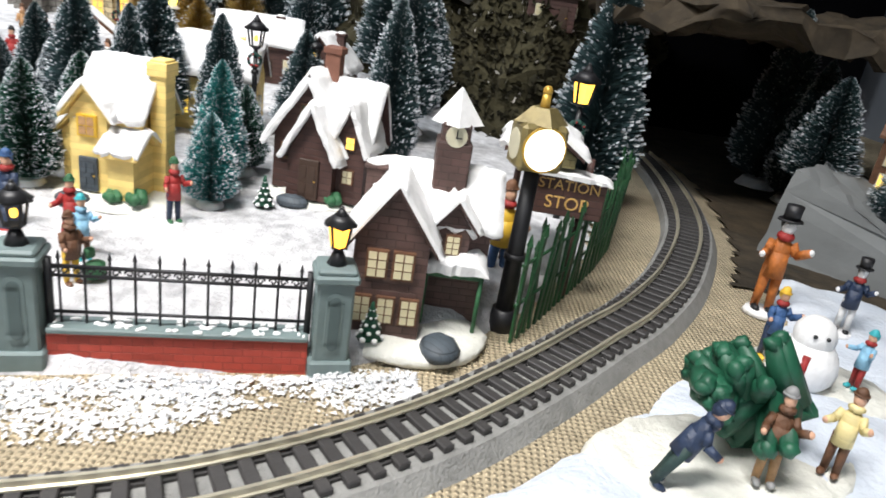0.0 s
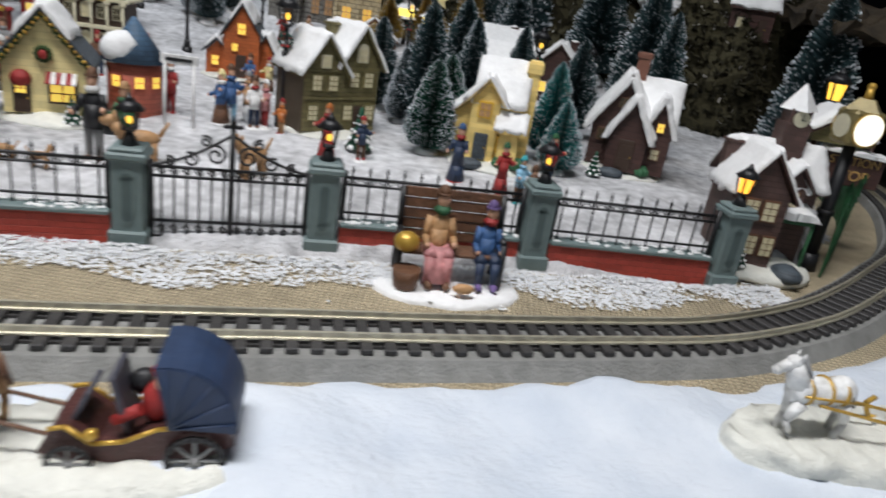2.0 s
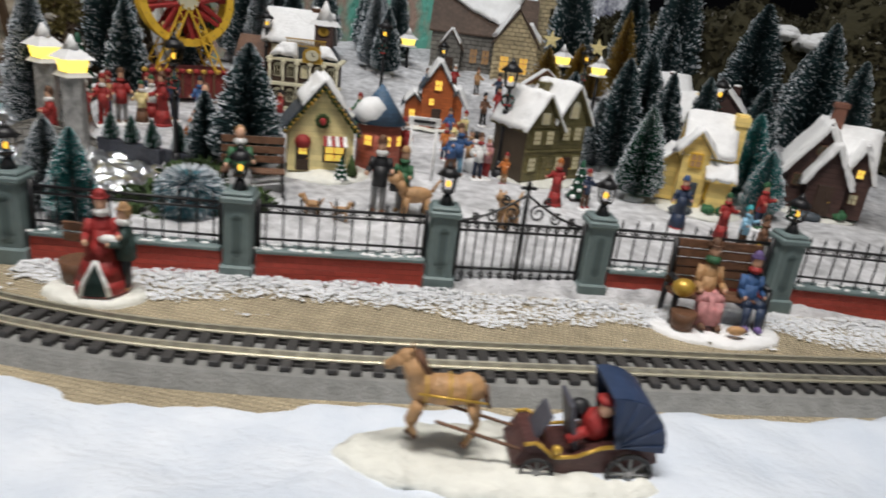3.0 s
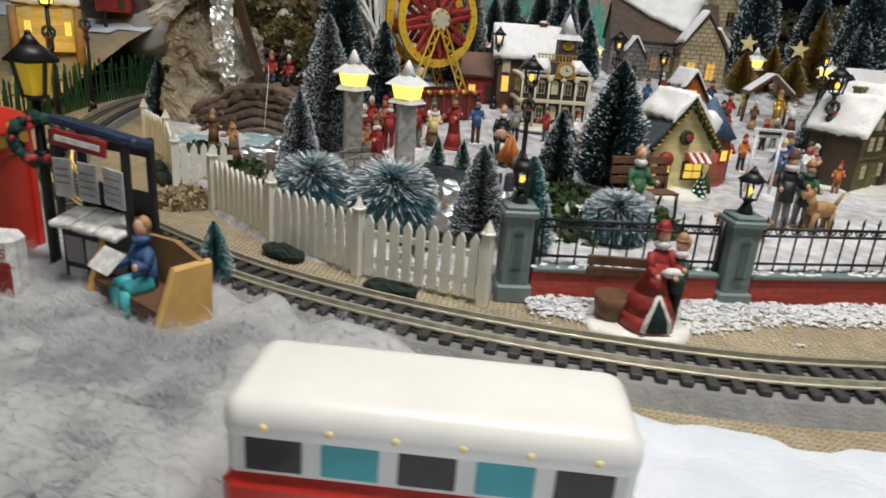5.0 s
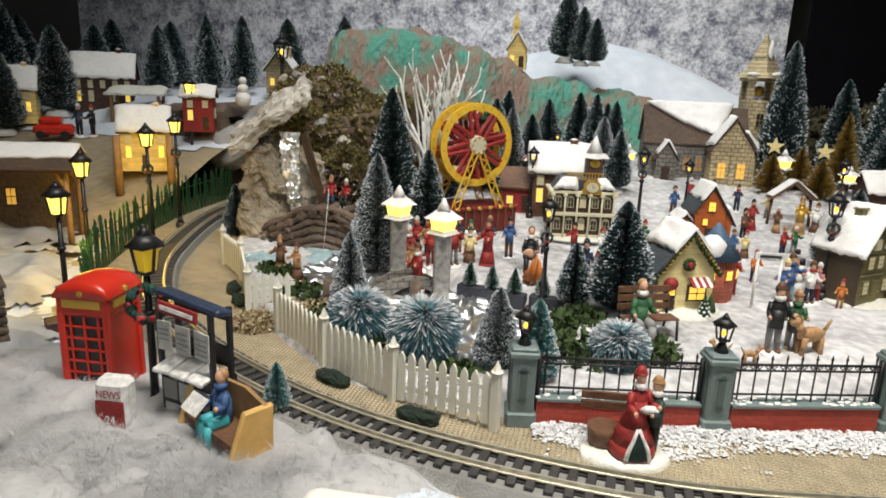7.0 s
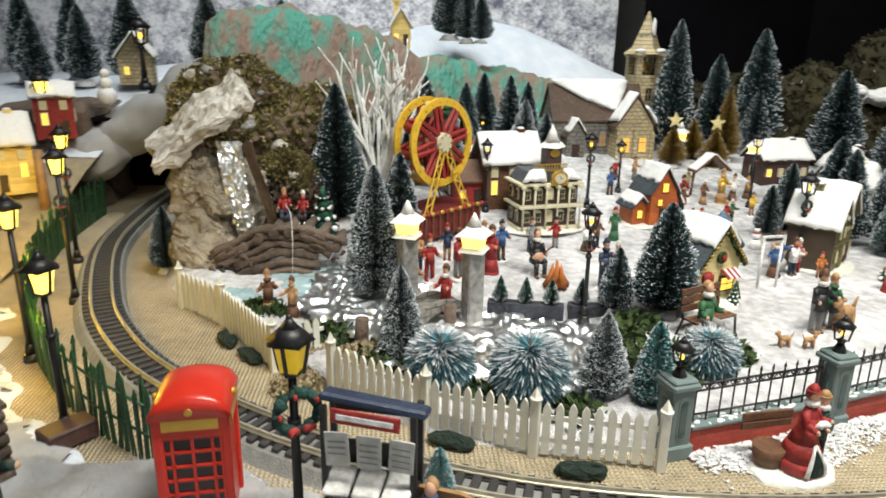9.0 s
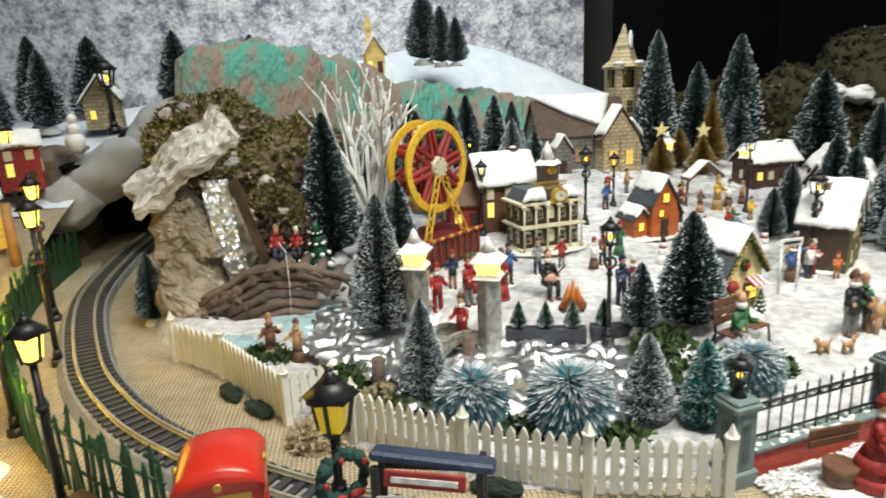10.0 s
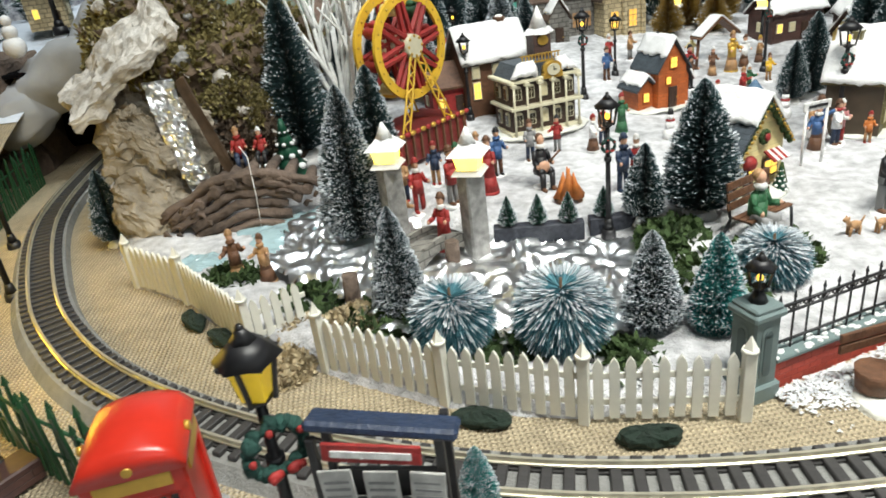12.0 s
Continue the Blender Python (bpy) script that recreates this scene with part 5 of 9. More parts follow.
def pillar(at, rz, glow):
    t = thing("fence_pillar", "grey-green fence pillar with a small black lantern on top", "pillar", at, rz, "fence pillars")
    bm = B()
    add_box(bm, (0, 0, 0.003), (0.0190, 0.0190, 0.010), bevel=0.001)
    add_box(bm, (0, 0, 0.026), (0.0155, 0.0155, 0.044), bevel=0.001)
    add_box(bm, (0, 0, 0.0465), (0.0190, 0.0190, 0.004), bevel=0.001)
    add_box(bm, (0, 0, 0.0495), (0.0165, 0.0165, 0.003), bevel=0.001)
    part("shaft", bm, STONEGREY, t)
    for face in (0, 90, 180, 270):
        bm = B()
        m = pose(0, 0, 0, 0, 0, face)
        add_box(bm, (0, -0.0078, 0.026), (0.0075, 0.0008, 0.022), bevel=0.0002)
        for z in (0.015, 0.037):
            add_tube(bm, (0, -0.0074, z), (0, -0.0082, z), 0.00375, 0.00375, 12)
        bmesh.ops.transform(bm, matrix=m, verts=bm.verts)
        p = part("panel", bm, STONEGREY, t, "raised oval panel")
        # proud plate in darker plastic, its colour giving the shade of a hollow
        bm = B()
        add_box(bm, (0, -0.0083, 0.026), (0.0045, 0.0006, 0.021))
        for z in (0.0155, 0.0365):
            add_tube(bm, (0, -0.0080, z), (0, -0.0086, z), 0.00225, 0.00225, 10)
        bmesh.ops.transform(bm, matrix=m, verts=bm.verts)
        part("inlay", bm, GREYSHADE, p)
    bm = B()
    add_tube(bm, (0, 0, 0.051), (0, 0, 0.057), 0.0045, 0.002, 8)
    part("lamp_stem", bm, IRON, t)
    lantern(t, 0.0585, 0.0085, glow, bright=glow is LAMPHOT)
    return t


def scroll(bm, c, r, turns, sx, start=0.0, wire=0.0006):
    pts = []
    n = int(14 * turns)
    for i in range(n + 1):
        a = start + i / n * turns * 2 * math.pi
        rr = r * (1 - 0.75 * i / n)
        pts.append((c[0] + sx * rr * math.cos(a), 0, c[1] + rr * math.sin(a)))
    add_sweep(bm, pts, wire, 5)


def iron_panel(a, b):
    a, b = Vector(a), Vector(b)
    d = (b - a)
    L = d.length - 0.019
    mid = (a + b) / 2
    rz = math.degrees(math.atan2(d.y, d.x))
    t = thing("fence_panel", "black iron railing on a low red brick wall dusted with snow", "fence", (*mid, 0), rz, "fence panels")
    bm = B()
    add_box(bm, (0, 0, 0.006), (L, 0.009, 0.018))
    wall = part("brick_wall", bm, REDBRICK, t, "low red brick wall")
    bm = B()
    add_box(bm, (0, 0, 0.0163), (L, 0.012, 0.0026), bevel=0.0006)
    part("coping", bm, STONEGREY, t)
    bm = B()
    for k in range(60):
        x = (random.random() - 0.5) * L
        add_ball(bm, (x, (random.random() - 0.5) * 0.010, 0.0178), (0.0022 * random.random() + 0.0006, 0.0014, 0.0007), 6)
    tagged(part("snow_dusting", bm, SNOWP, t), kind="stuff")
    for z, r in ((0.0225, 0.0008), (0.0385, 0.0008), (0.0425, 0.0009)):
        bm = B()
        add_tube(bm, (-L / 2, 0, z), (L / 2, 0, z), r, r, 6)
        part("rail", bm, IRON, t)
    for k in (-1, 1):
        bm = B()
        add_tube(bm, (k * L / 2 * 0.985, 0, 0.017), (k * L / 2 * 0.985, 0, 0.046), 0.0016, 0.0016, 6)
        part("end_post", bm, IRON, t)
    n = max(4, round(L / 0.0095))
    bm = B()
    add_tube(bm, (0, 0, 0.017), (0, 0, 0.046), 0.0006, 0.0006, 5)
    add_tube(bm, (0, 0, 0.046), (0, 0, 0.0495), 0.0010, 0.0001, 5)
    bar = mesh_of(bm, IRON)
    bm = B()
    for k in (-1, 1):
        scroll(bm, (k * 0.0022, 0.0405), 0.0017, 1.1, k, 0.0, 0.0004)
    curl = mesh_of(bm, IRON)
    for k in range(n):
        x = -L / 2 + L * (k + 0.5) / n
        o = new("baluster", bar)
        o.parent, o.location = t, (x, 0, 0)
        o = new("scroll", curl)
        o.parent, o.location = t, (x, 0, 0)


def iron_gate(a, b):
    a, b = Vector(a), Vector(b)
    d = b - a
    L = d.length - 0.019
    t = thing("iron_gate", "closed black iron double gate with scrolled top", "gate", (*((a + b) / 2), 0), math.degrees(math.atan2(d.y, d.x)))
    for side in (-1, 1):
        bm = B()
        for z in (0.003, 0.012, 0.036, 0.041):
            add_tube(bm, (side * 0.0012, 0, z), (side * L / 2, 0, z), 0.0009, 0.0009, 6)
        add_tube(bm, (side * L / 2, 0, 0), (side * L / 2, 0, 0.044), 0.0014, 0.0014, 6)
        leaf = part("gate_leaf", bm, IRON, t)
        for k in range(6):
            bm = B()
            x = side * (L / 2) * (k + 0.6) / 6.4
            add_tube(bm, (x, 0, 0.003), (x, 0, 0.041), 0.0006, 0.0006, 5)
            part("bar", bm, IRON, leaf)
        for k in range(6):
            x = side * (L / 2) * (k + 0.6) / 6.4
            for z in (0.0075, 0.0385):
                bm = B()
                scroll(bm, (x, z), 0.0022, 1.2, side, 0, 0.0005)
                part("scrollwork", bm, IRON, leaf)
        bm = B()
        pts = [(side * (L / 2 * (1 - u)), 0, 0.042 + 0.018 * u ** 1.6) for u in [i / 10 for i in range(11)]]
        add_sweep(bm, pts, 0.0008, 5)
        for x, z, r in ((0.008, 0.0485, 0.0055), (0.020, 0.0455, 0.004), (0.030, 0.0440, 0.0028), (0.013, 0.0555, 0.003)):
            scroll(bm, (side * x, z), r, 1.4, side, 1.0, 0.0007)
        part("crest", bm, IRON, leaf, "scrolled iron crest")
    bm = B()
    add_tube(bm, (0, 0, 0), (0, 0, 0.064), 0.0016, 0.0014, 8)
    add_tube(bm, (0, 0, 0.064), (0, 0, 0.070), 0.0022, 0.0002, 6)
    for k in (-1, 1):
        add_ball(bm, (k * 0.003, 0, 0.064), (0.0024, 0.001, 0.0012), 6)
    part("centre_post", bm, IRON, t)


FRZ = math.degrees(math.atan2(0.137, 0.563))
for i, p in enumerate(PILLARS):
    pillar((*p, 0), FRZ, LAMPHOT if i == 0 else LAMPGLOW)
for i in (0, 1, 3, 4):
    iron_panel(PILLARS[i + 1], PILLARS[i])
iron_gate(PILLARS[3], PILLARS[2])

# ---- white picket fence ----
bm = B()
add_prism(bm, [(-0.0024, 0.001), (0.0024, 0.001), (0.0024, 0.031), (0.0014, 0.0335), (0, 0.0355), (-0.0014, 0.0335), (-0.0024, 0.031)], -0.0009, 0.0009)
PICKET = mesh_of(bm, WHITEWOOD)


def picket_section(a, b, post_a=True, post_b=True):
    a, b = Vector(a), Vector(b)
    d = b - a
    L = d.length
    t = thing("picket_fence", "white plastic picket fence section", "fence", (*((a + b) / 2), 0), math.degrees(math.atan2(d.y, d.x)), "picket fence sections")
    for z in (0.010, 0.025):
        bm = B()
        add_box(bm, (0, 0.0014, z), (L, 0.0014, 0.0035), bevel=0.0003)
        part("rail", bm, WHITEWOOD, t)
    n = max(2, round((L - 0.006) / 0.0073))
    for k in range(n):
        o = new("picket", PICKET)
        o.parent, o.location = t, (-L / 2 + 0.003 + (L - 0.006) * (k + 0.5) / n, 0, 0.0004 * (k % 3))
    for x, want in ((-L / 2, post_a), (L / 2, post_b)):
        if want:
            bm = B()
            add_box(bm, (x, 0, 0.018), (0.0055, 0.0055, 0.039), bevel=0.0004)
            add_tube(bm, (x, 0, 0.037), (x, 0, 0.0385), 0.0042, 0.0036, 8)
            add_tube(bm, (x, 0, 0.0385), (x, 0, 0.045), 0.0034, 0.0003, 4)
            part("post", bm, WHITEWOOD, t)


PK = [(-0.842, 0.456), (-0.794, 0.412), (-0.736, 0.325), (-0.690, 0.293), (-0.626, 0.242), (-0.562, 0.209), (-0.490, 0.191)]
picket_section(PK[0], PK[1])
picket_section(PK[1], PK[2], False)
picket_section(PK[2], (-0.700, 0.344), False, False)
picket_section(PK[3], PK[4])
picket_section(PK[4], PK[5], False)
picket_section(PK[5], PK[6], False)

# ---- green slat fences ----
bm = B()
add_box(bm, (0, 0, 0.025), (0.0034, 0.0016, 0.056), bevel=0.0003)
add_tube(bm, (0, 0, 0.053), (0, 0, 0.059), 0.0019, 0.0003, 4)
SLAT = mesh_of(bm, GREENFENCE)


def slat_fence(pts, h, label, step=0.0075):
    t = thing("slat_fence", label, "fence", (0, 0, 0))
    pts = [Vector(p) for p in pts]
    for z in (0.35, 0.72):
        bm = B()
        sweep_tube(bm, [Vector((*p, z * h)) for p in pts], [0.0009] * len(pts), 6)
        part("rail", bm, GREENFENCE, t)
    for k, (a, b) in enumerate(zip(pts, pts[1:])):
        d = b - a
        n = max(1, round(d.length / step))
        for j in range(n):
            p = a + d * (j + 0.5) / n
            o = new("slat", SLAT)
            o.parent = t
            w = 1 + 0.10 * math.sin(k * 5 + j * 2.3)
            o.matrix_basis = pose(*p, -0.002, 3 * math.sin(j * 1.7 + k), 3 * math.sin(j * 2.1 + k * 3), math.degrees(math.atan2(d.y, d.x))) @ Matrix.Diagonal((1, 1, h / 0.058 * w, 1))


slat_fence([(0.168, 0.400), (0.188, 0.432), (0.211, 0.472), (0.238, 0.520), (0.262, 0.572), (0.280, 0.630), (0.292, 0.700)], 0.060, "green wooden slat fence beside the track")
near = [i for i in range(len(LINE)) if LINE[i].x < -0.745 and LINE[i].y < 0.86]
slat_fence([outside(i, 0.056) for i in near[::-6]], 0.052, "green slat fence along the station platform")

# ---- village houses ----
t = yellow_cottage(on_snow(-0.066, 0.489), -4)
t.scale = (1.06, 1.06, 1.0)
brown_cottage(on_snow(0.046, 0.535), -12)
station_house((0.114, 0.412, 0.003), 2)
olive_house(on_snow(-0.2035, 0.5065), 42)
shop(on_snow(-0.375, 0.411), 24)
red_house(on_snow(-0.338, 0.455), 20)
orange_house(on_snow(-0.330, 0.655), 12)
t = bank(on_snow(-0.470, 0.631), 12)
t.scale = (1.08, 1.0, 0.88)
plain_house(on_snow(-0.505, 0.700), 10, 0.070, 0.050, 0.055, 0.030, BRNP, GREYSTONE, "brown resin house with a grey snowy roof", snow=1.0)
church(on_snow(-0.300, 0.955, -0.008), 6)
plain_house(on_snow(-0.066, 0.677), 2, 0.066, 0.045, 0.046, 0.024, YELLOW, BROWN, "yellow and brown resin inn under thick snow", snow=1.8)
plain_house(on_snow(0.006, 0.790), -10, 0.052, 0.046, 0.036, 0.026, BROWN, BROWN, "dark brown resin cottage with snow cap", axis="y", snow=1.8)
plain_house(on_snow(-0.072, 0.835), 10, 0.080, 0.046, 0.034, 0.022, BROWN, BROWN, "dark timber farmhouse with snowy dormers", snow=1.2)

# ---- clock post and station sign ----
cl = thing("clock_post", "black street clock post with a lit round dial", "clock", (0.166, 0.418, 0.0), 12)
cl.scale = (1.08, 1.08, 1.10)
bm = B()
add_tube(bm, (0, 0, -0.002), (0, 0, 0.010), 0.007, 0.006, 12)
add_tube(bm, (0, 0, 0.010), (0, 0, 0.080), 0.0046, 0.0036, 12)
add_tube(bm, (0, 0, 0.036), (0, 0, 0.039), 0.0054, 0.0054, 12)
part("pole", bm, IRON, cl)
bm = B()
add_box(bm, (0, 0, 0.091), (0.022, 0.018, 0.021), bevel=0.002)
add_tube(bm, (0, 0, 0.101), (0, 0, 0.108), 0.013, 0.006, 4)
case = part("clock_case", bm, BRASSY, cl, "olive brass clock case")
for face in (0, 180):
    bm = B()
    add_tube(bm, (0, -0.0108, 0.091), (0, -0.0112, 0.091), 0.0070, 0.0070, 20)
    bmesh.ops.transform(bm, matrix=pose(0, 0, 0, 0, 0, face + 90), verts=bm.verts)
    part("side_dial", bm, FRAMEC, case, "unlit cream side dial")
    bm = B()
    add_tube(bm, (0, -0.0088, 0.091), (0, -0.0102, 0.091), 0.0093, 0.0093, 24)
    bmesh.ops.transform(bm, matrix=pose(0, 0, 0, 0, 0, face), verts=bm.verts)
    part("dial", bm, CLOCKGLOW, case, "glowing cream clock dial")
    bm = B()
    add_tube(bm, (0, -0.0086, 0.091), (0, -0.0098, 0.091), 0.0103, 0.0103, 24)
    bmesh.ops.transform(bm, matrix=pose(0, 0, 0, 0, 0, face), verts=bm.verts)
    part("dial_rim", bm, GOLDP, case)
bm = B()
add_tube(bm, (0, 0, 0.107), (0, 0, 0.114), 0.0026, 0.002, 8)
add_ball(bm, (0, 0, 0.115), 0.0024, 8)
part("finial", bm, GOLDP, cl, "gilt finial")

stop = thing("station_stop", "small brown station shelter with a lettered hanging sign", "shelter", (0.187, 0.468, 0.002), -6)
bm = B()
for x in (-0.020, 0.020):
    add_tube(bm, (x, 0, 0), (x, 0, 0.085), 0.0022, 0.0022, 6)
part("post", bm, BROWN, stop)
bm = B()
add_box(bm, (0.010, -0.006, 0.063), (0.042, 0.0025, 0.024), bevel=0.0006)
board = part("sign_board", bm, BROWN, stop, "dark brown sign board")
bm = B()
snow_slab(bm, (-0.013, -0.011, 0.0755), (0.033, -0.011, 0.0735), (0.033, -0.001, 0.0745), (-0.013, -0.001, 0.0765), 0.003, 2)
part("sign_snow", bm, SNOWP, board)
for word, z, size in (("STATION", 0.0665, 0.0085), ("STOP", 0.0555, 0.0105)):
    cu = bpy.data.curves.new("lettering", "FONT")
    cu.body, cu.size, cu.align_x, cu.extrude = word, size, "CENTER", 0.0002
    ob = new("lettering", cu)
    cu.materials.append(HONEY)
    ob.parent = board
    ob.matrix_basis = pose(0.010, -0.0076, z, 90, 0, 0)
gable(stop, (-0.008, 0.006), 0.036, 0.034, 0.080, 0.006, 0.012, OLIVE, BROWN, 1.9, "y", seed=71)

# ---- trees round the village ----
v = on_snow
forest("dark green bottle-brush tree dusted with white frost", NEEDLE, [
    (-0.132, 0.575, 0.022, 0.108, 0.026), (-0.420, 0.378, 0.019, 0.096, 0.029), (0.105, 0.830, 0.045, 0.110, 0.030),
    (-0.712, 0.640, 0.030, 0.160, 0.036), (-0.458, 0.384, 0.020, 0.056, 0.016), 
    (-0.888, 0.560, 0.0, 0.070, 0.018), (-0.190, 0.960, 0.060, 0.215, 0.037), (-0.035, 0.985, 0.070, 0.195, 0.043),
    (0.060, 0.900, 0.055, 0.150, 0.045), (-0.092, 0.565, 0.022, 0.100, 0.022), (0.012, 0.640, 0.026, 0.090, 0.025),
    (-0.180, 0.612, 0.024, 0.085, 0.022), (0.084, 0.610, 0.024, 0.128, 0.025), 
    (-0.500, 0.980, 0.070, 0.120, 0.030), (-0.470, 0.900, 0.065, 0.125, 0.026), (-0.440, 0.915, 0.065, 0.115, 0.024),
    (-0.540, 0.880, 0.070, 0.110, 0.026), (-0.600, 0.860, 0.075, 0.115, 0.028), (-0.455, 0.965, 0.06, 0.115, 0.025), (-0.640, 0.560, 0.026, 0.100, 0.024),
    (0.264, 0.700, 0.0, 0.200, 0.046), 
    (-0.048, 0.620, 0.022, 0.098, 0.022), (0.09, 0.730, 0.035, 0.150, 0.036),
    (-0.10, 1.000, 0.075, 0.150, 0.034), (-0.045, 0.960, 0.07, 0.100, 0.026), (-0.105, 0.640, 0.026, 0.110, 0.030), 
    (-0.205, 0.605, 0.024, 0.060, 0.017), (-0.600, 0.760, 0.05, 0.130, 0.032), (-0.555, 0.800, 0.06, 0.100, 0.026), (-0.43, 0.820, 0.058, 0.085, 0.022), (-0.660, 0.700, 0.04, 0.120, 0.028)], frost=0.09, protos=5, group="frosted trees")
forest("grey-green bottle-brush tree thickly frosted with white", NEEDLEF, [(-0.664, 0.457, 0.004, 0.126, 0.028), (-0.641, 0.328, 0.002, 0.078, 0.0175), (-0.503, 0.268, 0.002, 0.064, 0.018), (-0.630, 0.780, 0.06, 0.115, 0.026), (-0.575, 0.745, 0.05, 0.120, 0.024), (-0.455, 0.850, 0.06, 0.100, 0.024), (-0.150, 0.575, 0.022, 0.070, 0.018)], frost=0.40, protos=2, group="snowy trees")
forest("green bottle-brush tree flecked with white", NEEDLEG, [(-0.108, 0.530, 0.021, 0.072, 0.021), (-0.116, 0.479, 0.021, 0.072, 0.021), (-0.012, 0.560, 0.022, 0.06, 0.017)], frost=0.15, protos=1, group="green trees")
forest("teal bottle-brush tree flecked with white", NEEDLET, [(-0.019, 0.526, 0.021, 0.080, 0.020), (-0.013, 0.488, 0.020, 0.056, 0.018), (-0.473, 0.252, 0.004, 0.062, 0.017), (-0.622, 0.163, 0.002, 0.034, 0.009)], frost=0.14, protos=2, group="teal trees")
for i, (x, y, r) in enumerate(((-0.614, 0.281, 0.027), (-0.556, 0.262, 0.030), (-0.418, 0.290, 0.024))):
    brush_tree("round frosted blue bottle-brush bush", NEEDLEB, (x, y, 0.002), r * 1.75, r, 0.34, 15000, 11 + i, "round bushes", ball=True, kind_name="round_bush")
for i, (x, y, h, r) in enumerate(((-0.214, 0.885, 0.062, 0.029), (-0.150, 0.878, 0.062, 0.030), (-0.112, 0.925, 0.125, 0.032), (-0.170, 0.915, 0.070, 0.028))):
    brush_tree("gold tinsel tree with a star on top", NEEDLEGOLD, v(x, y), h, r, 0.04, 4200, 21 + i, "gold trees", star=i < 2, kind_name="tinsel_tree")

# ---- pond ----
def pond_z(x, y):
    if in_pond(x, y) + 0.012 * noise.noise(Vector((x * 18, y * 18, 0))) < 0.0:
        return None
    c = noise.voronoi(Vector((x * 85 + 2 * noise.noise(Vector((x * 40, y * 40, 5))), y * 85, 1)))[0][0]
    return 0.0118 + 0.0026 * noise.noise(Vector((x * 45, y * 45, 1))) + 0.0075 * (0.45 - 1.6 * c * c)


me = grid_mesh(-0.76, -0.43, 0.22, 0.57, 0.0026, pond_z)
me.materials.append(FOIL)
tagged(new("pond", me), "silver crumpled foil pond behind the picket fence", "pond", kind="structure")

# ---- rock with waterfall, mossy bank ----
def boulder(bm, c, r, seed, rot=None, mi=0, n=18):
    start = len(bm.verts)
    add_ball(bm, c, r, n, mi, rot)
    bm.verts.ensure_lookup_table()
    vs = [bm.verts[i] for i in range(start, len(bm.verts))]
    m = min(r) if hasattr(r, "__len__") else r
    roughen(bm, m * 0.38, 0.9 / m, seed, vs)
    roughen(bm, m * 0.16, 2.6 / m, seed + 5, vs)
    roughen(bm, m * 0.08, 8.0 / m, seed + 9, vs)
    for w in vs:
        for f in w.link_faces:
            f.smooth = False


def crag(bm, amount, scale, seed):
    """Split a stone's skin into ridges and flakes."""
    bm.normal_update()
    for w in bm.verts:
        p = w.co * scale + Vector((seed, -seed, seed * 0.5))
        n = noise.ridged_multi_fractal(p, 0.9, 2.2, 4, 0.9, 1.8) - 1.0
        step = math.floor(4 * noise.noise(p * 0.6)) / 4
        w.co += w.normal * amount * (0.45 * n + 0.8 * step)


rock = thing("rock_outcrop", "pale plaster rock outcrop with bark slab and foil waterfall", "rock", (0, 0, 0))
for i, (c, r) in enumerate((((-0.848, 0.560, 0.030), (0.036, 0.032, 0.040)), ((-0.842, 0.570, 0.075), (0.033, 0.030, 0.030)), ((-0.850, 0.575, 0.105), (0.030, 0.028, 0.028)),
                            ((-0.815, 0.600, 0.060), (0.030, 0.030, 0.060)))):
    bm = B()
    boulder(bm, c, r, i * 3.1, None, 0, 72)
    crag(bm, 0.006, 42, i * 2.0)
    part("boulder", bm, ROCK, rock)
bm = B()
add_box(bm, (-0.847, 0.578, 0.156), (0.116, 0.066, 0.013), (24, -37, 6))
bmesh.ops.subdivide_edges(bm, edges=bm.edges, cuts=22, use_grid_fill=True)
roughen(bm, 0.006, 32, 2)
roughen(bm, 0.0035, 110, 4)
crag(bm, 0.0050, 60, 3.0)
roughen(bm, 0.0015, 330, 7)
part("bark_slab", bm, ROCKW, rock, "pale bark slab forming an overhang")
bm = B()
n, m_ = 46, 9
rows = []
for j in range(n + 1):
    u = j / n
    rows.append([bm.verts.new((-0.815 + 0.026 * (i / m_ - 0.5) * (1 - 0.25 * u) + 0.018 * u + 0.002 * noise.noise(Vector((i, j, 2))), 0.564 - 0.014 * math.sin(u * 3) + 0.006 * noise.noise(Vector((i * 0.7, j * 0.5, 0))),
                               0.138 - 0.115 * u + 0.002 * noise.noise(Vector((i * 2.0, j * 1.3, 4))))) for i in range(m_ + 1)])
for a, b in zip(rows, rows[1:]):
    for i in range(m_):
        bm.faces.new((a[i], a[i + 1], b[i + 1], b[i]))
part("waterfall", bm, FOIL, rock, "glittering foil waterfall")


bm = B()
add_box(bm, (-0.785, 0.570, 0.088), (0.009, 0.006, 0.100), (4, -14, 0))
bmesh.ops.subdivide_edges(bm, edges=bm.edges, cuts=6, use_grid_fill=True)
roughen(bm, 0.0022, 150, 6)
part("bark_strip", bm, BARK, rock, "brown strip of bark beside the waterfall")


def moss_bank(name, label, blobs, seed, material, cat="hill"):
    t = thing(name, label, cat, (0, 0, 0))
    for i, (c, r) in enumerate(blobs):
        bm = B()
        boulder(bm, c, r, seed + i * 2.3, None, 0, 30)
        roughen(bm, 0.006, 120, i)
        part("mound", bm, material, t)
    return t


bank_moss = moss_bank("mossy_bank", "bank of dry brown moss and lichen behind the waterfall", [((-0.800, 0.700, 0.070), (0.080, 0.070, 0.110)), ((-0.850, 0.690, 0.090), (0.060, 0.060, 0.100)),
          ((-0.765, 0.640, 0.045), (0.045, 0.045, 0.075)), ((-0.760, 0.760, 0.080), (0.090, 0.070, 0.090)), ((-0.845, 0.720, 0.165), (0.070, 0.060, 0.045))], 1.0, MOSSBR)


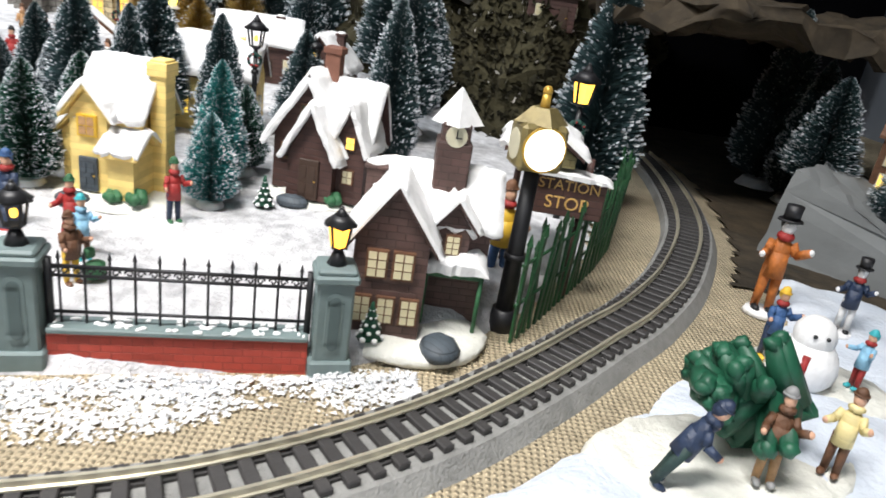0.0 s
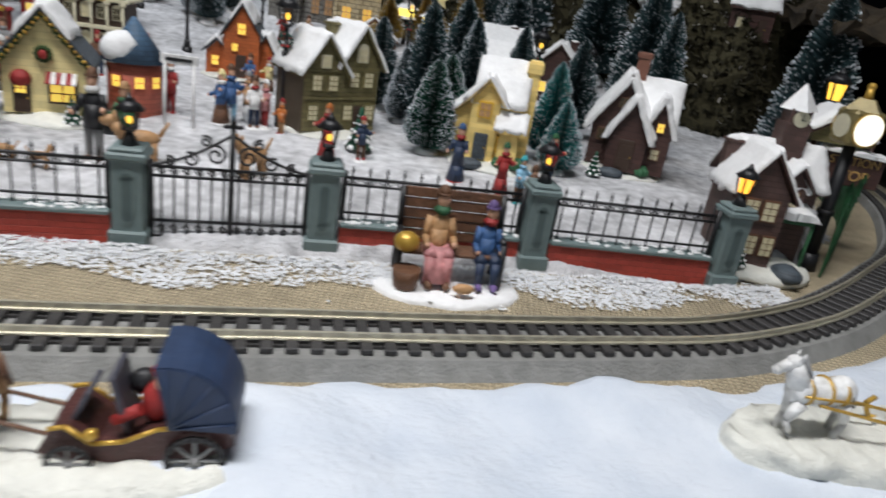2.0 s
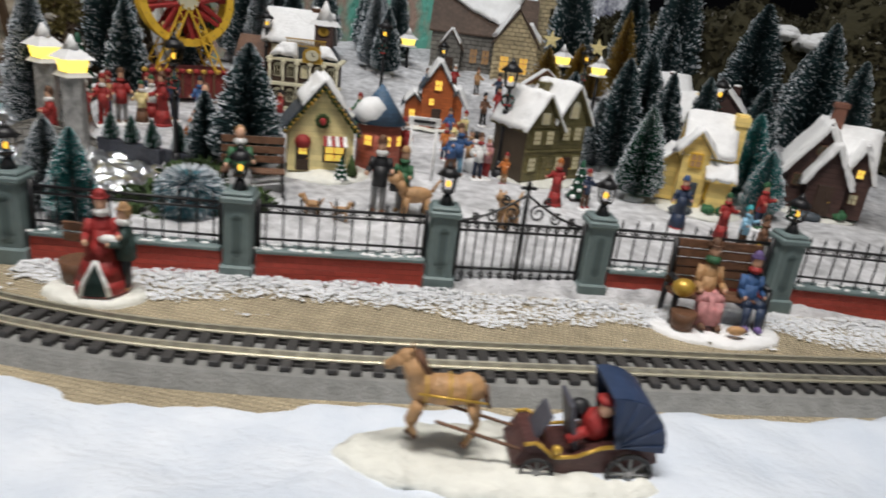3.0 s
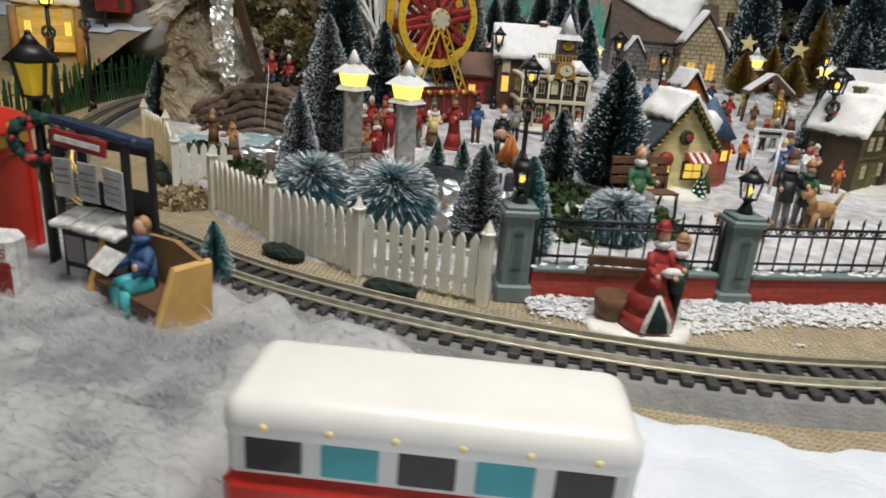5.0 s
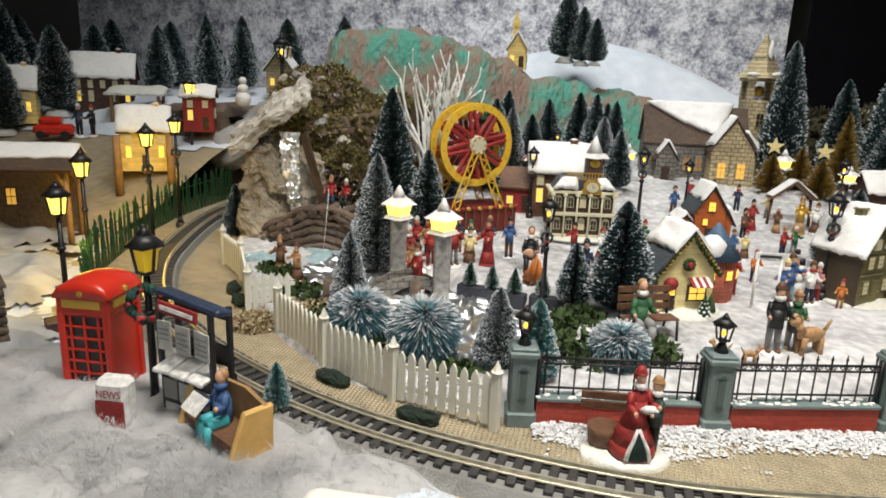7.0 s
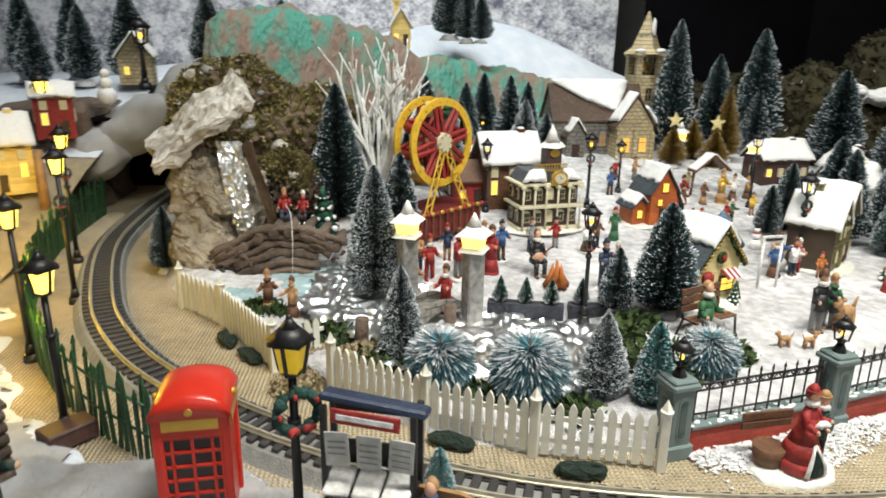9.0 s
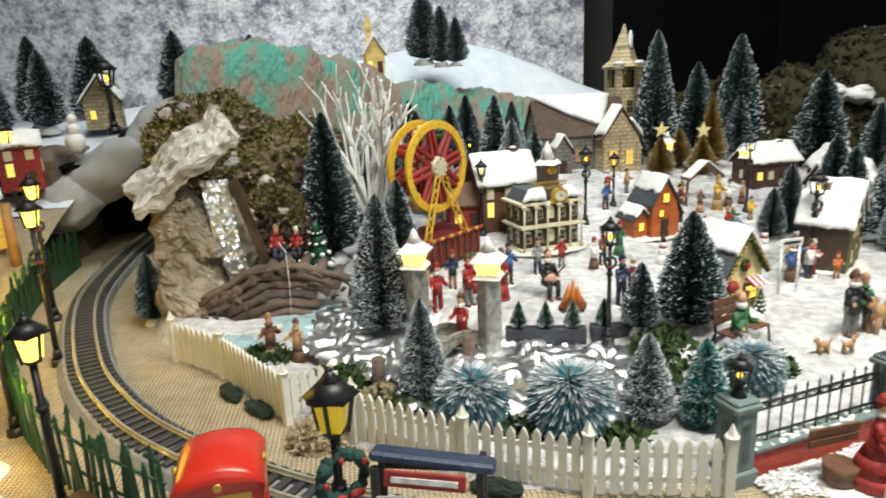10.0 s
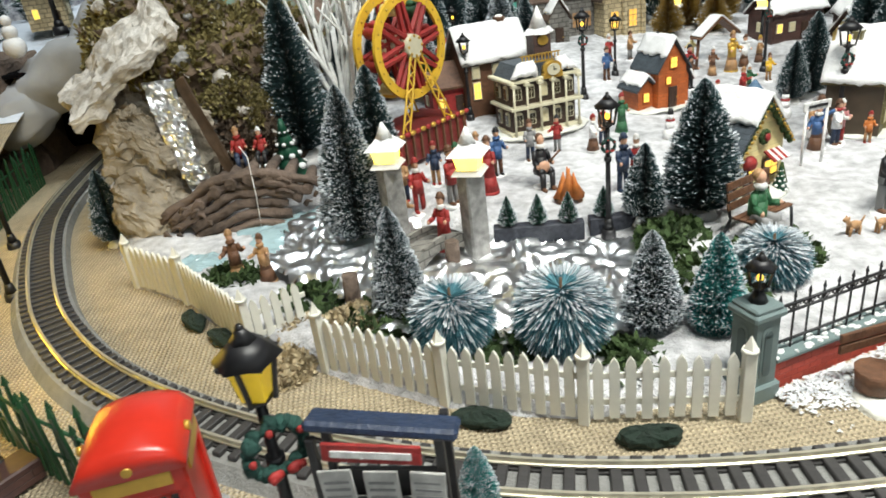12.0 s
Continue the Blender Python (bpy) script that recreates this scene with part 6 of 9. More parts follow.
def crumbs(name, label, owner, material, size, seed, count, low=-1.0, high=9.0):
    """Loose moss: many small flakes over the skin of a thing's mounds, between two heights."""
    rng = random.Random(seed)
    vs, fs = [], []
    for o in owner.children:
        me = o.data
        ps = [p for p in me.polygons if low < p.center.z < high]
        for p in rng.choices(ps, [q.area for q in ps], k=count) if ps else []:
            c = [me.vertices[k].co for k in p.vertices]
            w = [rng.random() + 0.01 for _ in c]
            at = sum((q * u for q, u in zip(c, w)), Vector()) / sum(w)
            for _ in range(2):
                d = (p.normal * 0.8 + Vector((rng.gauss(0, 0.8), rng.gauss(0, 0.8), rng.gauss(0.2, 0.8)))).normalized() * size * (0.4 + 1.1 * rng.random())
                e = Vector((rng.gauss(0, 1), rng.gauss(0, 1), rng.gauss(0, 1))).normalized() * size * 0.42
                k = len(vs)
                vs += [tuple(at - e), tuple(at + e), tuple(at + d + e * 0.5), tuple(at + d - e * 0.5)]
                fs.append((k, k + 1, k + 2, k + 3))
    me = bpy.data.meshes.new("crumbs")
    me.from_pydata(vs, [], fs)
    me.materials.append(material)
    return tagged(new(name, me), label, "moss", kind="stuff")


def tufts(name, label, spots, material, size, seed, per=40):
    """Loose moss: many small crumbs over a list of balls."""
    rng = random.Random(seed)
    vs, fs = [], []
    for (cx, cy, cz), (rx, ry, rz) in spots:
        for _ in range(per):
            a, ct = rng.random() * 6.283, rng.random() * 1.6 - 0.6
            st = math.sqrt(max(0, 1 - ct * ct))
            p = Vector((cx + rx * st * math.cos(a) * 1.02, cy + ry * st * math.sin(a) * 1.02, cz + rz * ct * 1.02))
            for q in range(3):
                d = Vector((rng.gauss(0, 1), rng.gauss(0, 1), rng.gauss(0.4, 1))).normalized() * size * (0.5 + rng.random())
                e = Vector((rng.gauss(0, 1), rng.gauss(0, 1), rng.gauss(0, 1))).normalized() * size * 0.5
                k = len(vs)
                vs += [tuple(p - e), tuple(p + e), tuple(p + d + e * 0.6), tuple(p + d - e * 0.6)]
                fs.append((k, k + 1, k + 2, k + 3))
    me = bpy.data.meshes.new("tufts")
    me.from_pydata(vs, [], fs)
    me.materials.append(material)
    return tagged(new(name, me), label, "moss", kind="stuff")


HILLS = [((0.10, 1.02, 0.06), (0.16, 0.12, 0.15)), ((0.24, 0.96, 0.08), (0.10, 0.10, 0.17)), ((0.00, 1.10, 0.06), (0.14, 0.10, 0.13)), ((0.20, 0.86, 0.05), (0.07, 0.07, 0.13)),
        ((0.28, 1.05, 0.14), (0.12, 0.10, 0.14)), ((-0.12, 1.12, 0.06), (0.10, 0.09, 0.10))]
crumbs("loose_moss", "loose olive moss tufts over the upper bank", bank_moss, MOSS, 0.0058, 5, 4200, 0.085)
crumbs("brown_moss", "dark brown peat and moss on the lower bank", bank_moss, MOSSBR, 0.0055, 6, 3600, -1.0, 0.120)
crumbs("pale_lichen", "pale stones and lichen among the moss", bank_moss, ROCKW, 0.0046, 15, 520)
brng = random.Random(21)
for i in range(38):
    bm = B()
    r_ = 0.0035 + 0.0055 * brng.random()
    boulder(bm, (0, 0, 0), (r_ * 1.3, r_, r_ * 0.8), i * 1.7, None, 0, 12)
    o = brng.choice(bank_moss.children)
    p = brng.choice([q for q in o.data.polygons if q.normal.y < -0.25 and q.center.z > 0.05])
    solid("pebble", bm, MOTTLED if i % 3 else ROCKW, "small grey pebble lodged in the moss", "stone", tuple(p.center), brng.random() * 360, "pebbles")

# ---- painted cloth mountain with the snowfield behind it ----
def mountain_z(x, y):
    if x < -0.925 and y < 1.04:
        return None
    top = float(np.interp(x, [-1.02, -0.95, -0.90, -0.84, -0.74, -0.60, -0.42, -0.24, -0.10, 0.0], [0.06, 0.20, 0.275, 0.285, 0.265, 0.215, 0.180, 0.165, 0.13, 0.06]))
    foot = float(np.interp(x, [-0.90, -0.74, -0.52, -0.20], [0.80, 0.87, 1.00, 1.05]))
    f = smooth(foot, foot + 0.13, y)
    if y > 1.16:
        f *= 1 - 0.6 * smooth(1.16, 1.35, y)
    fold = 0.022 * noise.noise(Vector((x * 22 + y * 6, y * 9, 2))) + 0.012 * abs(noise.noise(Vector((x * 48 - y * 20, y * 22, 5)))) + 0.004 * noise.noise(Vector((x * 120, y * 70, 8)))
    return 0.02 + (top - 0.02) * f + fold * min(1, f * 3)


me = grid_mesh(-1.02, 0.04, 0.80, 1.36, 0.007, mountain_z)
me.materials.append(GREENCLOTH)
tagged(new("mountain", me), "green and brown painted cloth mountain draped in folds", "mountain", kind="structure")


def back_snow(x, y):
    ridge = float(np.interp(x, [-2.3, -1.3, -1.0, -0.80, -0.62, -0.48, -0.38, -0.26, -0.15, 0.1], [0.12, 0.16, 0.20, 0.235, 0.262, 0.290, 0.270, 0.215, 0.17, 0.10]))
    low = float(np.interp(y, [0.50, 0.60, 0.74, 0.88, 0.96, 1.30], [0.0, 0.02, 0.075, 0.112, 0.150, ridge])) if x < -1.03 else 0.02
    z = low + (ridge - low) * smooth(0.96 if x < -1.03 else 1.00, 1.30, y) + 0.006 * noise.noise(Vector((x * 9, y * 9, 0)))
    return z if (x < -1.03 and y > 0.775 + 0.05 * noise.noise(Vector((x * 6, 0, 2)))) or y > 1.04 else None


def station_ground(x, y):
    if x > -1.03 or y > 0.86:
        return None
    return float(np.interp(y, [0.50, 0.60, 0.74, 0.88], [0.0, 0.02, 0.075, 0.112])) - 0.003 + 0.004 * noise.noise(Vector((x * 12, y * 12, 4)))


me = grid_mesh(-2.4, -1.0, 0.50, 0.88, 0.02, station_ground)
me.materials.append(BURLAP)
tagged(new("station_ground", me), "burlap bank rising behind the station platform", "ground", kind="structure")


me = grid_mesh(-2.4, 0.10, 0.52, 1.72, 0.02, back_snow)
me.materials.append(SNOW)
tagged(new("back_snowfield", me), "white cotton snowfield rising towards the backdrop", "snow", kind="structure")


def backdrop_mat():
    m = mat("printed_frosty_forest", (0.17, 0.17, 0.23), 0.9, scale=120, bump=0, color2=(1.0, 0.98, 1.0))
    nt = m.node_tree
    for n in nt.nodes:
        if n.type == "MAP_RANGE":
            n.inputs["From Min"].default_value, n.inputs["From Max"].default_value = 0.80, 1.15
        if n.type == "TEX_NOISE":
            n.inputs["Roughness"].default_value = 0.75
    return m


bm = B()
add_box(bm, (-1.10, 1.74, 0.45), (2.10, 0.004, 0.95))
solid("backdrop", bm, backdrop_mat(), "printed winter forest backdrop behind the snowfield", "backdrop", kind="structure")
# the shaded corner is put in as a black sheet
bm = B()
add_box(bm, (0.46, 1.50, 0.35), (1.04, 0.004, 0.95))
solid("black_curtain", bm, SHADEBLACK, "black sheet standing in for the dark corner behind the mountain", "curtain", kind="structure")

# ---- mossy hill and tunnel on the far side ----
hill_bank = moss_bank("mossy_hill", "dark mossy hill over the tunnel", HILLS, 4.0, MOSSD)
crumbs("hill_moss", "dark moss and lichen covering the hill", hill_bank, MOSSD, 0.0075, 7, 4200)
crumbs("hill_lichen", "pale lichen specks on the dark hill", hill_bank, ROCKW, 0.0045, 16, 260)
plain_house((0.228, 0.852, 0.142), -8, 0.050, 0.040, 0.032, 0.022, BROWN, BROWN, "small timber house with a snowy roof on the mossy hill", snow=1.3, lit=False)
for i, (x, y, z, q) in enumerate(((0.135, 0.925, 0.165, 0.020), (0.175, 0.915, 0.150, 0.016), (0.095, 0.930, 0.175, 0.015), (0.050, 1.000, 0.165, 0.018), (0.260, 0.880, 0.195, 0.018))):
    bm = B()
    boulder(bm, (0, 0, 0), (q * 1.4, q, q * 0.7), i * 2.9, None, 0, 20)
    solid("hill_stone", bm, MOTTLED if i % 2 else SNOWP, "pale stone resting on the mossy hill", "stone", (x, y, z), i * 70, "hill stones")
# darkness of the tunnel, made with a black panel
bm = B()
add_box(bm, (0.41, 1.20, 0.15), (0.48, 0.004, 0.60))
solid("tunnel_lining", bm, SHADEBLACK, "black sheet standing in for the shade inside the tunnel", "tunnel", kind="structure")
# shade on the ground by the tunnel track, added as a dark sheet
def tunnel_floor_shade_z(x, y):
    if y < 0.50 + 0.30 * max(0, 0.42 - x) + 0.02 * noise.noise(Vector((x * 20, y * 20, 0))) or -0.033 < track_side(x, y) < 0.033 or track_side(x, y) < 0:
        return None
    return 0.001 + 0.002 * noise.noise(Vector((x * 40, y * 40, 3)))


me = grid_mesh(0.22, 0.75, 0.46, 1.22, 0.008, tunnel_floor_shade_z)
me.materials.append(PAPERSHADE)
tagged(new("tunnel_floor", me), "dark brown sheet standing in for shade on the tunnel ground", "ground", kind="structure")
bm = B()
add_box(bm, (0.47, 0.92, 0.178), (0.42, 0.52, 0.012))
bmesh.ops.subdivide_edges(bm, edges=bm.edges, cuts=24, use_grid_fill=True)
roughen(bm, 0.030, 14, 3)
roughen(bm, 0.016, 45, 6)
solid("tunnel_roof", bm, PAPERSHADE, "crumpled brown paper roof over the tunnel mouth", "tunnel", kind="structure")
forest("dark frosted tree beside the tunnel", NEEDLE, [(0.505, 0.86, 0.0, 0.195, 0.045), (0.515, 0.80, 0.0, 0.150, 0.036), (0.462, 0.675, 0.045, 0.098, 0.034), (0.485, 0.590, 0.030, 0.080, 0.028)], frost=0.12, protos=1, group="tunnel trees")

# ---- room round the display ----
def slab(name, c, s, material, label, cat):
    bm = B()
    add_box(bm, c, s)
    solid(name, bm, material, label, cat, kind="structure")


slab("grey_board", (1.05, 1.15, 0.30), (0.02, 1.2, 1.1), BOARDM, "blue-grey board at the end of the display", "board")
slab("wall_north", (-0.3, 2.30, 0.9), (6.0, 0.06, 3.4), WALLM, "pale grey room wall", "wall")
slab("wall_south", (-0.3, -2.6, 0.9), (6.0, 0.06, 3.4), WALLM, "pale grey room wall", "wall")
slab("wall_west", (-3.2, -0.1, 0.9), (0.06, 5.0, 3.4), WALLM, "pale grey room wall", "wall")
slab("wall_east", (2.6, -0.1, 0.9), (0.06, 5.0, 3.4), WALLM, "pale grey room wall", "wall")
slab("ceiling", (-0.3, -0.1, 2.3), (6.0, 5.0, 0.06), WALLM, "white ceiling", "ceiling")
slab("floor", (-0.3, -0.1, -0.85), (6.0, 5.0, 0.06), WALLM, "grey floor", "floor")


# ---- ferris wheel on its red booth ----
fw = thing("ferris_wheel", "yellow and red toy ferris wheel on a red booth", "ferris wheel", on_snow(-0.602, 0.610), 43)
bm = B()
add_box(bm, (0, 0.0, 0.014), (0.100, 0.060, 0.028), bevel=0.001)
booth = part("booth", bm, REDDK, fw, "dark red wooden booth")
for k in range(9):
    bm = B()
    add_box(bm, (-0.044 + k * 0.011, -0.031, 0.014), (0.0018, 0.003, 0.024))
    part("booth_post", bm, BRNP, booth)
bm = B()
for k in range(14):
    add_ball(bm, (-0.048 + k * 0.0074, -0.032, 0.029), (0.004, 0.002, 0.0025), 6, k % 2)
part("bunting", bm, [GOLDP, REDM], booth)
HUB = 0.101
for side in (-1, 1):
    y = side * 0.0125
    bm = B()
    R = 0.0455
    n = 48
    for q in range(n):
        a0, a1 = q * 2 * math.pi / n, (q + 1) * 2 * math.pi / n
        cs = [(ro * math.cos(a), HUB + ro * math.sin(a)) for a, ro in ((a0, R + 0.0030), (a1, R + 0.0030), (a1, R - 0.0052), (a0, R - 0.0052))]
        add_prism(bm, cs, y - 0.0016, y + 0.0016)
        if q % 2:
            add_ball(bm, ((R - 0.001) * math.cos(a0), y - 0.0018, HUB + (R - 0.001) * math.sin(a0)), (0.0012, 0.0007, 0.0012), 6, 1)
    bmesh.ops.remove_doubles(bm, verts=bm.verts, dist=0.00002)
    part("rim", bm, [YEL, GOLDP], fw, "yellow wheel rim with gilt studs")
    for i in range(8):
        bm = B()
        a = i * math.pi / 4 + 0.2
        e = Vector((math.cos(a) * (R - 0.005), 0, math.sin(a) * (R - 0.005)))
        n = Vector((-math.sin(a), 0, math.cos(a)))
        for k in (-1, 1):
            add_tube(bm, Vector((0, y, HUB)) + n * k * 0.005, Vector((0, y, HUB)) + e + n * k * 0.0030, 0.0030, 0.0026, 5)
        part("spoke", bm, REDM, fw, "red spoke")
    bm = B()
    add_tube(bm, (0, y - side * 0.002, HUB), (0, y + side * 0.006, HUB), 0.0115, 0.0105, 20)
    hub = part("hub_plate", bm, FRAMEC, fw, "cream hub plate with bulbs")
    for i in range(8):
        bm = B()
        a = i * math.pi / 4
        add_ball(bm, (0.009 * math.cos(a), y + side * 0.006, HUB + 0.009 * math.sin(a)), 0.0015, 6)
        part("hub_bulb", bm, GOLDP, hub)
    for k in (-1, 1):
        bm = B()
        p0, p1 = Vector((0, y + side * 0.004, HUB)), Vector((k * 0.032, y + side * 0.010, 0.026))
        ax = (p1 - p0).normalized()
        nn = ax.cross(Vector((0, 1, 0))).normalized() * 0.0035
        for q in (-1, 1):
            add_tube(bm, p0 + nn * q, p1 + nn * q * 1.3, 0.0011, 0.0011, 5)
        for i in range(11):
            u, w = i / 11, (i + 1) / 11
            s = 1 if i % 2 else -1
            add_tube(bm, p0.lerp(p1, u) + nn * s, p0.lerp(p1, w) - nn * s, 0.0008, 0.0008, 5)
        part("leg", bm, YEL, fw, "yellow lattice leg")
for i in range(8):
    a = i * math.pi / 4 + 0.2
    bm = B()
    add_tube(bm, (0.038 * math.cos(a), -0.009, HUB + 0.038 * math.sin(a) - 0.004), (0.038 * math.cos(a), 0.009, HUB + 0.038 * math.sin(a) - 0.004), 0.0058, 0.0058, 10)
    add_ball(bm, (0.038 * math.cos(a), 0, HUB + 0.038 * math.sin(a) + 0.003), (0.004, 0.006, 0.004), 8)
    part("gondola", bm, [REDM, GREENM, CREAM][i % 3 if i % 4 else 0], fw)

tent = thing("striped_tent", "red and white canvas tent top", "tent", on_snow(-0.525, 0.742, 0.0), 0)
bm = B()
add_tube(bm, (0, 0, 0), (0, 0, 0.056), 0.022, 0.022, 12)
part("tent_wall", bm, REDM, tent)
bm = B()
add_tube(bm, (0, 0, 0.054), (0, 0, 0.078), 0.034, 0.002, 12)
for i, f in enumerate(bm.faces):
    f.material_index, f.smooth = i % 2, False
part("tent_roof", bm, [REDM, WHITEP], tent)
plain_house(on_snow(-0.545, 0.700), 8, 0.060, 0.040, 0.030, 0.020, REDM, BRNP, "low red carnival stall with dark roof", snow=0.0, ch=False)

# ---- street lamps ----
street_lamp(on_snow(-0.484, 0.386), 0.104, 0.0105, wr=True)
street_lamp(on_snow(-0.236, 0.490), 0.101, 0.0115, "black street lamp with snow on its roof and a wreath")
street_lamp(on_snow(-0.168, 0.720), 0.100, 0.0095)
street_lamp(on_snow(-0.534, 0.668), 0.090, 0.0095, wr=False)
street_lamp(on_snow(-0.400, 0.690), 0.098, 0.0110)
street_lamp(on_snow(-0.340, 0.752), 0.072, 0.0090, wr=False)
street_lamp(on_snow(-0.520, 0.830), 0.080, 0.0090)
street_lamp(on_snow(-0.030, 0.650), 0.098, 0.0115)
street_lamp((0.215, 0.560, 0.002), 0.128, 0.0130, bright=True)
street_lamp(on_snow(0.018, 0.640), 0.090, 0.0090)


# ---- stone gate pillars with lit pagoda lamps ----
def stone_pillar_lamp(at, h, s, rz=0, pole=False):
    t = thing("pillar_lamp", "grey stone pillar with a bright yellow lamp under a snowy cap" if not pole else "bright yellow lamp under a snowy pagoda cap on a pole", "lamp", at, rz, "pillar lamps")
    bm = B()
    if pole:
        add_tube(bm, (0, 0, -0.004), (0, 0, h), s * 0.18, s * 0.15, 8)
    else:
        add_box(bm, (0, 0, h / 2 - 0.008), (s * 0.95, s * 0.95, h + 0.016), bevel=0.0012)
        roughen(bm, 0.0008, 300)
    part("pillar", bm, IRON if pole else MOTTLED, t)
    bm = B()
    add_tube(bm, (0, 0, h), (0, 0, h + s * 0.22), s * 0.95, s * 0.75, 4)
    part("ledge", bm, SNOWP, t)
    bm = B()
    add_tube(bm, (0, 0, h + s * 0.2), (0, 0, h + s * 0.85), s * 0.62, s * 0.78, 4)
    part("glass", bm, LAMPBRIGHT, t, "bright yellow lamp glass")
    bm = B()
    add_tube(bm, (0, 0, h + s * 0.85), (0, 0, h + s * 1.35), s * 1.12, s * 0.40, 4)
    add_tube(bm, (0, 0, h + s * 1.3), (0, 0, h + s * 2.0), s * 0.42, s * 0.06, 8)
    roughen(bm, 0.0006, 250)
    part("cap", bm, SNOWP, t, "white pagoda-shaped snow cap")
    return t


stone_pillar_lamp((-0.579, 0.398, 0.010), 0.061, 0.0162, 20)
stone_pillar_lamp((-0.634, 0.436, 0.018), 0.055, 0.0162, 25)
stone_pillar_lamp(on_snow(-0.195, 0.905), 0.034, 0.0150, 10, True)
stone_pillar_lamp(on_snow(-0.416, 0.890), 0.030, 0.0130, 10, True)
stone_pillar_lamp(on_snow(-0.150, 0.760), 0.060, 0.0120, 0, True)
br = thing("stone_bridge", "small arched grey stone footbridge", "bridge", (-0.612, 0.400, 0.006), 35)
bm = B()
N = 14
for k in (-1, 1):
    pts = [(-0.040 + 0.080 * i / N, 0.006 + 0.018 * math.sin(math.pi * i / N)) for i in range(N + 1)]
    low = [(-0.030 + 0.060 * i / N, 0.014 * math.sin(math.pi * i / N)) for i in range(N + 1)]
    add_prism(bm, pts + low[::-1], k * 0.012 - 0.0015, k * 0.012 + 0.0015)
part("parapet", bm, GREYSTONE, br)
bm = B()
pts = [(-0.040 + 0.080 * i / N, 0.004 + 0.013 * math.sin(math.pi * i / N)) for i in range(N + 1)]
add_prism(bm, pts + [(x, z - 0.003) for x, z in pts[::-1]], -0.0105, 0.0105)
part("deck", bm, GREYSTONE, br)


# ---- planters, bonfire, log bridge ----
def planter(at, rz, n):
    t = thing("planter", "navy planter box with small frosted trees", "planter", at, rz, "planters")
    bm = B()
    L = 0.022 * n
    add_box(bm, (0, 0, 0.006), (L, 0.010, 0.014), bevel=0.0006)
    part("box", bm, NAVYBOX, t)
    for k in range(n):
        c = new("small_tree", PLANTER_TREE)
        c.parent, c.location = t, (-L / 2 + L * (k + 0.5) / n, 0, 0.011)


PLANTER_TREE = brush_mesh(0.026, 0.0088, NEEDLEG, 0.45, 1100, 5, blade=0.0005)
planter((-0.532, 0.401, 0.010), -12, 3)
planter((-0.474, 0.392, 0.011), -8, 2)
fire = thing("bonfire", "small orange resin bonfire on snow", "bonfire", on_snow(-0.497, 0.438), 0)
fire.scale = (1.25, 1.25, 1.1)
bm = B()
for k in range(7):
    a = k * 0.9
    add_tube(bm, (0.009 * math.cos(a), 0.009 * math.sin(a), 0.001), (-0.002 * math.cos(a), -0.002 * math.sin(a), 0.008), 0.0018, 0.0014, 6)
part("firewood", bm, BRNP, fire)
for k in range(6):
    bm = B()
    a = k * 1.05
    add_tube(bm, (0.006 * math.cos(a), 0.005 * math.sin(a), 0.003), (0.003 * math.cos(a + 0.6), 0.002 * math.sin(a), 0.018 + 0.007 * ((k * 5) % 3) / 2), 0.0045, 0.0003, 7)
    part("flame", bm, ORNG, fire, "orange painted flame")

lb = thing("log_bridge", "weathered dark log bridge over the stream", "bridge", (0, 0, 0))
brng = random.Random(8)
for i in range(7):
    y0, dz, lo, hi = 0.518 + 0.0022 * i, 0.0086 * i, 0.22 * brng.random(), 0.66 + 0.34 * brng.random()
    pts = []
    for k in range(15):
        u = lo + (hi - lo) * k / 14
        pts.append(Vector((-0.842 + 0.160 * u, y0 + 0.003 * math.sin(u * 7 + i), max(0.004, 0.004 + 0.046 * math.sin(math.pi * (0.06 + 0.80 * u)) - 0.046 + dz + 0.0012 * math.sin(u * 23 + i)))))
    bm = B()
    sweep_tube(bm, pts, [0.0043 + 0.0005 * math.sin(k * 1.9 + i) for k in range(15)], 12)
    roughen(bm, 0.0024, 230, i)
    roughen(bm, 0.0012, 700, i + 3)
    part("log", bm, LOGM, lb, "weathered bark log")
for i in range(16):
    u = brng.random()
    z = 0.012 + 0.040 * math.sin(math.pi * (0.08 + 0.80 * u))
    p = Vector((-0.835 + 0.150 * u, 0.519 + 0.010 * brng.random(), z * (0.4 + 0.6 * brng.random())))
    d = Vector((0.016 * brng.random(), -0.004, 0.018 * (0.4 - brng.random())))
    bm = B()
    sweep_tube(bm, [p, p + d * 0.5 + Vector((0, 0, 0.002)), p + d], [0.0022, 0.0019, 0.0012], 7)
    roughen(bm, 0.0009, 300, i)
    part("branch", bm, LOGM, lb)
for i in range(9):
    u = i / 8
    bm = B()
    z = 0.010 + 0.042 * math.sin(math.pi * (0.10 + 0.80 * u))
    sweep_tube(bm, [Vector((-0.815 + 0.125 * u, 0.524, z)), Vector((-0.813 + 0.125 * u, 0.555, z + 0.002)), Vector((-0.812 + 0.125 * u, 0.585, z))], [0.0050, 0.0054, 0.0046], 10)
    roughen(bm, 0.0013, 240, i + 40)
    part("deck_log", bm, LOGM, lb)
for i, (x, y, h) in enumerate(((-0.672, 0.352, 0.030), (-0.600, 0.383, 0.028))):
    bm = B()
    add_tube(bm, (x, y, 0.0), (x + 0.001, y, h), 0.0055, 0.005, 10)
    roughen(bm, 0.0008, 300, i)
    solid("wooden_stump", bm, LOGM, "grey wooden mooring stump by the pond", "stump")
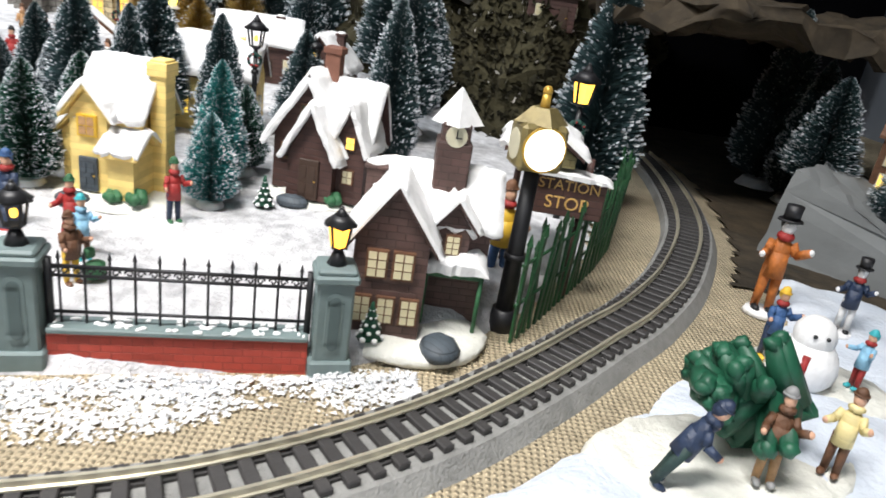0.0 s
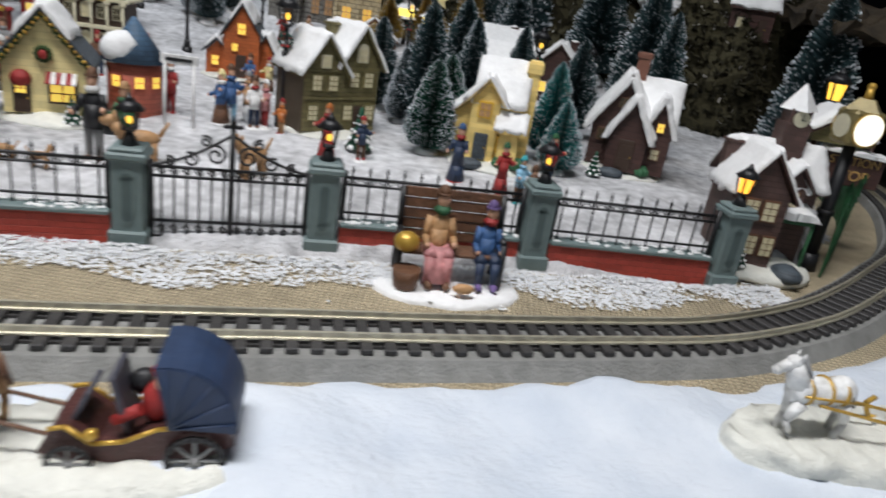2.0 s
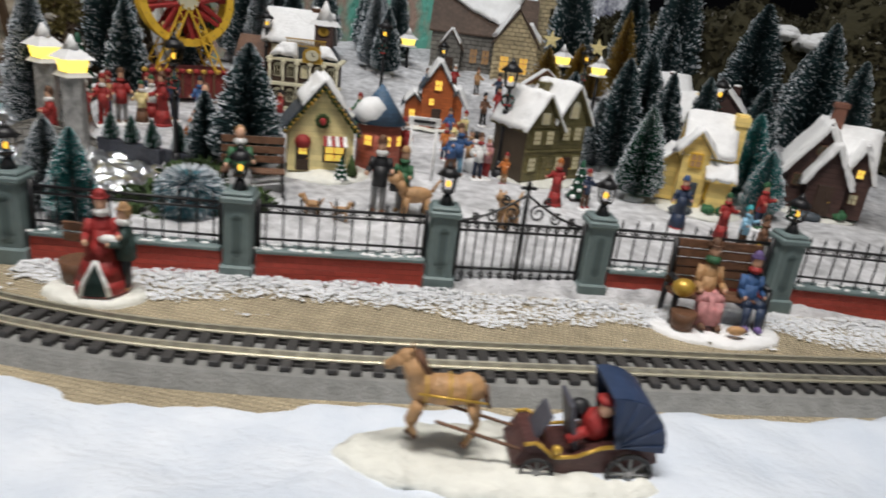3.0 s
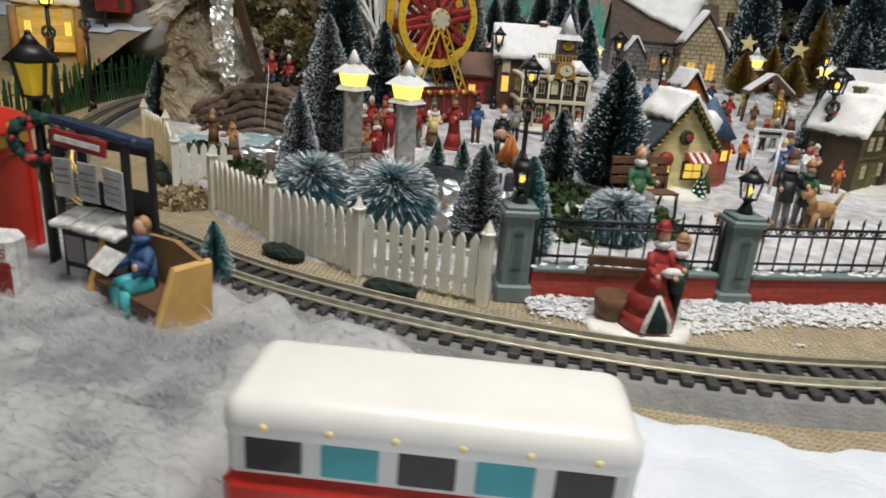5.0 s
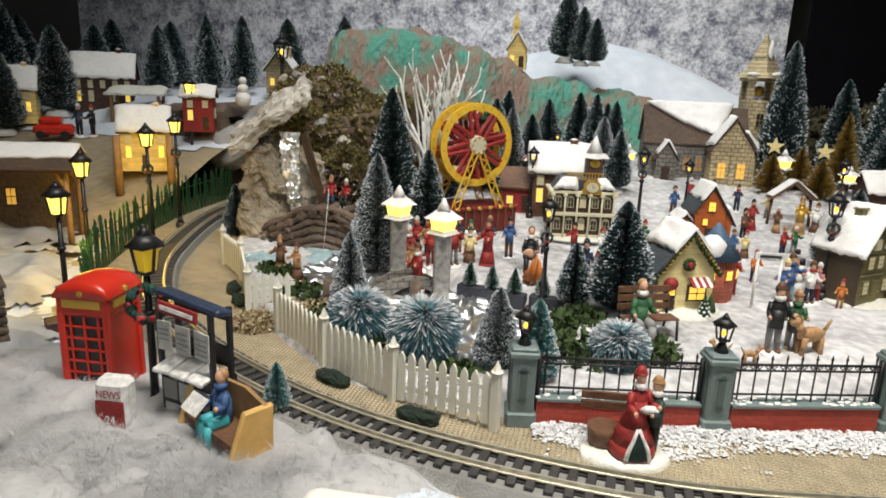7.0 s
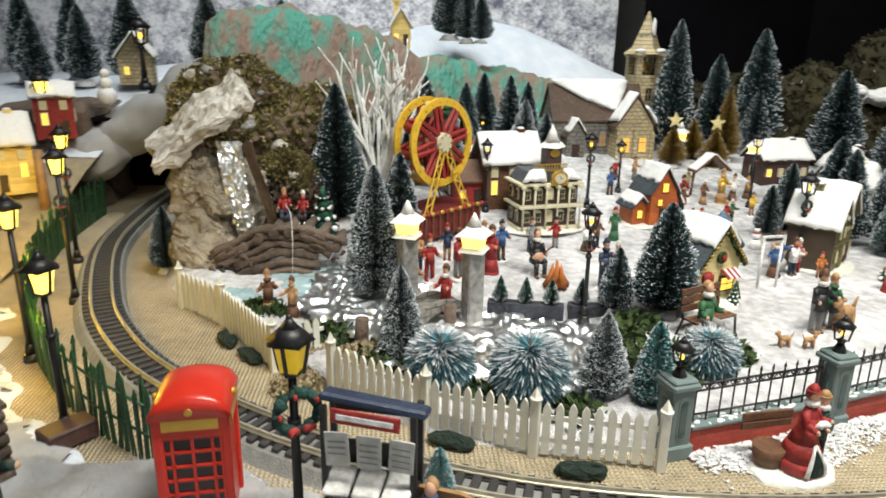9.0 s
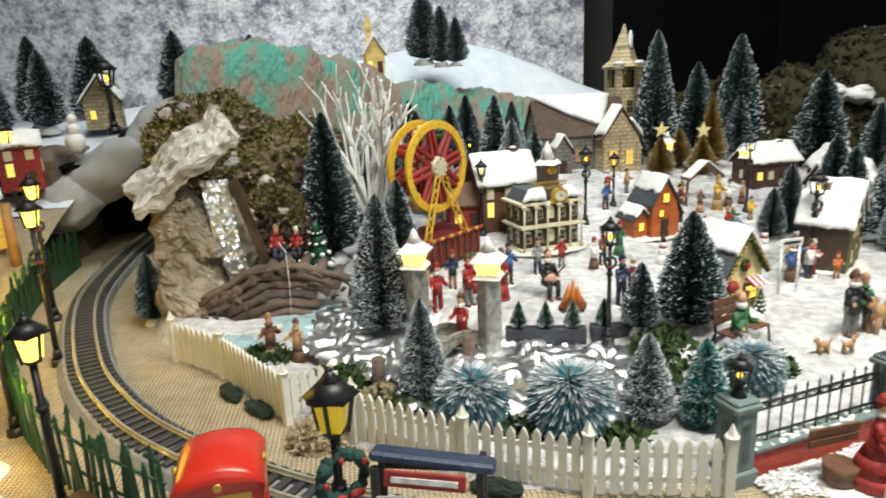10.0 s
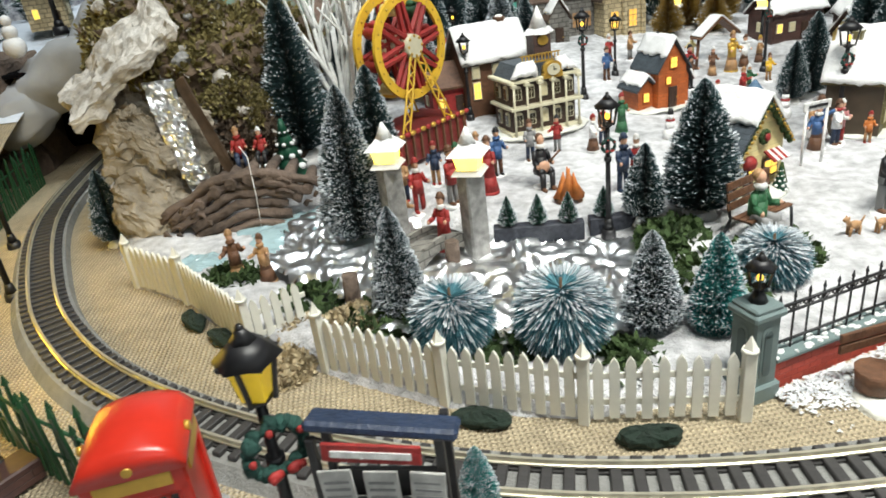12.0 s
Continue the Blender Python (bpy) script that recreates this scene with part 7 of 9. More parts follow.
for i, (c, r, m_) in enumerate((((-0.795, 0.455, 0.006), (0.030, 0.018, 0.010), WATERB), ((-0.735, 0.520, 0.004), (0.06, 0.05, 0.008), WATERB))):
    bm = B()
    boulder(bm, c, r, i + 2.0, None, 0, 24)
    solid("stream_water", bm, m_, "pale blue resin stream water", "water", kind="structure")


def greens(name, label, spots, material, size, seed, per):
    tufts(name, label, [((x, y, z), (r, r, r * 0.5)) for x, y, z, r in spots], material, size, seed, per)


greens("yard_moss", "green moss and straw scattered along the picket fence", [(-0.762, 0.425, 0.002, 0.020), (-0.700, 0.365, 0.002, 0.024), (-0.655, 0.325, 0.002, 0.024), (-0.585, 0.262, 0.002, 0.022), (-0.530, 0.240, 0.002, 0.020),
       (-0.44, 0.300, 0.008, 0.030), (-0.40, 0.315, 0.010, 0.026), (-0.450, 0.355, 0.014, 0.022), (-0.672, 0.318, 0.0, 0.014)], MOSSG, 0.006, 3, 260)
greens("straw", "loose straw and dry moss on the burlap", [(-0.715, 0.300, 0.0, 0.018), (-0.705, 0.335, 0.0, 0.02), (-0.668, 0.330, 0.004, 0.022)], STRAW, 0.0030, 4, 800)
for i, (x, y, rz) in enumerate(((-0.783, 0.378, -60), (-0.758, 0.347, -50), (-0.610, 0.222, -25), (-0.538, 0.188, -10))):
    bm = B()
    boulder(bm, (0, 0, 0.002), (0.016, 0.007, 0.0045), i * 1.9, None, 0, 16)
    roughen(bm, 0.0015, 400, i)
    solid("dark_moss_pad", bm, GREENDARK, "dark green moss pad lying on the burlap", "moss", (x, y, 0), rz, "moss pads")

# ---- bare white tree ----
wt = thing("bare_tree", "bare white glittered twig tree", "tree", (-0.664, 0.668, 0.030), 0)
wt.scale = (0.66, 0.66, 0.80)


def twig(bm, p, d, l, r, depth, rng):
    pts = [p.copy()]
    for k in range(6):
        d = (d + Vector((rng.gauss(0, 0.09), rng.gauss(0, 0.09), 0.03))).normalized()
        pts.append(pts[-1] + d * l / 6)
    sweep_tube(bm, pts, [r * (1 - 0.055 * k) for k in range(7)], 7)
    if depth == 0:
        return
    for k in range(2):
        q = pts[4 + 2 * k]
        nd = (d + Vector((rng.gauss(0, 0.36), rng.gauss(0, 0.25), 0.08))).normalized()
        twig(bm, q, nd, l * (0.42 + 0.25 * rng.random()), r * 0.64, depth - 1, rng)


rng = random.Random(4)
bm = B()
add_tube(bm, (0, 0, -0.02), (0, 0, 0.05), 0.009, 0.008, 8)
part("trunk", bm, WHITETWIG, wt)
for k in range(15):
    a = -0.75 + 1.5 * k / 14
    bm = B()
    twig(bm, Vector((0.004 * (k % 3 - 1), 0, 0.030)), Vector((a * 0.62, 0.25 * math.sin(k * 2.1), 1)).normalized(), 0.105 + 0.03 * rng.random(), 0.0046, 2, rng)
    part("limb", bm, WHITETWIG, wt)

# ---- village figurines ----
F = figurine
F("seated guitarist figurine in black with a guitar", on_snow(-0.508, 0.478), 10, 0.052, BLACKP, BLACKP, None, sit=True, scarf=WHITEP, arms=0.3,
  extra=lambda bm, u, t, b: (add_ball(bm, (-0.04 * u, -0.22 * u, t + 0.10 * u), (0.13 * u, 0.04 * u, 0.10 * u), 8, 2), add_tube(bm, (0.06 * u, -0.22 * u, t + 0.16 * u), (0.30 * u, -0.22 * u, t + 0.32 * u), 0.018 * u, 0.018 * u, 5, 3)))
F("red-coated lady figurine with long skirt", on_snow(-0.552, 0.480), -30, 0.050, REDM, REDM, BRNP, True)
F("gentleman figurine in blue coat and hat", on_snow(-0.536, 0.520), 10, 0.044, BLUEM, BRNP, BLACKP)
F("santa figurine in red and white suit", on_snow(-0.612, 0.480), 15, 0.048, REDM, REDM, REDM, scarf=WHITEP)
F("carol singer figurine in tan coat", on_snow(-0.628, 0.462), 35, 0.042, TANP, BRNP, REDM)
F("girl figurine in red dress by the bridge", (-0.602, 0.398, 0.014), -40, 0.046, REDM, REDM, BRNP, True, scarf=WHITEP)
F("boy figurine in navy jacket", on_snow(-0.592, 0.520), -10, 0.040, NAVY, TANP, REDM)
F("man figurine in grey jacket and navy trousers", on_snow(-0.500, 0.545), 5, 0.040, GREYP, NAVY, BRNP)
F("policeman figurine in dark blue by the street lamp", on_snow(-0.452, 0.440), 15, 0.048, NAVY, NAVY, NAVY)
F("lady figurine in a pale dress", on_snow(-0.575, 0.500), 20, 0.042, WHITEP, REDM, GREENM, True)
F("man figurine in red standing by the stall", on_snow(-0.640, 0.520), 10, 0.042, REDM, BLACKP, WHITEP)
F("santa figurine beside the round house", on_snow(-0.318, 0.470), 0, 0.044, REDM, REDM, REDM, scarf=WHITEP)
F("child figurine in blue building a snowman", on_snow(-0.270, 0.468), 30, 0.046, BLUEM, LBLUE, BRNP, arms=0.9)
F("child figurine in pink with white hat", on_snow(-0.245, 0.475), -30, 0.038, PINK, REDM, WHITEP, arms=0.7)
F("small child figurine in orange", on_snow(-0.228, 0.462), -20, 0.028, ORNG, TANP, REDM)
F("running child figurine in orange and crimson", on_snow(-0.184, 0.424), -20, 0.038, REDM, REDM, ORNG, arms=0.8, skirt=True)
F("child figurine in blue with red cap", on_snow(-0.160, 0.430), 30, 0.032, NAVY, BRNP, REDM, arms=0.8)
F("man figurine in dark suit carrying a bag", on_snow(-0.306, 0.342), 10, 0.055, BLACKP, GREYP, BRNP, scarf=WHITEP, bag=BLACKP)
F("boy figurine in green coat", on_snow(-0.291, 0.350), -10, 0.048, GREENM, GREYP, TANP)
F("lady figurine in long navy coat", on_snow(-0.090, 0.416), -10, 0.042, NAVY, NAVY, BLUEM, True, scarf=REDM)
F("girl figurine in red with green bonnet", on_snow(-0.058, 0.412), 10, 0.036, REDM, REDM, GREENM, True, arms=0.8)
F("boy figurine in light blue playing in the snow", on_snow(-0.046, 0.398), 40, 0.034, LBLUE, BRNP, TEALP, arms=0.9)
F("man figurine in tan trousers dragging a fir", on_snow(-0.040, 0.375, 0.001), 60, 0.036, BRNP, YEL, BRNP, arms=0.6,
  extra=lambda bm, u, t, b: [add_ball(bm, (0.30 * u, -0.12 * u, 0.10 * u + 0.05 * u * k), (0.20 * u, 0.14 * u, 0.08 * u), 8, 5) for k in range(3)], bag=GREENM)
F("man figurine in yellow shirt and blue jeans", (0.164, 0.462, 0.008), 20, 0.062, YEL, BLUEM, BRNP, scarf=REDM)
F("seated man figurine in green coat with dog", (-0.404, 0.332, 0.016), 25, 0.058, GREENM, GREYP, None, sit=True, scarf=WHITEP, arms=0.5, hair=TANP)
F("angel figurine in gold robe", on_snow(-0.205, 0.728), 10, 0.048, GOLDP, TANP, TANP, True)
F("kneeling figurine in brown robe", on_snow(-0.232, 0.722), -10, 0.034, BRNP, TANP, WHITEP, True)
F("shepherd figurine in pale robe", on_snow(-0.185, 0.735), -20, 0.040, WHITEP, BRNP, BRNP, True)
F("child figurine in yellow coat", on_snow(-0.180, 0.690), 0, 0.032, YEL, TANP, BRNP)
F("man figurine in blue by the chapel steps", on_snow(-0.355, 0.740), 5, 0.040, BLUEM, BRNP, BRNP)
F("lady figurine in crimson by the lamp", on_snow(-0.262, 0.720), 5, 0.040, REDM, REDM, BLACKP, True)
F("man figurine in brown coat in the square", on_snow(-0.275, 0.690), 25, 0.038, BRNP, BLACKP, BLACKP)
F("lady figurine in green cloak in the square", on_snow(-0.395, 0.590), -15, 0.040, GREENM, GREENM, REDM, True)
F("fisherman figurine in red jacket sitting on the logs", (-0.762, 0.566, 0.052), 10, 0.042, REDM, NAVY, TANP, sit=True, base=False)
bm = B()
add_sweep(bm, [(-0.758, 0.548, 0.076), (-0.750, 0.530, 0.070), (-0.748, 0.518, 0.040), (-0.749, 0.512, 0.008)], 0.0004, 5)
solid("fishing_line", bm, WHITEP, "thin pale fishing line hanging over the stream", "fishing line")
F("boy figurine in red and white sitting on the logs", (-0.742, 0.564, 0.053), -5, 0.038, REDM, BLACKP, WHITEP, sit=True, base=False)
F("bear figurine in brown by the stream", (-0.757, 0.425, 0.003), 10, 0.044, BRNP, TANP, TANP, True, base=False, arms=0.9)
F("fox figurine in rust brown by the stream", (-0.735, 0.418, 0.003), -20, 0.040, TANP, BRNP, BRNP, True, base=False, arms=0.8)
CROWD = [(-0.275, 0.462, BLUEM, CREAM, 0.042), (-0.252, 0.470, WHITEP, BRNP, 0.040), (-0.262, 0.485, TANP, GREYP, 0.040), (-0.437, 0.451, REDM, WHITEP, 0.042), (-0.022, 0.452, REDM, GREENM, 0.038), (-0.342, 0.470, REDM, CREAM, 0.044),
         (-0.640, 0.492, REDM, WHITEP, 0.050), (-0.622, 0.502, TANP, REDM, 0.044), (-0.585, 0.468, REDM, BRNP, 0.050), (-0.570, 0.476, CREAM, GREENM, 0.040), (-0.556, 0.508, NAVY, TANP, 0.046),
         (-0.470, 0.560, REDM, BLACKP, 0.036), (-0.440, 0.545, WHITEP, REDM, 0.036), (-0.425, 0.560, BRNP, REDM, 0.040), (-0.300, 0.600, BLUEM, BRNP, 0.036), (-0.285, 0.610, CREAM, REDM, 0.034),
         (-0.240, 0.640, REDM, TANP, 0.036), (-0.225, 0.655, GREENM, WHITEP, 0.034), (-0.150, 0.660, TANP, BRNP, 0.034), (-0.130, 0.690, BRNP, BLACKP, 0.036), (-0.300, 0.805, TANP, BRNP, 0.036),
         (-0.330, 0.800, REDM, WHITEP, 0.036), (-0.270, 0.790, NAVY, BLACKP, 0.036), (-0.235, 0.770, CREAM, BRNP, 0.034), (-0.160, 0.745, TANP, GOLDP, 0.034), (-0.290, 0.520, ORNG, REDM, 0.034)]
for i, (x, y, coat, hat, h) in enumerate(CROWD):
    F("small painted villager figurine standing on the snow", on_snow(x, y), (i * 67) % 90 - 45, h, coat, [BRNP, NAVY, GREYP][i % 3], hat, skirt=i % 3 == 0, scarf=[WHITEP, REDM, None][i % 3], arms=0.3 + 0.1 * (i % 6))

for i, (x, y, s) in enumerate(((-0.258, 0.486, 1.0), (-0.245, 0.555, 0.8), (-0.365, 0.545, 0.8))):
    bm = B()
    for z, r, k in ((0.007, 0.009, 0), (0.019, 0.0065, 0), (0.028, 0.0045, 0)):
        add_ball(bm, (0, 0, z * s), r * s, 10, k)
    add_tube(bm, (0, 0, 0.031 * s), (0, 0, 0.037 * s), 0.0035 * s, 0.003 * s, 10, 1)
    add_ball(bm, (0, 0, 0.024 * s), (0.0056 * s, 0.0056 * s, 0.0018 * s), 10, 2)
    solid("snowman", bm, [SNOWP, BLACKP, REDM], "small white resin snowman with red scarf", "figurine", on_snow(x, y), 0, "painted figurines")


def dog(at, rz, h, coat, label):
    bm = B()
    add_ball(bm, (0, 0, 0.55 * h), (0.42 * h, 0.18 * h, 0.20 * h), 10)
    for x in (-0.28, 0.28):
        for y in (-0.09, 0.09):
            add_tube(bm, (x * h, y * h, 0), (x * h * 0.9, y * h, 0.5 * h), 0.06 * h, 0.08 * h, 7)
    add_tube(bm, (-0.30 * h, 0, 0.62 * h), (-0.46 * h, 0, 0.88 * h), 0.13 * h, 0.11 * h, 8)
    add_ball(bm, (-0.52 * h, 0, 0.92 * h), (0.20 * h, 0.12 * h, 0.12 * h), 8)
    for y in (-0.08, 0.08):
        add_ball(bm, (-0.44 * h, y * h, 1.0 * h), (0.05 * h, 0.03 * h, 0.10 * h), 6)
    add_tube(bm, (0.38 * h, 0, 0.62 * h), (0.56 * h, 0, 0.92 * h), 0.05 * h, 0.03 * h, 6)
    roughen(bm, 0.02 * h, 5 / h)
    solid("dog_figurine", bm, coat, label, "figurine", at, rz, "animal figurines")


dog(on_snow(-0.280, 0.345), 30, 0.030, TANP, "tan dog figurine standing on the snow")
dog(on_snow(-0.345, 0.318), 10, 0.014, TANP, "small tan cat figurine behind the railing")
dog(on_snow(-0.325, 0.318), 190, 0.013, TANP, "small tan puppy figurine behind the railing")
dog(on_snow(-0.215, 0.360), 60, 0.026, TANP, "fawn deer figurine behind the gate")


def bench(at, rz, w, h, wood, label):
    t = thing("park_bench", label, "bench", at, rz, "park benches")
    for k in range(3):
        bm = B()
        add_box(bm, (0, -0.008 + k * 0.005, h * 0.45), (w, 0.0042, 0.0014), bevel=0.0003)
        part("seat_slat", bm, wood, t)
        bm = B()
        add_box(bm, (0, 0.008 + k * 0.0006, h * (0.60 + 0.17 * k)), (w, 0.0014, h * 0.13), (-8, 0, 0), 0.0003)
        part("back_slat", bm, wood, t)
    for k in (-1, 1):
        bm = B()
        add_sweep(bm, [(k * w * 0.46, -0.012, 0), (k * w * 0.46, -0.010, h * 0.43), (k * w * 0.46, 0.007, h * 0.43), (k * w * 0.46, 0.011, h)], 0.0011, 6)
        add_sweep(bm, [(k * w * 0.46, 0.012, 0), (k * w * 0.46, 0.006, h * 0.43)], 0.0011, 6)
        part("side_frame", bm, IRON, t)
    return t


bench((-0.398, 0.340, 0.016), 25, 0.044, 0.040, BRNP, "brown slatted park bench in the snow")

sg = thing("notice_stand", "white two-legged notice stand", "sign", on_snow(-0.296, 0.436), 10)
for x in (-0.010, 0.010):
    bm = B()
    add_tube(bm, (x, 0, -0.002), (x, 0, 0.046), 0.0012, 0.0012, 6)
    part("leg", bm, WHITEP, sg)
bm = B()
add_box(bm, (0, 0, 0.048), (0.026, 0.0016, 0.007), bevel=0.0004)
sb = part("board", bm, WHITEP, sg)
bm = B()
add_box(bm, (0, -0.0011, 0.048), (0.018, 0.0006, 0.0022))
part("unreadable_writing", bm, BLACKP, sb)
nat = thing("nativity_stable", "open wooden stable with snowy roof", "stable", on_snow(-0.212, 0.755), 10)
for k in (-1, 1):
    bm = B()
    add_tube(bm, (k * 0.026, 0, 0), (k * 0.024, 0, 0.034), 0.002, 0.002, 6)
    part("post", bm, BRNP, nat)
    bm = B()
    add_box(bm, (k * 0.014, 0, 0.046), (0.036, 0.020, 0.002), (0, k * 38, 0))
    rr = part("roof_board", bm, BRNP, nat)
    bm = B()
    add_box(bm, (k * 0.0145, 0, 0.0485), (0.034, 0.019, 0.002), (0, k * 38, 0), 0.0006)
    part("roof_snow", bm, SNOWP, rr)

# ---- small snowy fir by the town house, and firs with white flecks ----
def snowy_fir(at, h):
    t = thing("snowy_fir", "small green resin fir with white snow clumps", "tree", at, 0, "resin firs")
    for k in range(5):
        u = k / 5
        bm = B()
        r = h * 0.26 * (1 - u) + h * 0.03
        add_tube(bm, (0, 0, h * (0.10 + 0.80 * u)), (0, 0, h * (0.36 + 0.72 * u)), r, r * 0.25, 10)
        roughen(bm, r * 0.25, 1.4 / r, k)
        part("tier", bm, FIRGREEN, t)
        bm = B()
        for q in range(6):
            a = q * 1.047 + k * 0.5
            add_ball(bm, (r * 0.86 * math.cos(a), r * 0.86 * math.sin(a), h * (0.13 + 0.80 * u)), (r * 0.26, r * 0.26, r * 0.20), 6)
        part("snow_clump", bm, SNOWP, t, "white snow clumps")
    bm = B()
    add_tube(bm, (0, 0, -0.003), (0, 0, h * 0.2), h * 0.05, h * 0.04, 7)
    part("trunk", bm, BRNP, t)


snowy_fir(on_snow(-0.165, 0.448), 0.036)
snowy_fir(on_snow(-0.725, 0.600), 0.070)
snowy_fir(on_snow(-0.350, 0.393), 0.022)
snowy_fir((0.098, 0.372, 0.006), 0.022)
snowy_fir(on_snow(0.018, 0.495), 0.022)

# ---- flakes of loose snow on the burlap in front of the railing ----
rng = random.Random(9)
vs, fs = [], []
for _ in range(120000):
    a = Vector((0.12, 0.362)).lerp(Vector((-0.47, 0.208)), rng.random())
    off = 0.006 + 0.050 * rng.random() ** 1.4
    cover = 0.98 - off / 0.040 + 0.85 * noise.noise(Vector((a.x * 22, off * 40, 0))) + 0.35 * noise.noise(Vector((a.x * 70, off * 90, 3)))
    if min(cover, 0.8) * 0.42 < rng.random():
        continue
    p = a + Vector((0.242, -0.970)) * off
    s = 0.0003 + 0.0009 * rng.random() ** 2
    z = 0.0050 * rng.random() * max(0, 1 - off / 0.044) * max(0.2, min(1, cover))
    k = len(vs)
    t = rng.random() * 6.28
    for q in range(3):
        vs.append((p.x + s * 1.6 * math.cos(t + q * 2.09) * (0.6 + 0.8 * rng.random()), p.y + s * 1.6 * math.sin(t + q * 2.09), z - s * 0.3))
    vs.append((p.x, p.y, z + s * 0.5))
    fs += [(k, k + 1, k + 3), (k + 1, k + 2, k + 3), (k + 2, k, k + 3)]
me = bpy.data.meshes.new("flakes")
me.from_pydata(vs, [], fs)
me.materials.append(FLAKE)
tagged(new("snow_flakes", me), "loose white snow flakes scattered on the burlap", "snow", kind="stuff")


# ---- foreground: two-horse vehicles on resin bases ----
def horse(parent, at, rz, h, coat, mane, harness, name="horse"):
    bm = B()
    add_ball(bm, (0, 0, 0.60 * h), (0.36 * h, 0.15 * h, 0.17 * h), 14)
    add_ball(bm, (-0.24 * h, 0, 0.62 * h), (0.17 * h, 0.15 * h, 0.18 * h), 12)
    add_ball(bm, (0.22 * h, 0, 0.63 * h), (0.17 * h, 0.15 * h, 0.18 * h), 12)
    add_tube(bm, (-0.28 * h, 0, 0.66 * h), (-0.42 * h, 0, 0.94 * h), 0.13 * h, 0.085 * h, 10)
    add_ball(bm, (-0.43 * h, 0, 0.95 * h), (0.10 * h, 0.075 * h, 0.09 * h), 10)
    add_tube(bm, (-0.44 * h, 0, 0.95 * h), (-0.60 * h, 0, 0.85 * h), 0.072 * h, 0.050 * h, 9)
    add_ball(bm, (-0.60 * h, 0, 0.85 * h), 0.055 * h, 8)
    for y in (-0.045, 0.045):
        add_tube(bm, (-0.39 * h, y * h, 1.0 * h), (-0.38 * h, y * h, 1.09 * h), 0.025 * h, 0.005 * h, 6)
    legs = (((-0.26, -0.09, 0.50), (-0.36, -0.09, 0.28), (-0.28, -0.09, 0.10)), ((-0.24, 0.09, 0.50), (-0.25, 0.09, 0.26), (-0.33, 0.09, 0.02)),
            ((0.25, -0.09, 0.52), (0.32, -0.09, 0.27), (0.24, -0.09, 0.02)), ((0.27, 0.09, 0.52), (0.36, 0.09, 0.28), (0.34, 0.09, 0.02)))
    for a, b, c in legs:
        a, b, c = (Vector(p) * h for p in (a, b, c))
        add_tube(bm, a, b, 0.075 * h, 0.045 * h, 8)
        add_tube(bm, b, c, 0.042 * h, 0.032 * h, 8)
        add_tube(bm, c, c + Vector((-0.02 * h, 0, -0.03 * h)), 0.036 * h, 0.046 * h, 8, 1)
    add_tube(bm, (-0.33 * h, 0, 1.02 * h), (-0.20 * h, 0, 0.74 * h), 0.045 * h, 0.055 * h, 7, 1)
    add_tube(bm, (0.36 * h, 0, 0.66 * h), (0.46 * h, 0, 0.40 * h), 0.05 * h, 0.02 * h, 7, 1)
    for x in (-0.22, 0.02, 0.20):
        add_tube(bm, (x * h - 0.012 * h, 0, 0.62 * h), (x * h + 0.012 * h, 0, 0.62 * h), 0.172 * h, 0.172 * h, 16, 2)
    add_tube(bm, (-0.30 * h, -0.15 * h, 0.62 * h), (0.40 * h, -0.16 * h, 0.56 * h), 0.015 * h, 0.015 * h, 5, 2)
    roughen(bm, 0.012 * h, 4 / h)
    for f in bm.faces:
        f.smooth = True
    bmesh.ops.transform(bm, matrix=pose(*at, 0, 0, rz), verts=bm.verts)
    return part(name, bm, [coat, mane, harness], parent)


def oval_base(parent, at, rx, ry, h, material, seed):
    bm = B()
    bmesh.ops.create_cone(bm, cap_ends=True, segments=40, radius1=1, radius2=0.93, depth=1)
    bmesh.ops.subdivide_edges(bm, edges=bm.edges, cuts=2, use_grid_fill=True)
    for w in bm.verts:
        w.co = Vector((w.co.x * rx + at[0], w.co.y * ry + at[1], (w.co.z + 0.5) * h - 0.004))
    bmesh.ops.triangulate(bm, faces=[f for f in bm.faces if len(f.verts) > 4])
    bmesh.ops.subdivide_edges(bm, edges=[e for e in bm.edges if e.calc_length() > 0.012], cuts=2)
    roughen(bm, h * 0.22, 120, seed)
    for f in bm.faces:
        f.smooth = True
    return part("base", bm, material, parent, "lumpy white snow base")


def spoked_wheel(parent, at, r, rz=0):
    bm = B()
    for i in range(18):
        a0, a1 = i * math.pi / 9, (i + 1) * math.pi / 9
        add_tube(bm, (r * math.cos(a0), 0, r * math.sin(a0)), (r * math.cos(a1), 0, r * math.sin(a1)), r * 0.13, r * 0.13, 6)
    for i in range(8):
        a = i * math.pi / 4
        add_tube(bm, (0, 0, 0), (r * math.cos(a), 0, r * math.sin(a)), r * 0.09, r * 0.07, 5, 1)
    add_ball(bm, (0, 0, 0), (r * 0.2, r * 0.25, r * 0.2), 8, 1)
    bmesh.ops.transform(bm, matrix=pose(*at, 0, 0, rz), verts=bm.verts)
    part("wheel", bm, [BLACKP, GREYP], parent, "black spoked wheel")


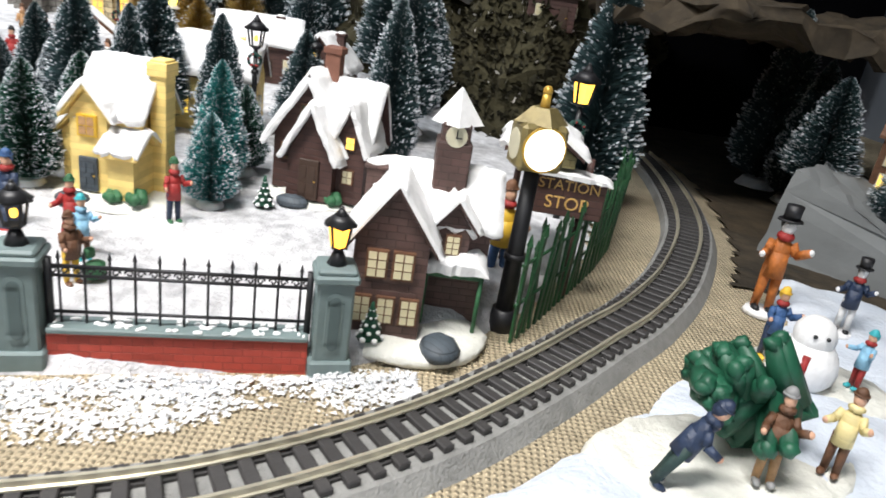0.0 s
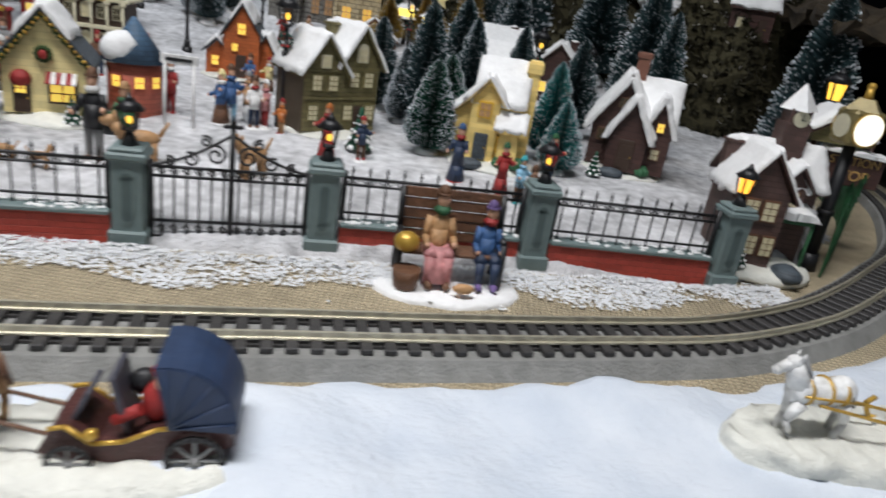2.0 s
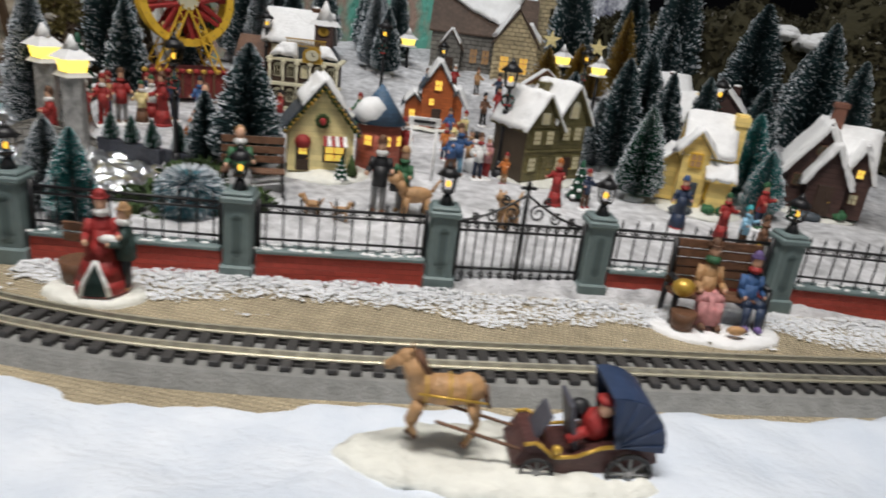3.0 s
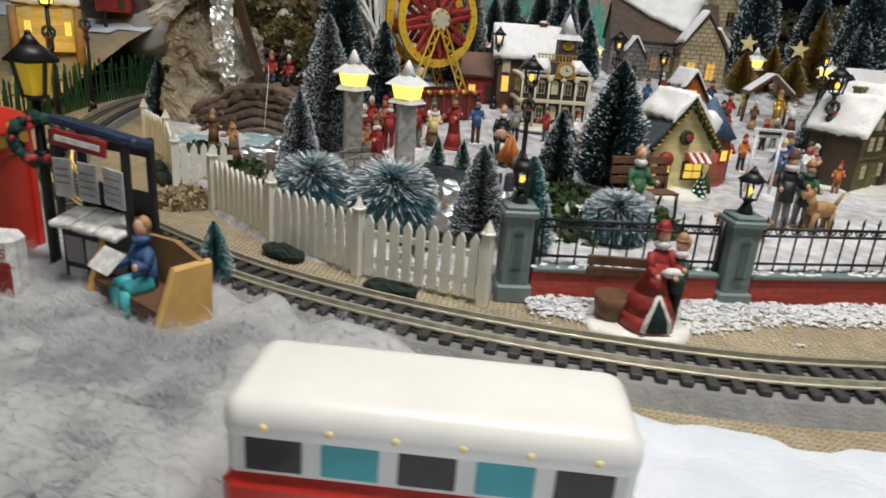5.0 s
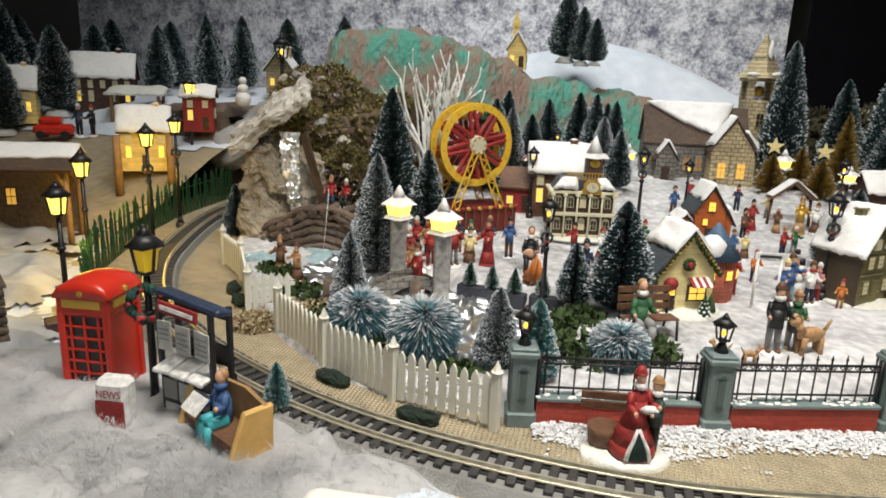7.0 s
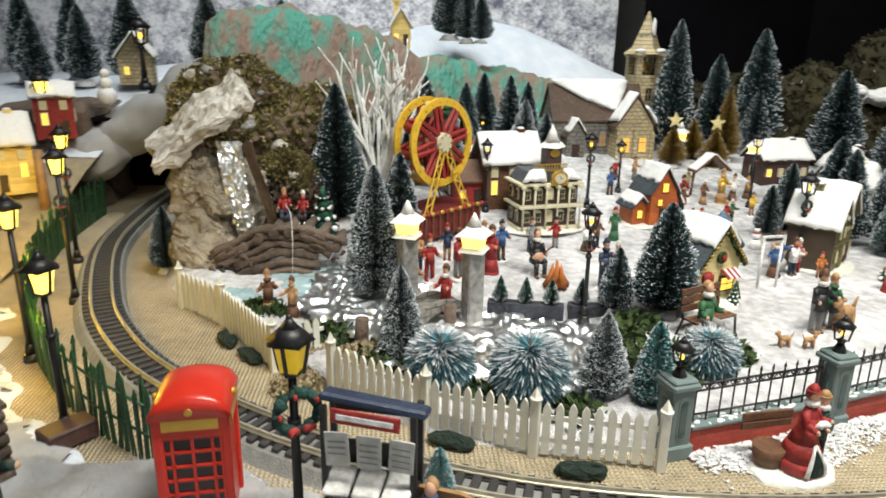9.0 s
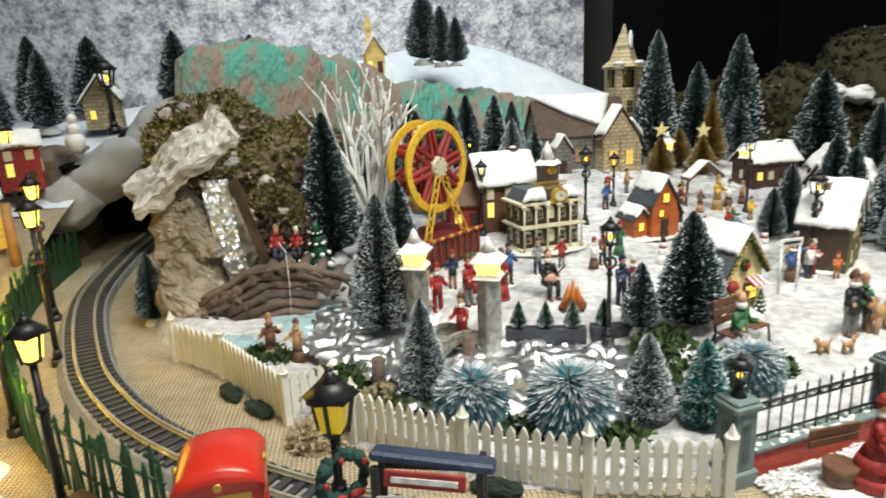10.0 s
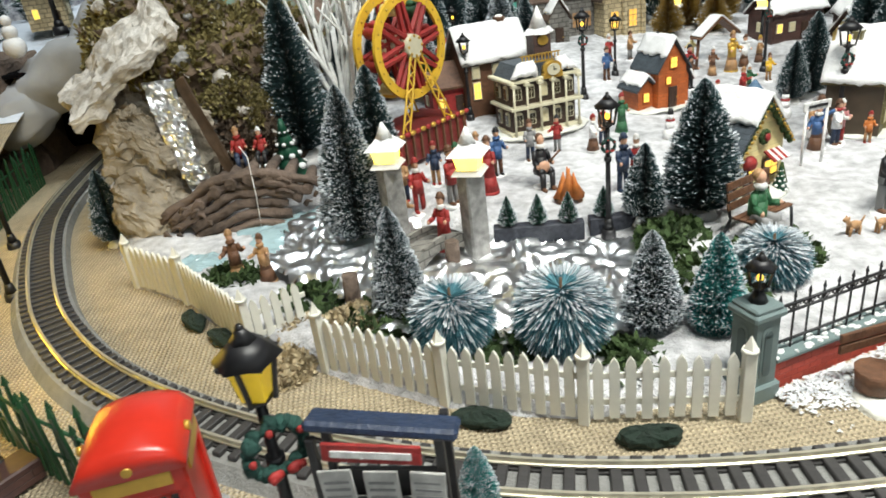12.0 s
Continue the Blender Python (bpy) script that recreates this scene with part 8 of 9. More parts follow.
cg = thing("horse_carriage", "resin ornament of a tan horse drawing a hooded carriage", "carriage", (-0.186, 0.117, -0.003), 13.6)
cg.scale = (0.90, 0.92, 0.88)
oval_base(cg, (-0.001, -0.004), 0.083, 0.025, 0.013, BASESNOW, 1)
horse(cg, (-0.036, 0.000, 0.0135), 0, 0.040, TANP, BRNP, GOLDP)
bm = B()
pts = [(-0.008, 0.012), (0.002, 0.008), (0.020, 0.008), (0.042, 0.010), (0.052, 0.016), (0.050, 0.024), (0.028, 0.021), (0.018, 0.016), (0.010, 0.015), (0.002, 0.022), (-0.003, 0.021)]
add_prism(bm, pts, -0.011, 0.011)
cb = part("carriage_body", bm, CARRIAGE, cg, "dark brown carriage body")
bm = B()
for y in (-0.0115, 0.0115):
    add_sweep(bm, [(x, y, z + 0.0006) for x, z in ((-0.004, 0.021), (0.001, 0.022), (0.009, 0.0155), (0.018, 0.0165), (0.028, 0.0215), (0.050, 0.0245))], 0.0009, 6)
part("gilt_trim", bm, GOLDP, cb, "gilt moulding")
bm = B()
N = 9
for i in range(N):
    a0, a1 = radians(-4 + i * 106 / N), radians(-4 + (i + 1) * 106 / N)
    for y0, y1 in ((-0.013, 0.013),):
        q = [(0.032 + 0.021 * math.cos(a0), 0.024 + 0.023 * math.sin(a0)), (0.032 + 0.021 * math.cos(a1), 0.024 + 0.023 * math.sin(a1)),
             (0.032 + 0.0195 * math.cos(a1), 0.024 + 0.0212 * math.sin(a1)), (0.032 + 0.0195 * math.cos(a0), 0.024 + 0.0212 * math.sin(a0))]
        add_prism(bm, q, y0, y1)
for y in (-0.0135, 0.0125):
    add_prism(bm, [(0.032, 0.024)] + [(0.032 + 0.0205 * math.cos(radians(-4 + k * 13.2)), 0.024 + 0.0225 * math.sin(radians(-4 + k * 13.2))) for k in range(9)], y, y + 0.001)
hood = part("hood", bm, NAVYBLUE, cg, "folding navy blue hood")
for k in range(5):
    a = radians(6 + k * 22)
    bm = B()
    add_tube(bm, (0.032, -0.0138, 0.024), (0.032 + 0.0205 * math.cos(a), -0.0138, 0.024 + 0.0225 * math.sin(a)), 0.0005, 0.0005, 6)
    part("hood_rib", bm, NAVYBLUE, hood)
bm = B()
add_box(bm, (0.016, 0, 0.028), (0.002, 0.016, 0.022), (0, -12, 0), 0.0006)
part("seat_back", bm, GREYBLUE, cg, "dark grey upholstered seat back")
bm = B()
add_box(bm, (0.004, 0, 0.026), (0.0018, 0.014, 0.014), (0, 25, 0), 0.0006)
part("seat_back", bm, GREYBLUE, cg, "dark grey upholstered seat back")
for at, r in (((0.002, -0.0135, 0.0095), 0.0065), ((0.040, -0.0135, 0.0115), 0.0088), ((0.002, 0.0135, 0.0095), 0.0065), ((0.040, 0.0135, 0.0115), 0.0088)):
    spoked_wheel(cg, at, r)
bm = B()
add_ball(bm, (0.027, -0.001, 0.026), (0.006, 0.006, 0.008), 8, 0)
add_ball(bm, (0.029, -0.004, 0.036), (0.0035, 0.0035, 0.004), 8, 1)
add_ball(bm, (0.029, -0.003, 0.0395), (0.0045, 0.0045, 0.0022), 8, 0)
add_tube(bm, (0.022, -0.006, 0.026), (0.014, -0.007, 0.022), 0.0025, 0.002, 6, 0)
add_ball(bm, (0.021, 0.004, 0.030), (0.005, 0.004, 0.005), 8, 2)
part("passenger_figure", bm, [REDM, SKIN, BLACKP], cg, "painted passenger in red")
bm = B()
add_ball(bm, (0.009, -0.013, 0.021), 0.0022, 8)
part("carriage_lamp", bm, GOLDP, cg, "gilt carriage lamp")
bm = B()
for y in (-0.008, 0.008):
    add_tube(bm, (0.004, y, 0.014), (-0.040, y * 0.9, 0.027), 0.0008, 0.0008, 5)
part("shaft", bm, BRNP, cg)

sl = thing("horse_sleigh", "resin ornament of a white horse drawing a red sleigh", "sleigh", (0.090, 0.186, 0.002), 12)
sl.scale = (0.88, 0.90, 0.82)
oval_base(sl, (0, 0), 0.076, 0.026, 0.015, BASESNOW, 2)
horse(sl, (-0.036, 0.000, 0.009), 0, 0.040, WHITEP, GREYP, GOLDP)
bm = B()
add_prism(bm, [(0.014, 0.012), (0.022, 0.008), (0.046, 0.008), (0.056, 0.014), (0.060, 0.034), (0.054, 0.032), (0.046, 0.020), (0.028, 0.018), (0.018, 0.030), (0.012, 0.028)], -0.012, 0.012)
roughen(bm, 0.0005, 300)
sb = part("sleigh_body", bm, DOORM, sl, "dark brown sleigh body")
bm = B()
add_ball(bm, (0.042, 0.0, 0.027), (0.012, 0.010, 0.012), 12, 0)
add_ball(bm, (0.030, -0.002, 0.020), (0.014, 0.011, 0.006), 10, 0)
add_ball(bm, (0.036, 0.004, 0.034), (0.006, 0.006, 0.007), 10, 1)
add_ball(bm, (0.024, 0.005, 0.028), (0.012, 0.005, 0.007), 10, 1, (0, 25, 0))
add_ball(bm, (0.042, -0.001, 0.042), (0.004, 0.004, 0.0045), 8, 2)
add_tube(bm, (0.042, -0.001, 0.044), (0.042, -0.001, 0.048), 0.005, 0.003, 8, 1)
part("passenger_figure", bm, [REDM, NAVY, SKIN], sl, "painted driver in a red coat")
for y in (-0.013, 0.013):
    bm = B()
    add_sweep(bm, [(0.058, y, 0.006), (0.020, y, 0.005), (0.006, y, 0.008), (0.002, y, 0.015), (0.006, y, 0.019)], 0.0012, 6)
    part("runner", bm, GOLDP, sl, "gilt sleigh runner")
bm = B()
for y in (-0.007, 0.007):
    add_tube(bm, (0.016, y, 0.014), (-0.040, y * 0.9, 0.026), 0.0008, 0.0008, 5)
part("shaft", bm, GOLDP, sl)

for o in sl.children:
    if not o.name.startswith(("base", "horse")):
        o.location.z += 0.004

# ---- foreground: people carrying a fir, snowman builders ----
grp = thing("fir_carriers", "resin ornament of painted people carrying a green fir", "figurine", (0.250, 0.318, 0.001), 8)
oval_base(grp, (0, 0), 0.062, 0.030, 0.008, BASESNOW, 3)
bm = B()
rng = random.Random(3)
for k in range(40):
    u = rng.random()
    a = rng.random() * 6.28
    r = 0.019 * (1 - u * 0.75)
    c = Vector((0.030 - 0.052 * u, 0, 0.030 + 0.010 * u))
    d = Vector((-0.5, math.cos(a), math.sin(a))).normalized()
    add_tube(bm, c, c + d * r * 1.70, 0.0055, 0.0034, 8)
    add_ball(bm, c + d * r * 1.70, (0.0038, 0.0036, 0.0035), 8)
roughen(bm, 0.0016, 350)
part("fir", bm, FIRGREEN, grp, "bushy green resin fir")
fir_people = [(-0.040, -0.016, 70, 0.044, NAVY, DKGREEN, NAVY), (0.006, -0.016, -20, 0.042, BRNP, TANP, GREYP), (0.040, -0.010, -50, 0.040, CREAM, BRNP, BRNP)]
for x, y, rz, h, coat, legs, hat in fir_people:
    f = F("painted figure carrying a fir", (0, 0, 0), 0, h, coat, legs, hat, arms=0.8, base=False)
    f.name, f.parent = "carrier_figure", grp
    f.matrix_basis = pose(x, y, 0.005, 24 if x < 0 else -4, 0, rz)
    for key in ("category", "group"):
        del f[key]

grp = thing("snowman_builders", "resin ornament of children round a snowman with red scarf", "figurine", (0.326, 0.396, 0.001), -15)
oval_base(grp, (0, 0), 0.046, 0.030, 0.007, BASESNOW, 5)
bm = B()
for z, r in ((0.014, 0.016), (0.030, 0.0105)):
    add_ball(bm, (-0.006, -0.006, z), r, 12, 0)
add_ball(bm, (-0.006, -0.006, 0.0235), (0.0115, 0.0115, 0.003), 12, 1)
add_tube(bm, (-0.010, -0.018, 0.023), (-0.011, -0.020, 0.012), 0.002, 0.0022, 6, 1)
for x, z in ((-0.009, 0.033), (-0.003, 0.033)):
    add_ball(bm, (x, -0.016, z), 0.0011, 6, 2)
part("snowman", bm, [SNOWP, REDM, BLACKP], grp, "white snowman with red scarf")
for x, y, rz, h, coat, legs, hat in [(-0.020, 0.012, 20, 0.042, BLUEM, NAVY, YEL), (0.022, 0.000, -60, 0.034, LBLUE, REDM, TEALP)]:
    f = F("painted child beside a snowman", (0, 0, 0), 0, h, coat, legs, hat, arms=0.9, base=False, scarf=REDM)
    f.name, f.parent = "child_figure", grp
    f.matrix_basis = pose(x, y, 0.004, 0, 0, rz)
    for key in ("category", "group"):
        del f[key]
F("snowman figurine in an orange coat with black top hat", (0.342, 0.486, 0.002), -10, 0.066, ORNG, ORNG, BLACKP, scarf=REDM, arms=0.95, face=SNOWP, tophat=True)
F("snowman figurine in navy with black hat and red scarf", (0.386, 0.468, 0.002), -30, 0.046, NAVY, WHITEP, BLACKP, scarf=REDM, arms=0.95, face=SNOWP, tophat=True)
bm = B()
add_prism(bm, [(-0.012, 0.0), (0.14, 0.0), (0.14, 0.026), (0.075, 0.046), (0.0, 0.076)], 0.0, 0.11)
bmesh.ops.subdivide_edges(bm, edges=bm.edges, cuts=6, use_grid_fill=True)
roughen(bm, 0.004, 40)
roughen(bm, 0.002, 130)
solid("paper_slope", bm, GREYP2, "grey-white crumpled paper slope", "slope", (0.403, 0.602, -0.002), -44)
plain_house((0.548, 0.655, 0.020), -40, 0.08, 0.06, 0.085, 0.045, BRNP, BRNP, "brown toy house with red baubles beside the track", snow=0.0)
for i, (x, y, z) in enumerate(((0.505, 0.640, 0.085), (0.530, 0.615, 0.080))):
    bm = B()
    add_ball(bm, (0, 0, 0), (0.006, 0.006, 0.009), 12)
    solid("red_bauble", bm, RED, "shiny red bauble hanging on the house", "bauble", (x, y, z), 0, "baubles")

# ---- couple on a bench in front of the railing ----
cp = thing("bench_couple", "resin ornament of two painted people on a brown bench", "figurine", (-0.085, 0.287, 0.0), 12)
oval_base(cp, (0.0, -0.008), 0.041, 0.023, 0.005, SNOWP, 7)
for k in range(5):
    bm = B()
    add_box(bm, (0, 0.0105, 0.022 + k * 0.0058), (0.056, 0.0016, 0.0052), (-5, 0, 0), 0.0004)
    part("back_slat", bm, BRNP, cp, "brown bench slat")
for k in range(3):
    bm = B()
    add_box(bm, (0, -0.004 + k * 0.005, 0.0175), (0.056, 0.0046, 0.0018), None, 0.0004)
    part("seat_slat", bm, BRNP, cp)
for k in (-1, 1):
    bm = B()
    add_sweep(bm, [(k * 0.027, -0.008, 0), (k * 0.027, -0.007, 0.026), (k * 0.027, 0.006, 0.027), (k * 0.027, 0.010, 0.048)], 0.0018, 6)
    add_sweep(bm, [(k * 0.027, 0.011, 0), (k * 0.027, 0.009, 0.02)], 0.0018, 6)
    part("bench_side", bm, IRON, cp)
bm = B()
add_tube(bm, (-0.023, -0.014, 0.002), (-0.023, -0.014, 0.012), 0.006, 0.0075, 12)
bk = part("basket", bm, BRNP, cp, "woven brown basket")
bm = B()
add_ball(bm, (-0.024, -0.008, 0.024), (0.007, 0.006, 0.0055), 10)
part("golden_parcel", bm, GOLDP, cp, "round golden parcel")
for x, h, coat, legs, hat, skirt in [(-0.006, 0.056, TANP, PINK, BRNP, True), (0.018, 0.050, BLUEM, NAVY, PURPLE, False)]:
    f = F("painted person sitting on a bench", (0, 0, 0), 0, h, coat, legs, hat, sit=True, base=False, scarf=REDM if x > 0 else GREENM, arms=0.2, skirt=skirt)
    f.name, f.parent = "seated_figure", cp
    f.matrix_basis = pose(x * 1.1, 0.002, 0.002, 0, 0, 0)
    for key in ("category", "group"):
        del f[key]
bm = B()
add_ball(bm, (0.006, -0.021, 0.006), (0.006, 0.0028, 0.0028), 8)
part("cat_figure", bm, TANP, cp, "small ginger cat")

cp = thing("skating_couple", "resin ornament of a red-dressed lady and child with basket", "figurine", (-0.405, 0.190, 0.0), 8)
oval_base(cp, (-0.008, -0.003), 0.027, 0.018, 0.006, BASESNOW, 9)
for x, y, rz, h, coat, legs, hat, skirt in [(-0.003, -0.003, 25, 0.053, REDM, REDM, REDM, True), (0.0075, -0.001, -60, 0.047, DKGREEN, BLACKP, TANP, False)]:
    f = F("painted figure in winter clothes", (0, 0, 0), 0, h, coat, legs, hat, base=False, scarf=WHITEP, arms=0.4, skirt=skirt)
    f.name, f.parent = "standing_figure", cp
    f.matrix_basis = pose(x, y, 0.003, 0, 0, rz)
    for key in ("category", "group"):
        del f[key]
bm = B()
add_tube(bm, (-0.020, 0.004, 0.003), (-0.020, 0.004, 0.014), 0.008, 0.0095, 12)
part("basket", bm, BRNP, cp, "brown basket")
bm = B()
for z0, z1, r0, r1 in ((0.003, 0.010, 0.0135, 0.0125), (0.010, 0.020, 0.0125, 0.0085), (0.020, 0.031, 0.0085, 0.0042)):
    add_tube(bm, (-0.004, -0.003, z0), (-0.004, -0.003, z1), r0, r1, 18)
part("gown", bm, REDM, cp, "flared red gown")


def on_gown(a, z, out):
    """A point on the flared skirt, a radians round from its front."""
    q = 0.0135 - (z - 0.003) * 0.143 if z < 0.010 else 0.0125 - (z - 0.010) * 0.40
    return Vector((-0.004 + (q + out) * math.sin(a + 0.15), -0.003 - (q + out) * math.cos(a + 0.15), z))


bm = B()
rows = [(0.0035, 0.52), (0.010, 0.42), (0.0155, 0.25), (0.021, 0.04)]
grid = [[bm.verts.new(on_gown(w * s, z, 0.0004)) for s in (-1, -0.5, 0, 0.5, 1)] for z, w in rows]
for lo_, hi_ in zip(grid, grid[1:]):
    for k in range(4):
        bm.faces.new((lo_[k], lo_[k + 1], hi_[k + 1], hi_[k]))
bmesh.ops.solidify(bm, geom=bm.faces[:], thickness=-0.0006)
part("gown_panel", bm, DKGREEN, cp, "dark green front panel of the gown")
for side in (-1, 1):
    bm = B()
    sweep_tube(bm, [on_gown(side * w, z, 0.0004) for z, w in rows[::-1]], [0.0010, 0.0011, 0.0013, 0.0014], 7)
    part("fur_trim", bm, WHITEP, cp, "white fur trim")
bm = B()
add_ball(bm, (0.003, -0.0075, 0.0315), (0.0062, 0.0026, 0.0026), 9)
part("muff", bm, WHITEP, cp, "white fur muff")
for k in range(2):
    bm = B()
    add_box(bm, (-0.016, 0.014, 0.022 + 0.006 * k), (0.034, 0.0018, 0.005), None, 0.0004)
    part("bench_slat", bm, BRNP, cp)

# ---- toy van ----
van = thing("camper_van", "red and white toy camper van with teal windows", "van", (-0.487, 0.027, 0.002), 5)
L, W = 0.108, 0.038
bm = B()
add_box(bm, (0, 0, 0.0145), (L, W, 0.017), None, 0.003)
part("lower_body", bm, RED, van, "red lower body")
bm = B()
add_box(bm, (-0.001, 0, 0.030), (L - 0.005, W - 0.003, 0.016), None, 0.002)
ub = part("upper_body", bm, VANWHITE, van, "white upper body")
bm = B()
add_box(bm, (-0.001, 0, 0.0405), (L - 0.002, W, 0.010))
bmesh.ops.bevel(bm, geom=[e for e in bm.edges if e.verts[0].co.z + e.verts[1].co.z > 0.085 or abs(e.verts[0].co.z - e.verts[1].co.z) > 0.005], offset=0.0065, segments=5, affect="EDGES", profile=0.5)
for f in bm.faces:
    f.smooth = True
part("van_roof", bm, VANWHITE, van, "white roof")
for k in range(6):
    bm = B()
    add_ball(bm, (-0.042 + k * 0.0165, -W / 2 - 0.0002, 0.0385), (0.0011, 0.0007, 0.0011), 7)
    part("roof_stud", bm, CREAM, van, "small cream stud")
for side in (-1, 1):
    for k in range(5):
        bm = B()
        add_box(bm, (-0.040 + k * 0.0195, side * (W / 2 - 0.0013), 0.0300), (0.0145, 0.0012, 0.010), None, 0.0004)
        part("window", bm, TEALP if k % 2 else DARKGLASS, van, "teal window" if k % 2 else "dark window")
bm = B()
add_box(bm, (L / 2 - 0.0035, 0, 0.0300), (0.0014, W * 0.76, 0.0105), None, 0.0004)
part("windscreen", bm, TEALP, van, "teal windscreen")
for y in (-0.011, 0.011):
    bm = B()
    add_tube(bm, (L / 2 - 0.001, y, 0.016), (L / 2 + 0.0010, y, 0.016), 0.0036, 0.0032, 14)
    part("headlight", bm, YEL, van, "round yellow headlight")
for x in (-0.028, 0.028):
    for y in (-1, 1):
        bm = B()
        add_tube(bm, (x, y * (W / 2 - 0.005), 0.006), (x, y * (W / 2 + 0.0005), 0.006), 0.0075, 0.0075, 16)
        wh = part("wheel", bm, BLACKP, van)
        bm = B()
        add_tube(bm, (x, y * (W / 2), 0.006), (x, y * (W / 2 + 0.0012), 0.006), 0.0035, 0.0032, 12)
        part("hub_cap", bm, WHITEP, wh)

# ---- red telephone box ----
pb = thing("telephone_box", "glossy red telephone box with domed roof", "telephone box", (-0.742, 0.158, -0.010), 7)
S = 0.035
bm = B()
for x in (-1, 1):
    for y in (-1, 1):
        add_box(bm, (x * (S / 2 - 0.002), y * (S / 2 - 0.002), 0.036), (0.004, 0.004, 0.074), None, 0.0006)
add_box(bm, (0, 0, 0.002), (S + 0.002, S + 0.002, 0.006), None, 0.0008)
add_box(bm, (0, 0, 0.075), (S, S, 0.012), None, 0.001)
part("frame", bm, RED, pb)
bm = B()
bmesh.ops.create_grid(bm, x_segments=10, y_segments=10, size=0.5)
for w in bm.verts:
    d = max(abs(w.co.x), abs(w.co.y)) * 2
    w.co = Vector((w.co.x * (S + 0.002), w.co.y * (S + 0.002), 0.081 + 0.0115 * math.sqrt(max(0.0, 1 - min(1, w.co.x ** 2 * 4) * 0.999)) * (0.75 + 0.25 * (1 - min(1, w.co.y ** 2 * 4)))))
r = bmesh.ops.extrude_face_region(bm, geom=bm.faces[:])
for e in r["geom"]:
    if isinstance(e, bmesh.types.BMVert):
        e.co.z = 0.0795
for f in bm.faces:
    f.smooth = True
part("domed_roof", bm, RED, pb, "domed glossy red roof")
for face in (0, 90, 180, 270):
    m = pose(0, 0, 0, 0, 0, face)
    bm = B()
    add_box(bm, (0, -S / 2 - 0.0002, 0.0765), (S * 0.72, 0.0012, 0.0055))
    bmesh.ops.transform(bm, matrix=m, verts=bm.verts)
    sg_ = part("sign_strip", bm, GOLDP, pb, "gold sign strip")
    bm = B()
    add_tube(bm, (0, -S / 2 + 0.0002, 0.083), (0, -S / 2 - 0.0016, 0.083), 0.0022, 0.0018, 8)
    bmesh.ops.transform(bm, matrix=m, verts=bm.verts)
    part("crest", bm, GOLDP, pb, "small gold crest")
    bm = B()
    add_box(bm, (0, -S / 2 + 0.0024, 0.036), (S * 0.80, 0.0010, 0.066))
    bmesh.ops.transform(bm, matrix=m, verts=bm.verts)
    part("glass_panel", bm, DARKGLASS if face in (0, 270) else RED, pb, "dark glazed panel" if face in (0, 270) else "")
    if face in (0, 270):
        bm = B()
        for k in range(9):
            add_box(bm, (0, -S / 2 + 0.0014, 0.008 + k * 0.0076), (S * 0.78, 0.0014, 0.0012))
        for x in (-0.26, 0.0, 0.26):
            add_box(bm, (x * S, -S / 2 + 0.0014, 0.038), (0.0014, 0.0014, 0.064))
        for x in (-0.40, 0.40):
            add_box(bm, (x * S, -S / 2 + 0.0014, 0.038), (0.0030, 0.0018, 0.066))
        bmesh.ops.transform(bm, matrix=m, verts=bm.verts)
        part("glazing", bm, RED, pb, "red glazing bars")
bm = B()
for k in range(5):
    add_box(bm, (0.002, -0.006, 0.018 + 0.009 * k), (0.014, 0.002, 0.006), (6 * k, 0, 12 * (k % 2)), 0.0004)
part("notice", bm, WHITEP, pb, "white notices behind the glass")

# ---- lamp, newspaper kiosk, news box, bench with reading boy ----
lp = street_lamp((-0.692, 0.141, 0.0), 0.119, 0.0132, "large black street lamp with yellow glass and a wreath", LAMPDULL, wr=False, rz=30, bright=True)
wreath(lp, 0.074, 0.0098, -0.005)
ks = thing("newspaper_kiosk", "black newspaper kiosk with navy roof and hanging papers", "kiosk", (-0.656, 0.129, 0.0), -15)
bm = B()
add_box(bm, (0, 0.004, 0.019), (0.044, 0.018, 0.042), None, 0.0008)
part("counter", bm, BLACKP, ks, "black counter box")
for x in (-0.021, 0.021):
    for y in (-0.004, 0.009):
        bm = B()
        add_box(bm, (x, y, 0.059), (0.003, 0.003, 0.044), None, 0.0004)
        part("post", bm, BLACKP, ks)
for z, h in ((0.0505, 0.012), (0.0745, 0.004)):
    bm = B()
    add_box(bm, (0, 0.009, z), (0.042, 0.0018, h))
    part("back_board", bm, BLACKP, ks)
bm = B()
add_box(bm, (0.002, 0.001, 0.0822), (0.050, 0.012, 0.0040), (-14, 5, 0), 0.0012)
part("kiosk_roof", bm, NAVY, ks, "navy blue roof")
bm = B()
add_box(bm, (0.000, -0.0085, 0.0785), (0.032, 0.0014, 0.0070), (-4, 3, 0), 0.0004)
sgn = part("sign", bm, REDM, ks, "red sign strip")
bm = B()
add_box(bm, (0.000, -0.0094, 0.0785), (0.026, 0.0005, 0.0024), (-4, 3, 0))
part("unreadable_writing", bm, WHITEP, sgn)
for k in range(3):
    bm = B()
    add_box(bm, (-0.014 + k * 0.015, -0.0065, 0.0610), (0.0115, 0.0010, 0.0170), (3 * (k - 1), 4 * (k - 1), 0), 0.0003)
    p_ = part("hanging_paper", bm, GREYPAPER, ks, "grey printed newspaper")
    bm = B()
    for j in range(4):
        add_box(bm, (-0.014 + k * 0.015, -0.0071, 0.0560 + j * 0.0030), (0.0085, 0.0003, 0.0009), (3 * (k - 1), 4 * (k - 1), 0))
    part("print_block", bm, GREYP, p_)
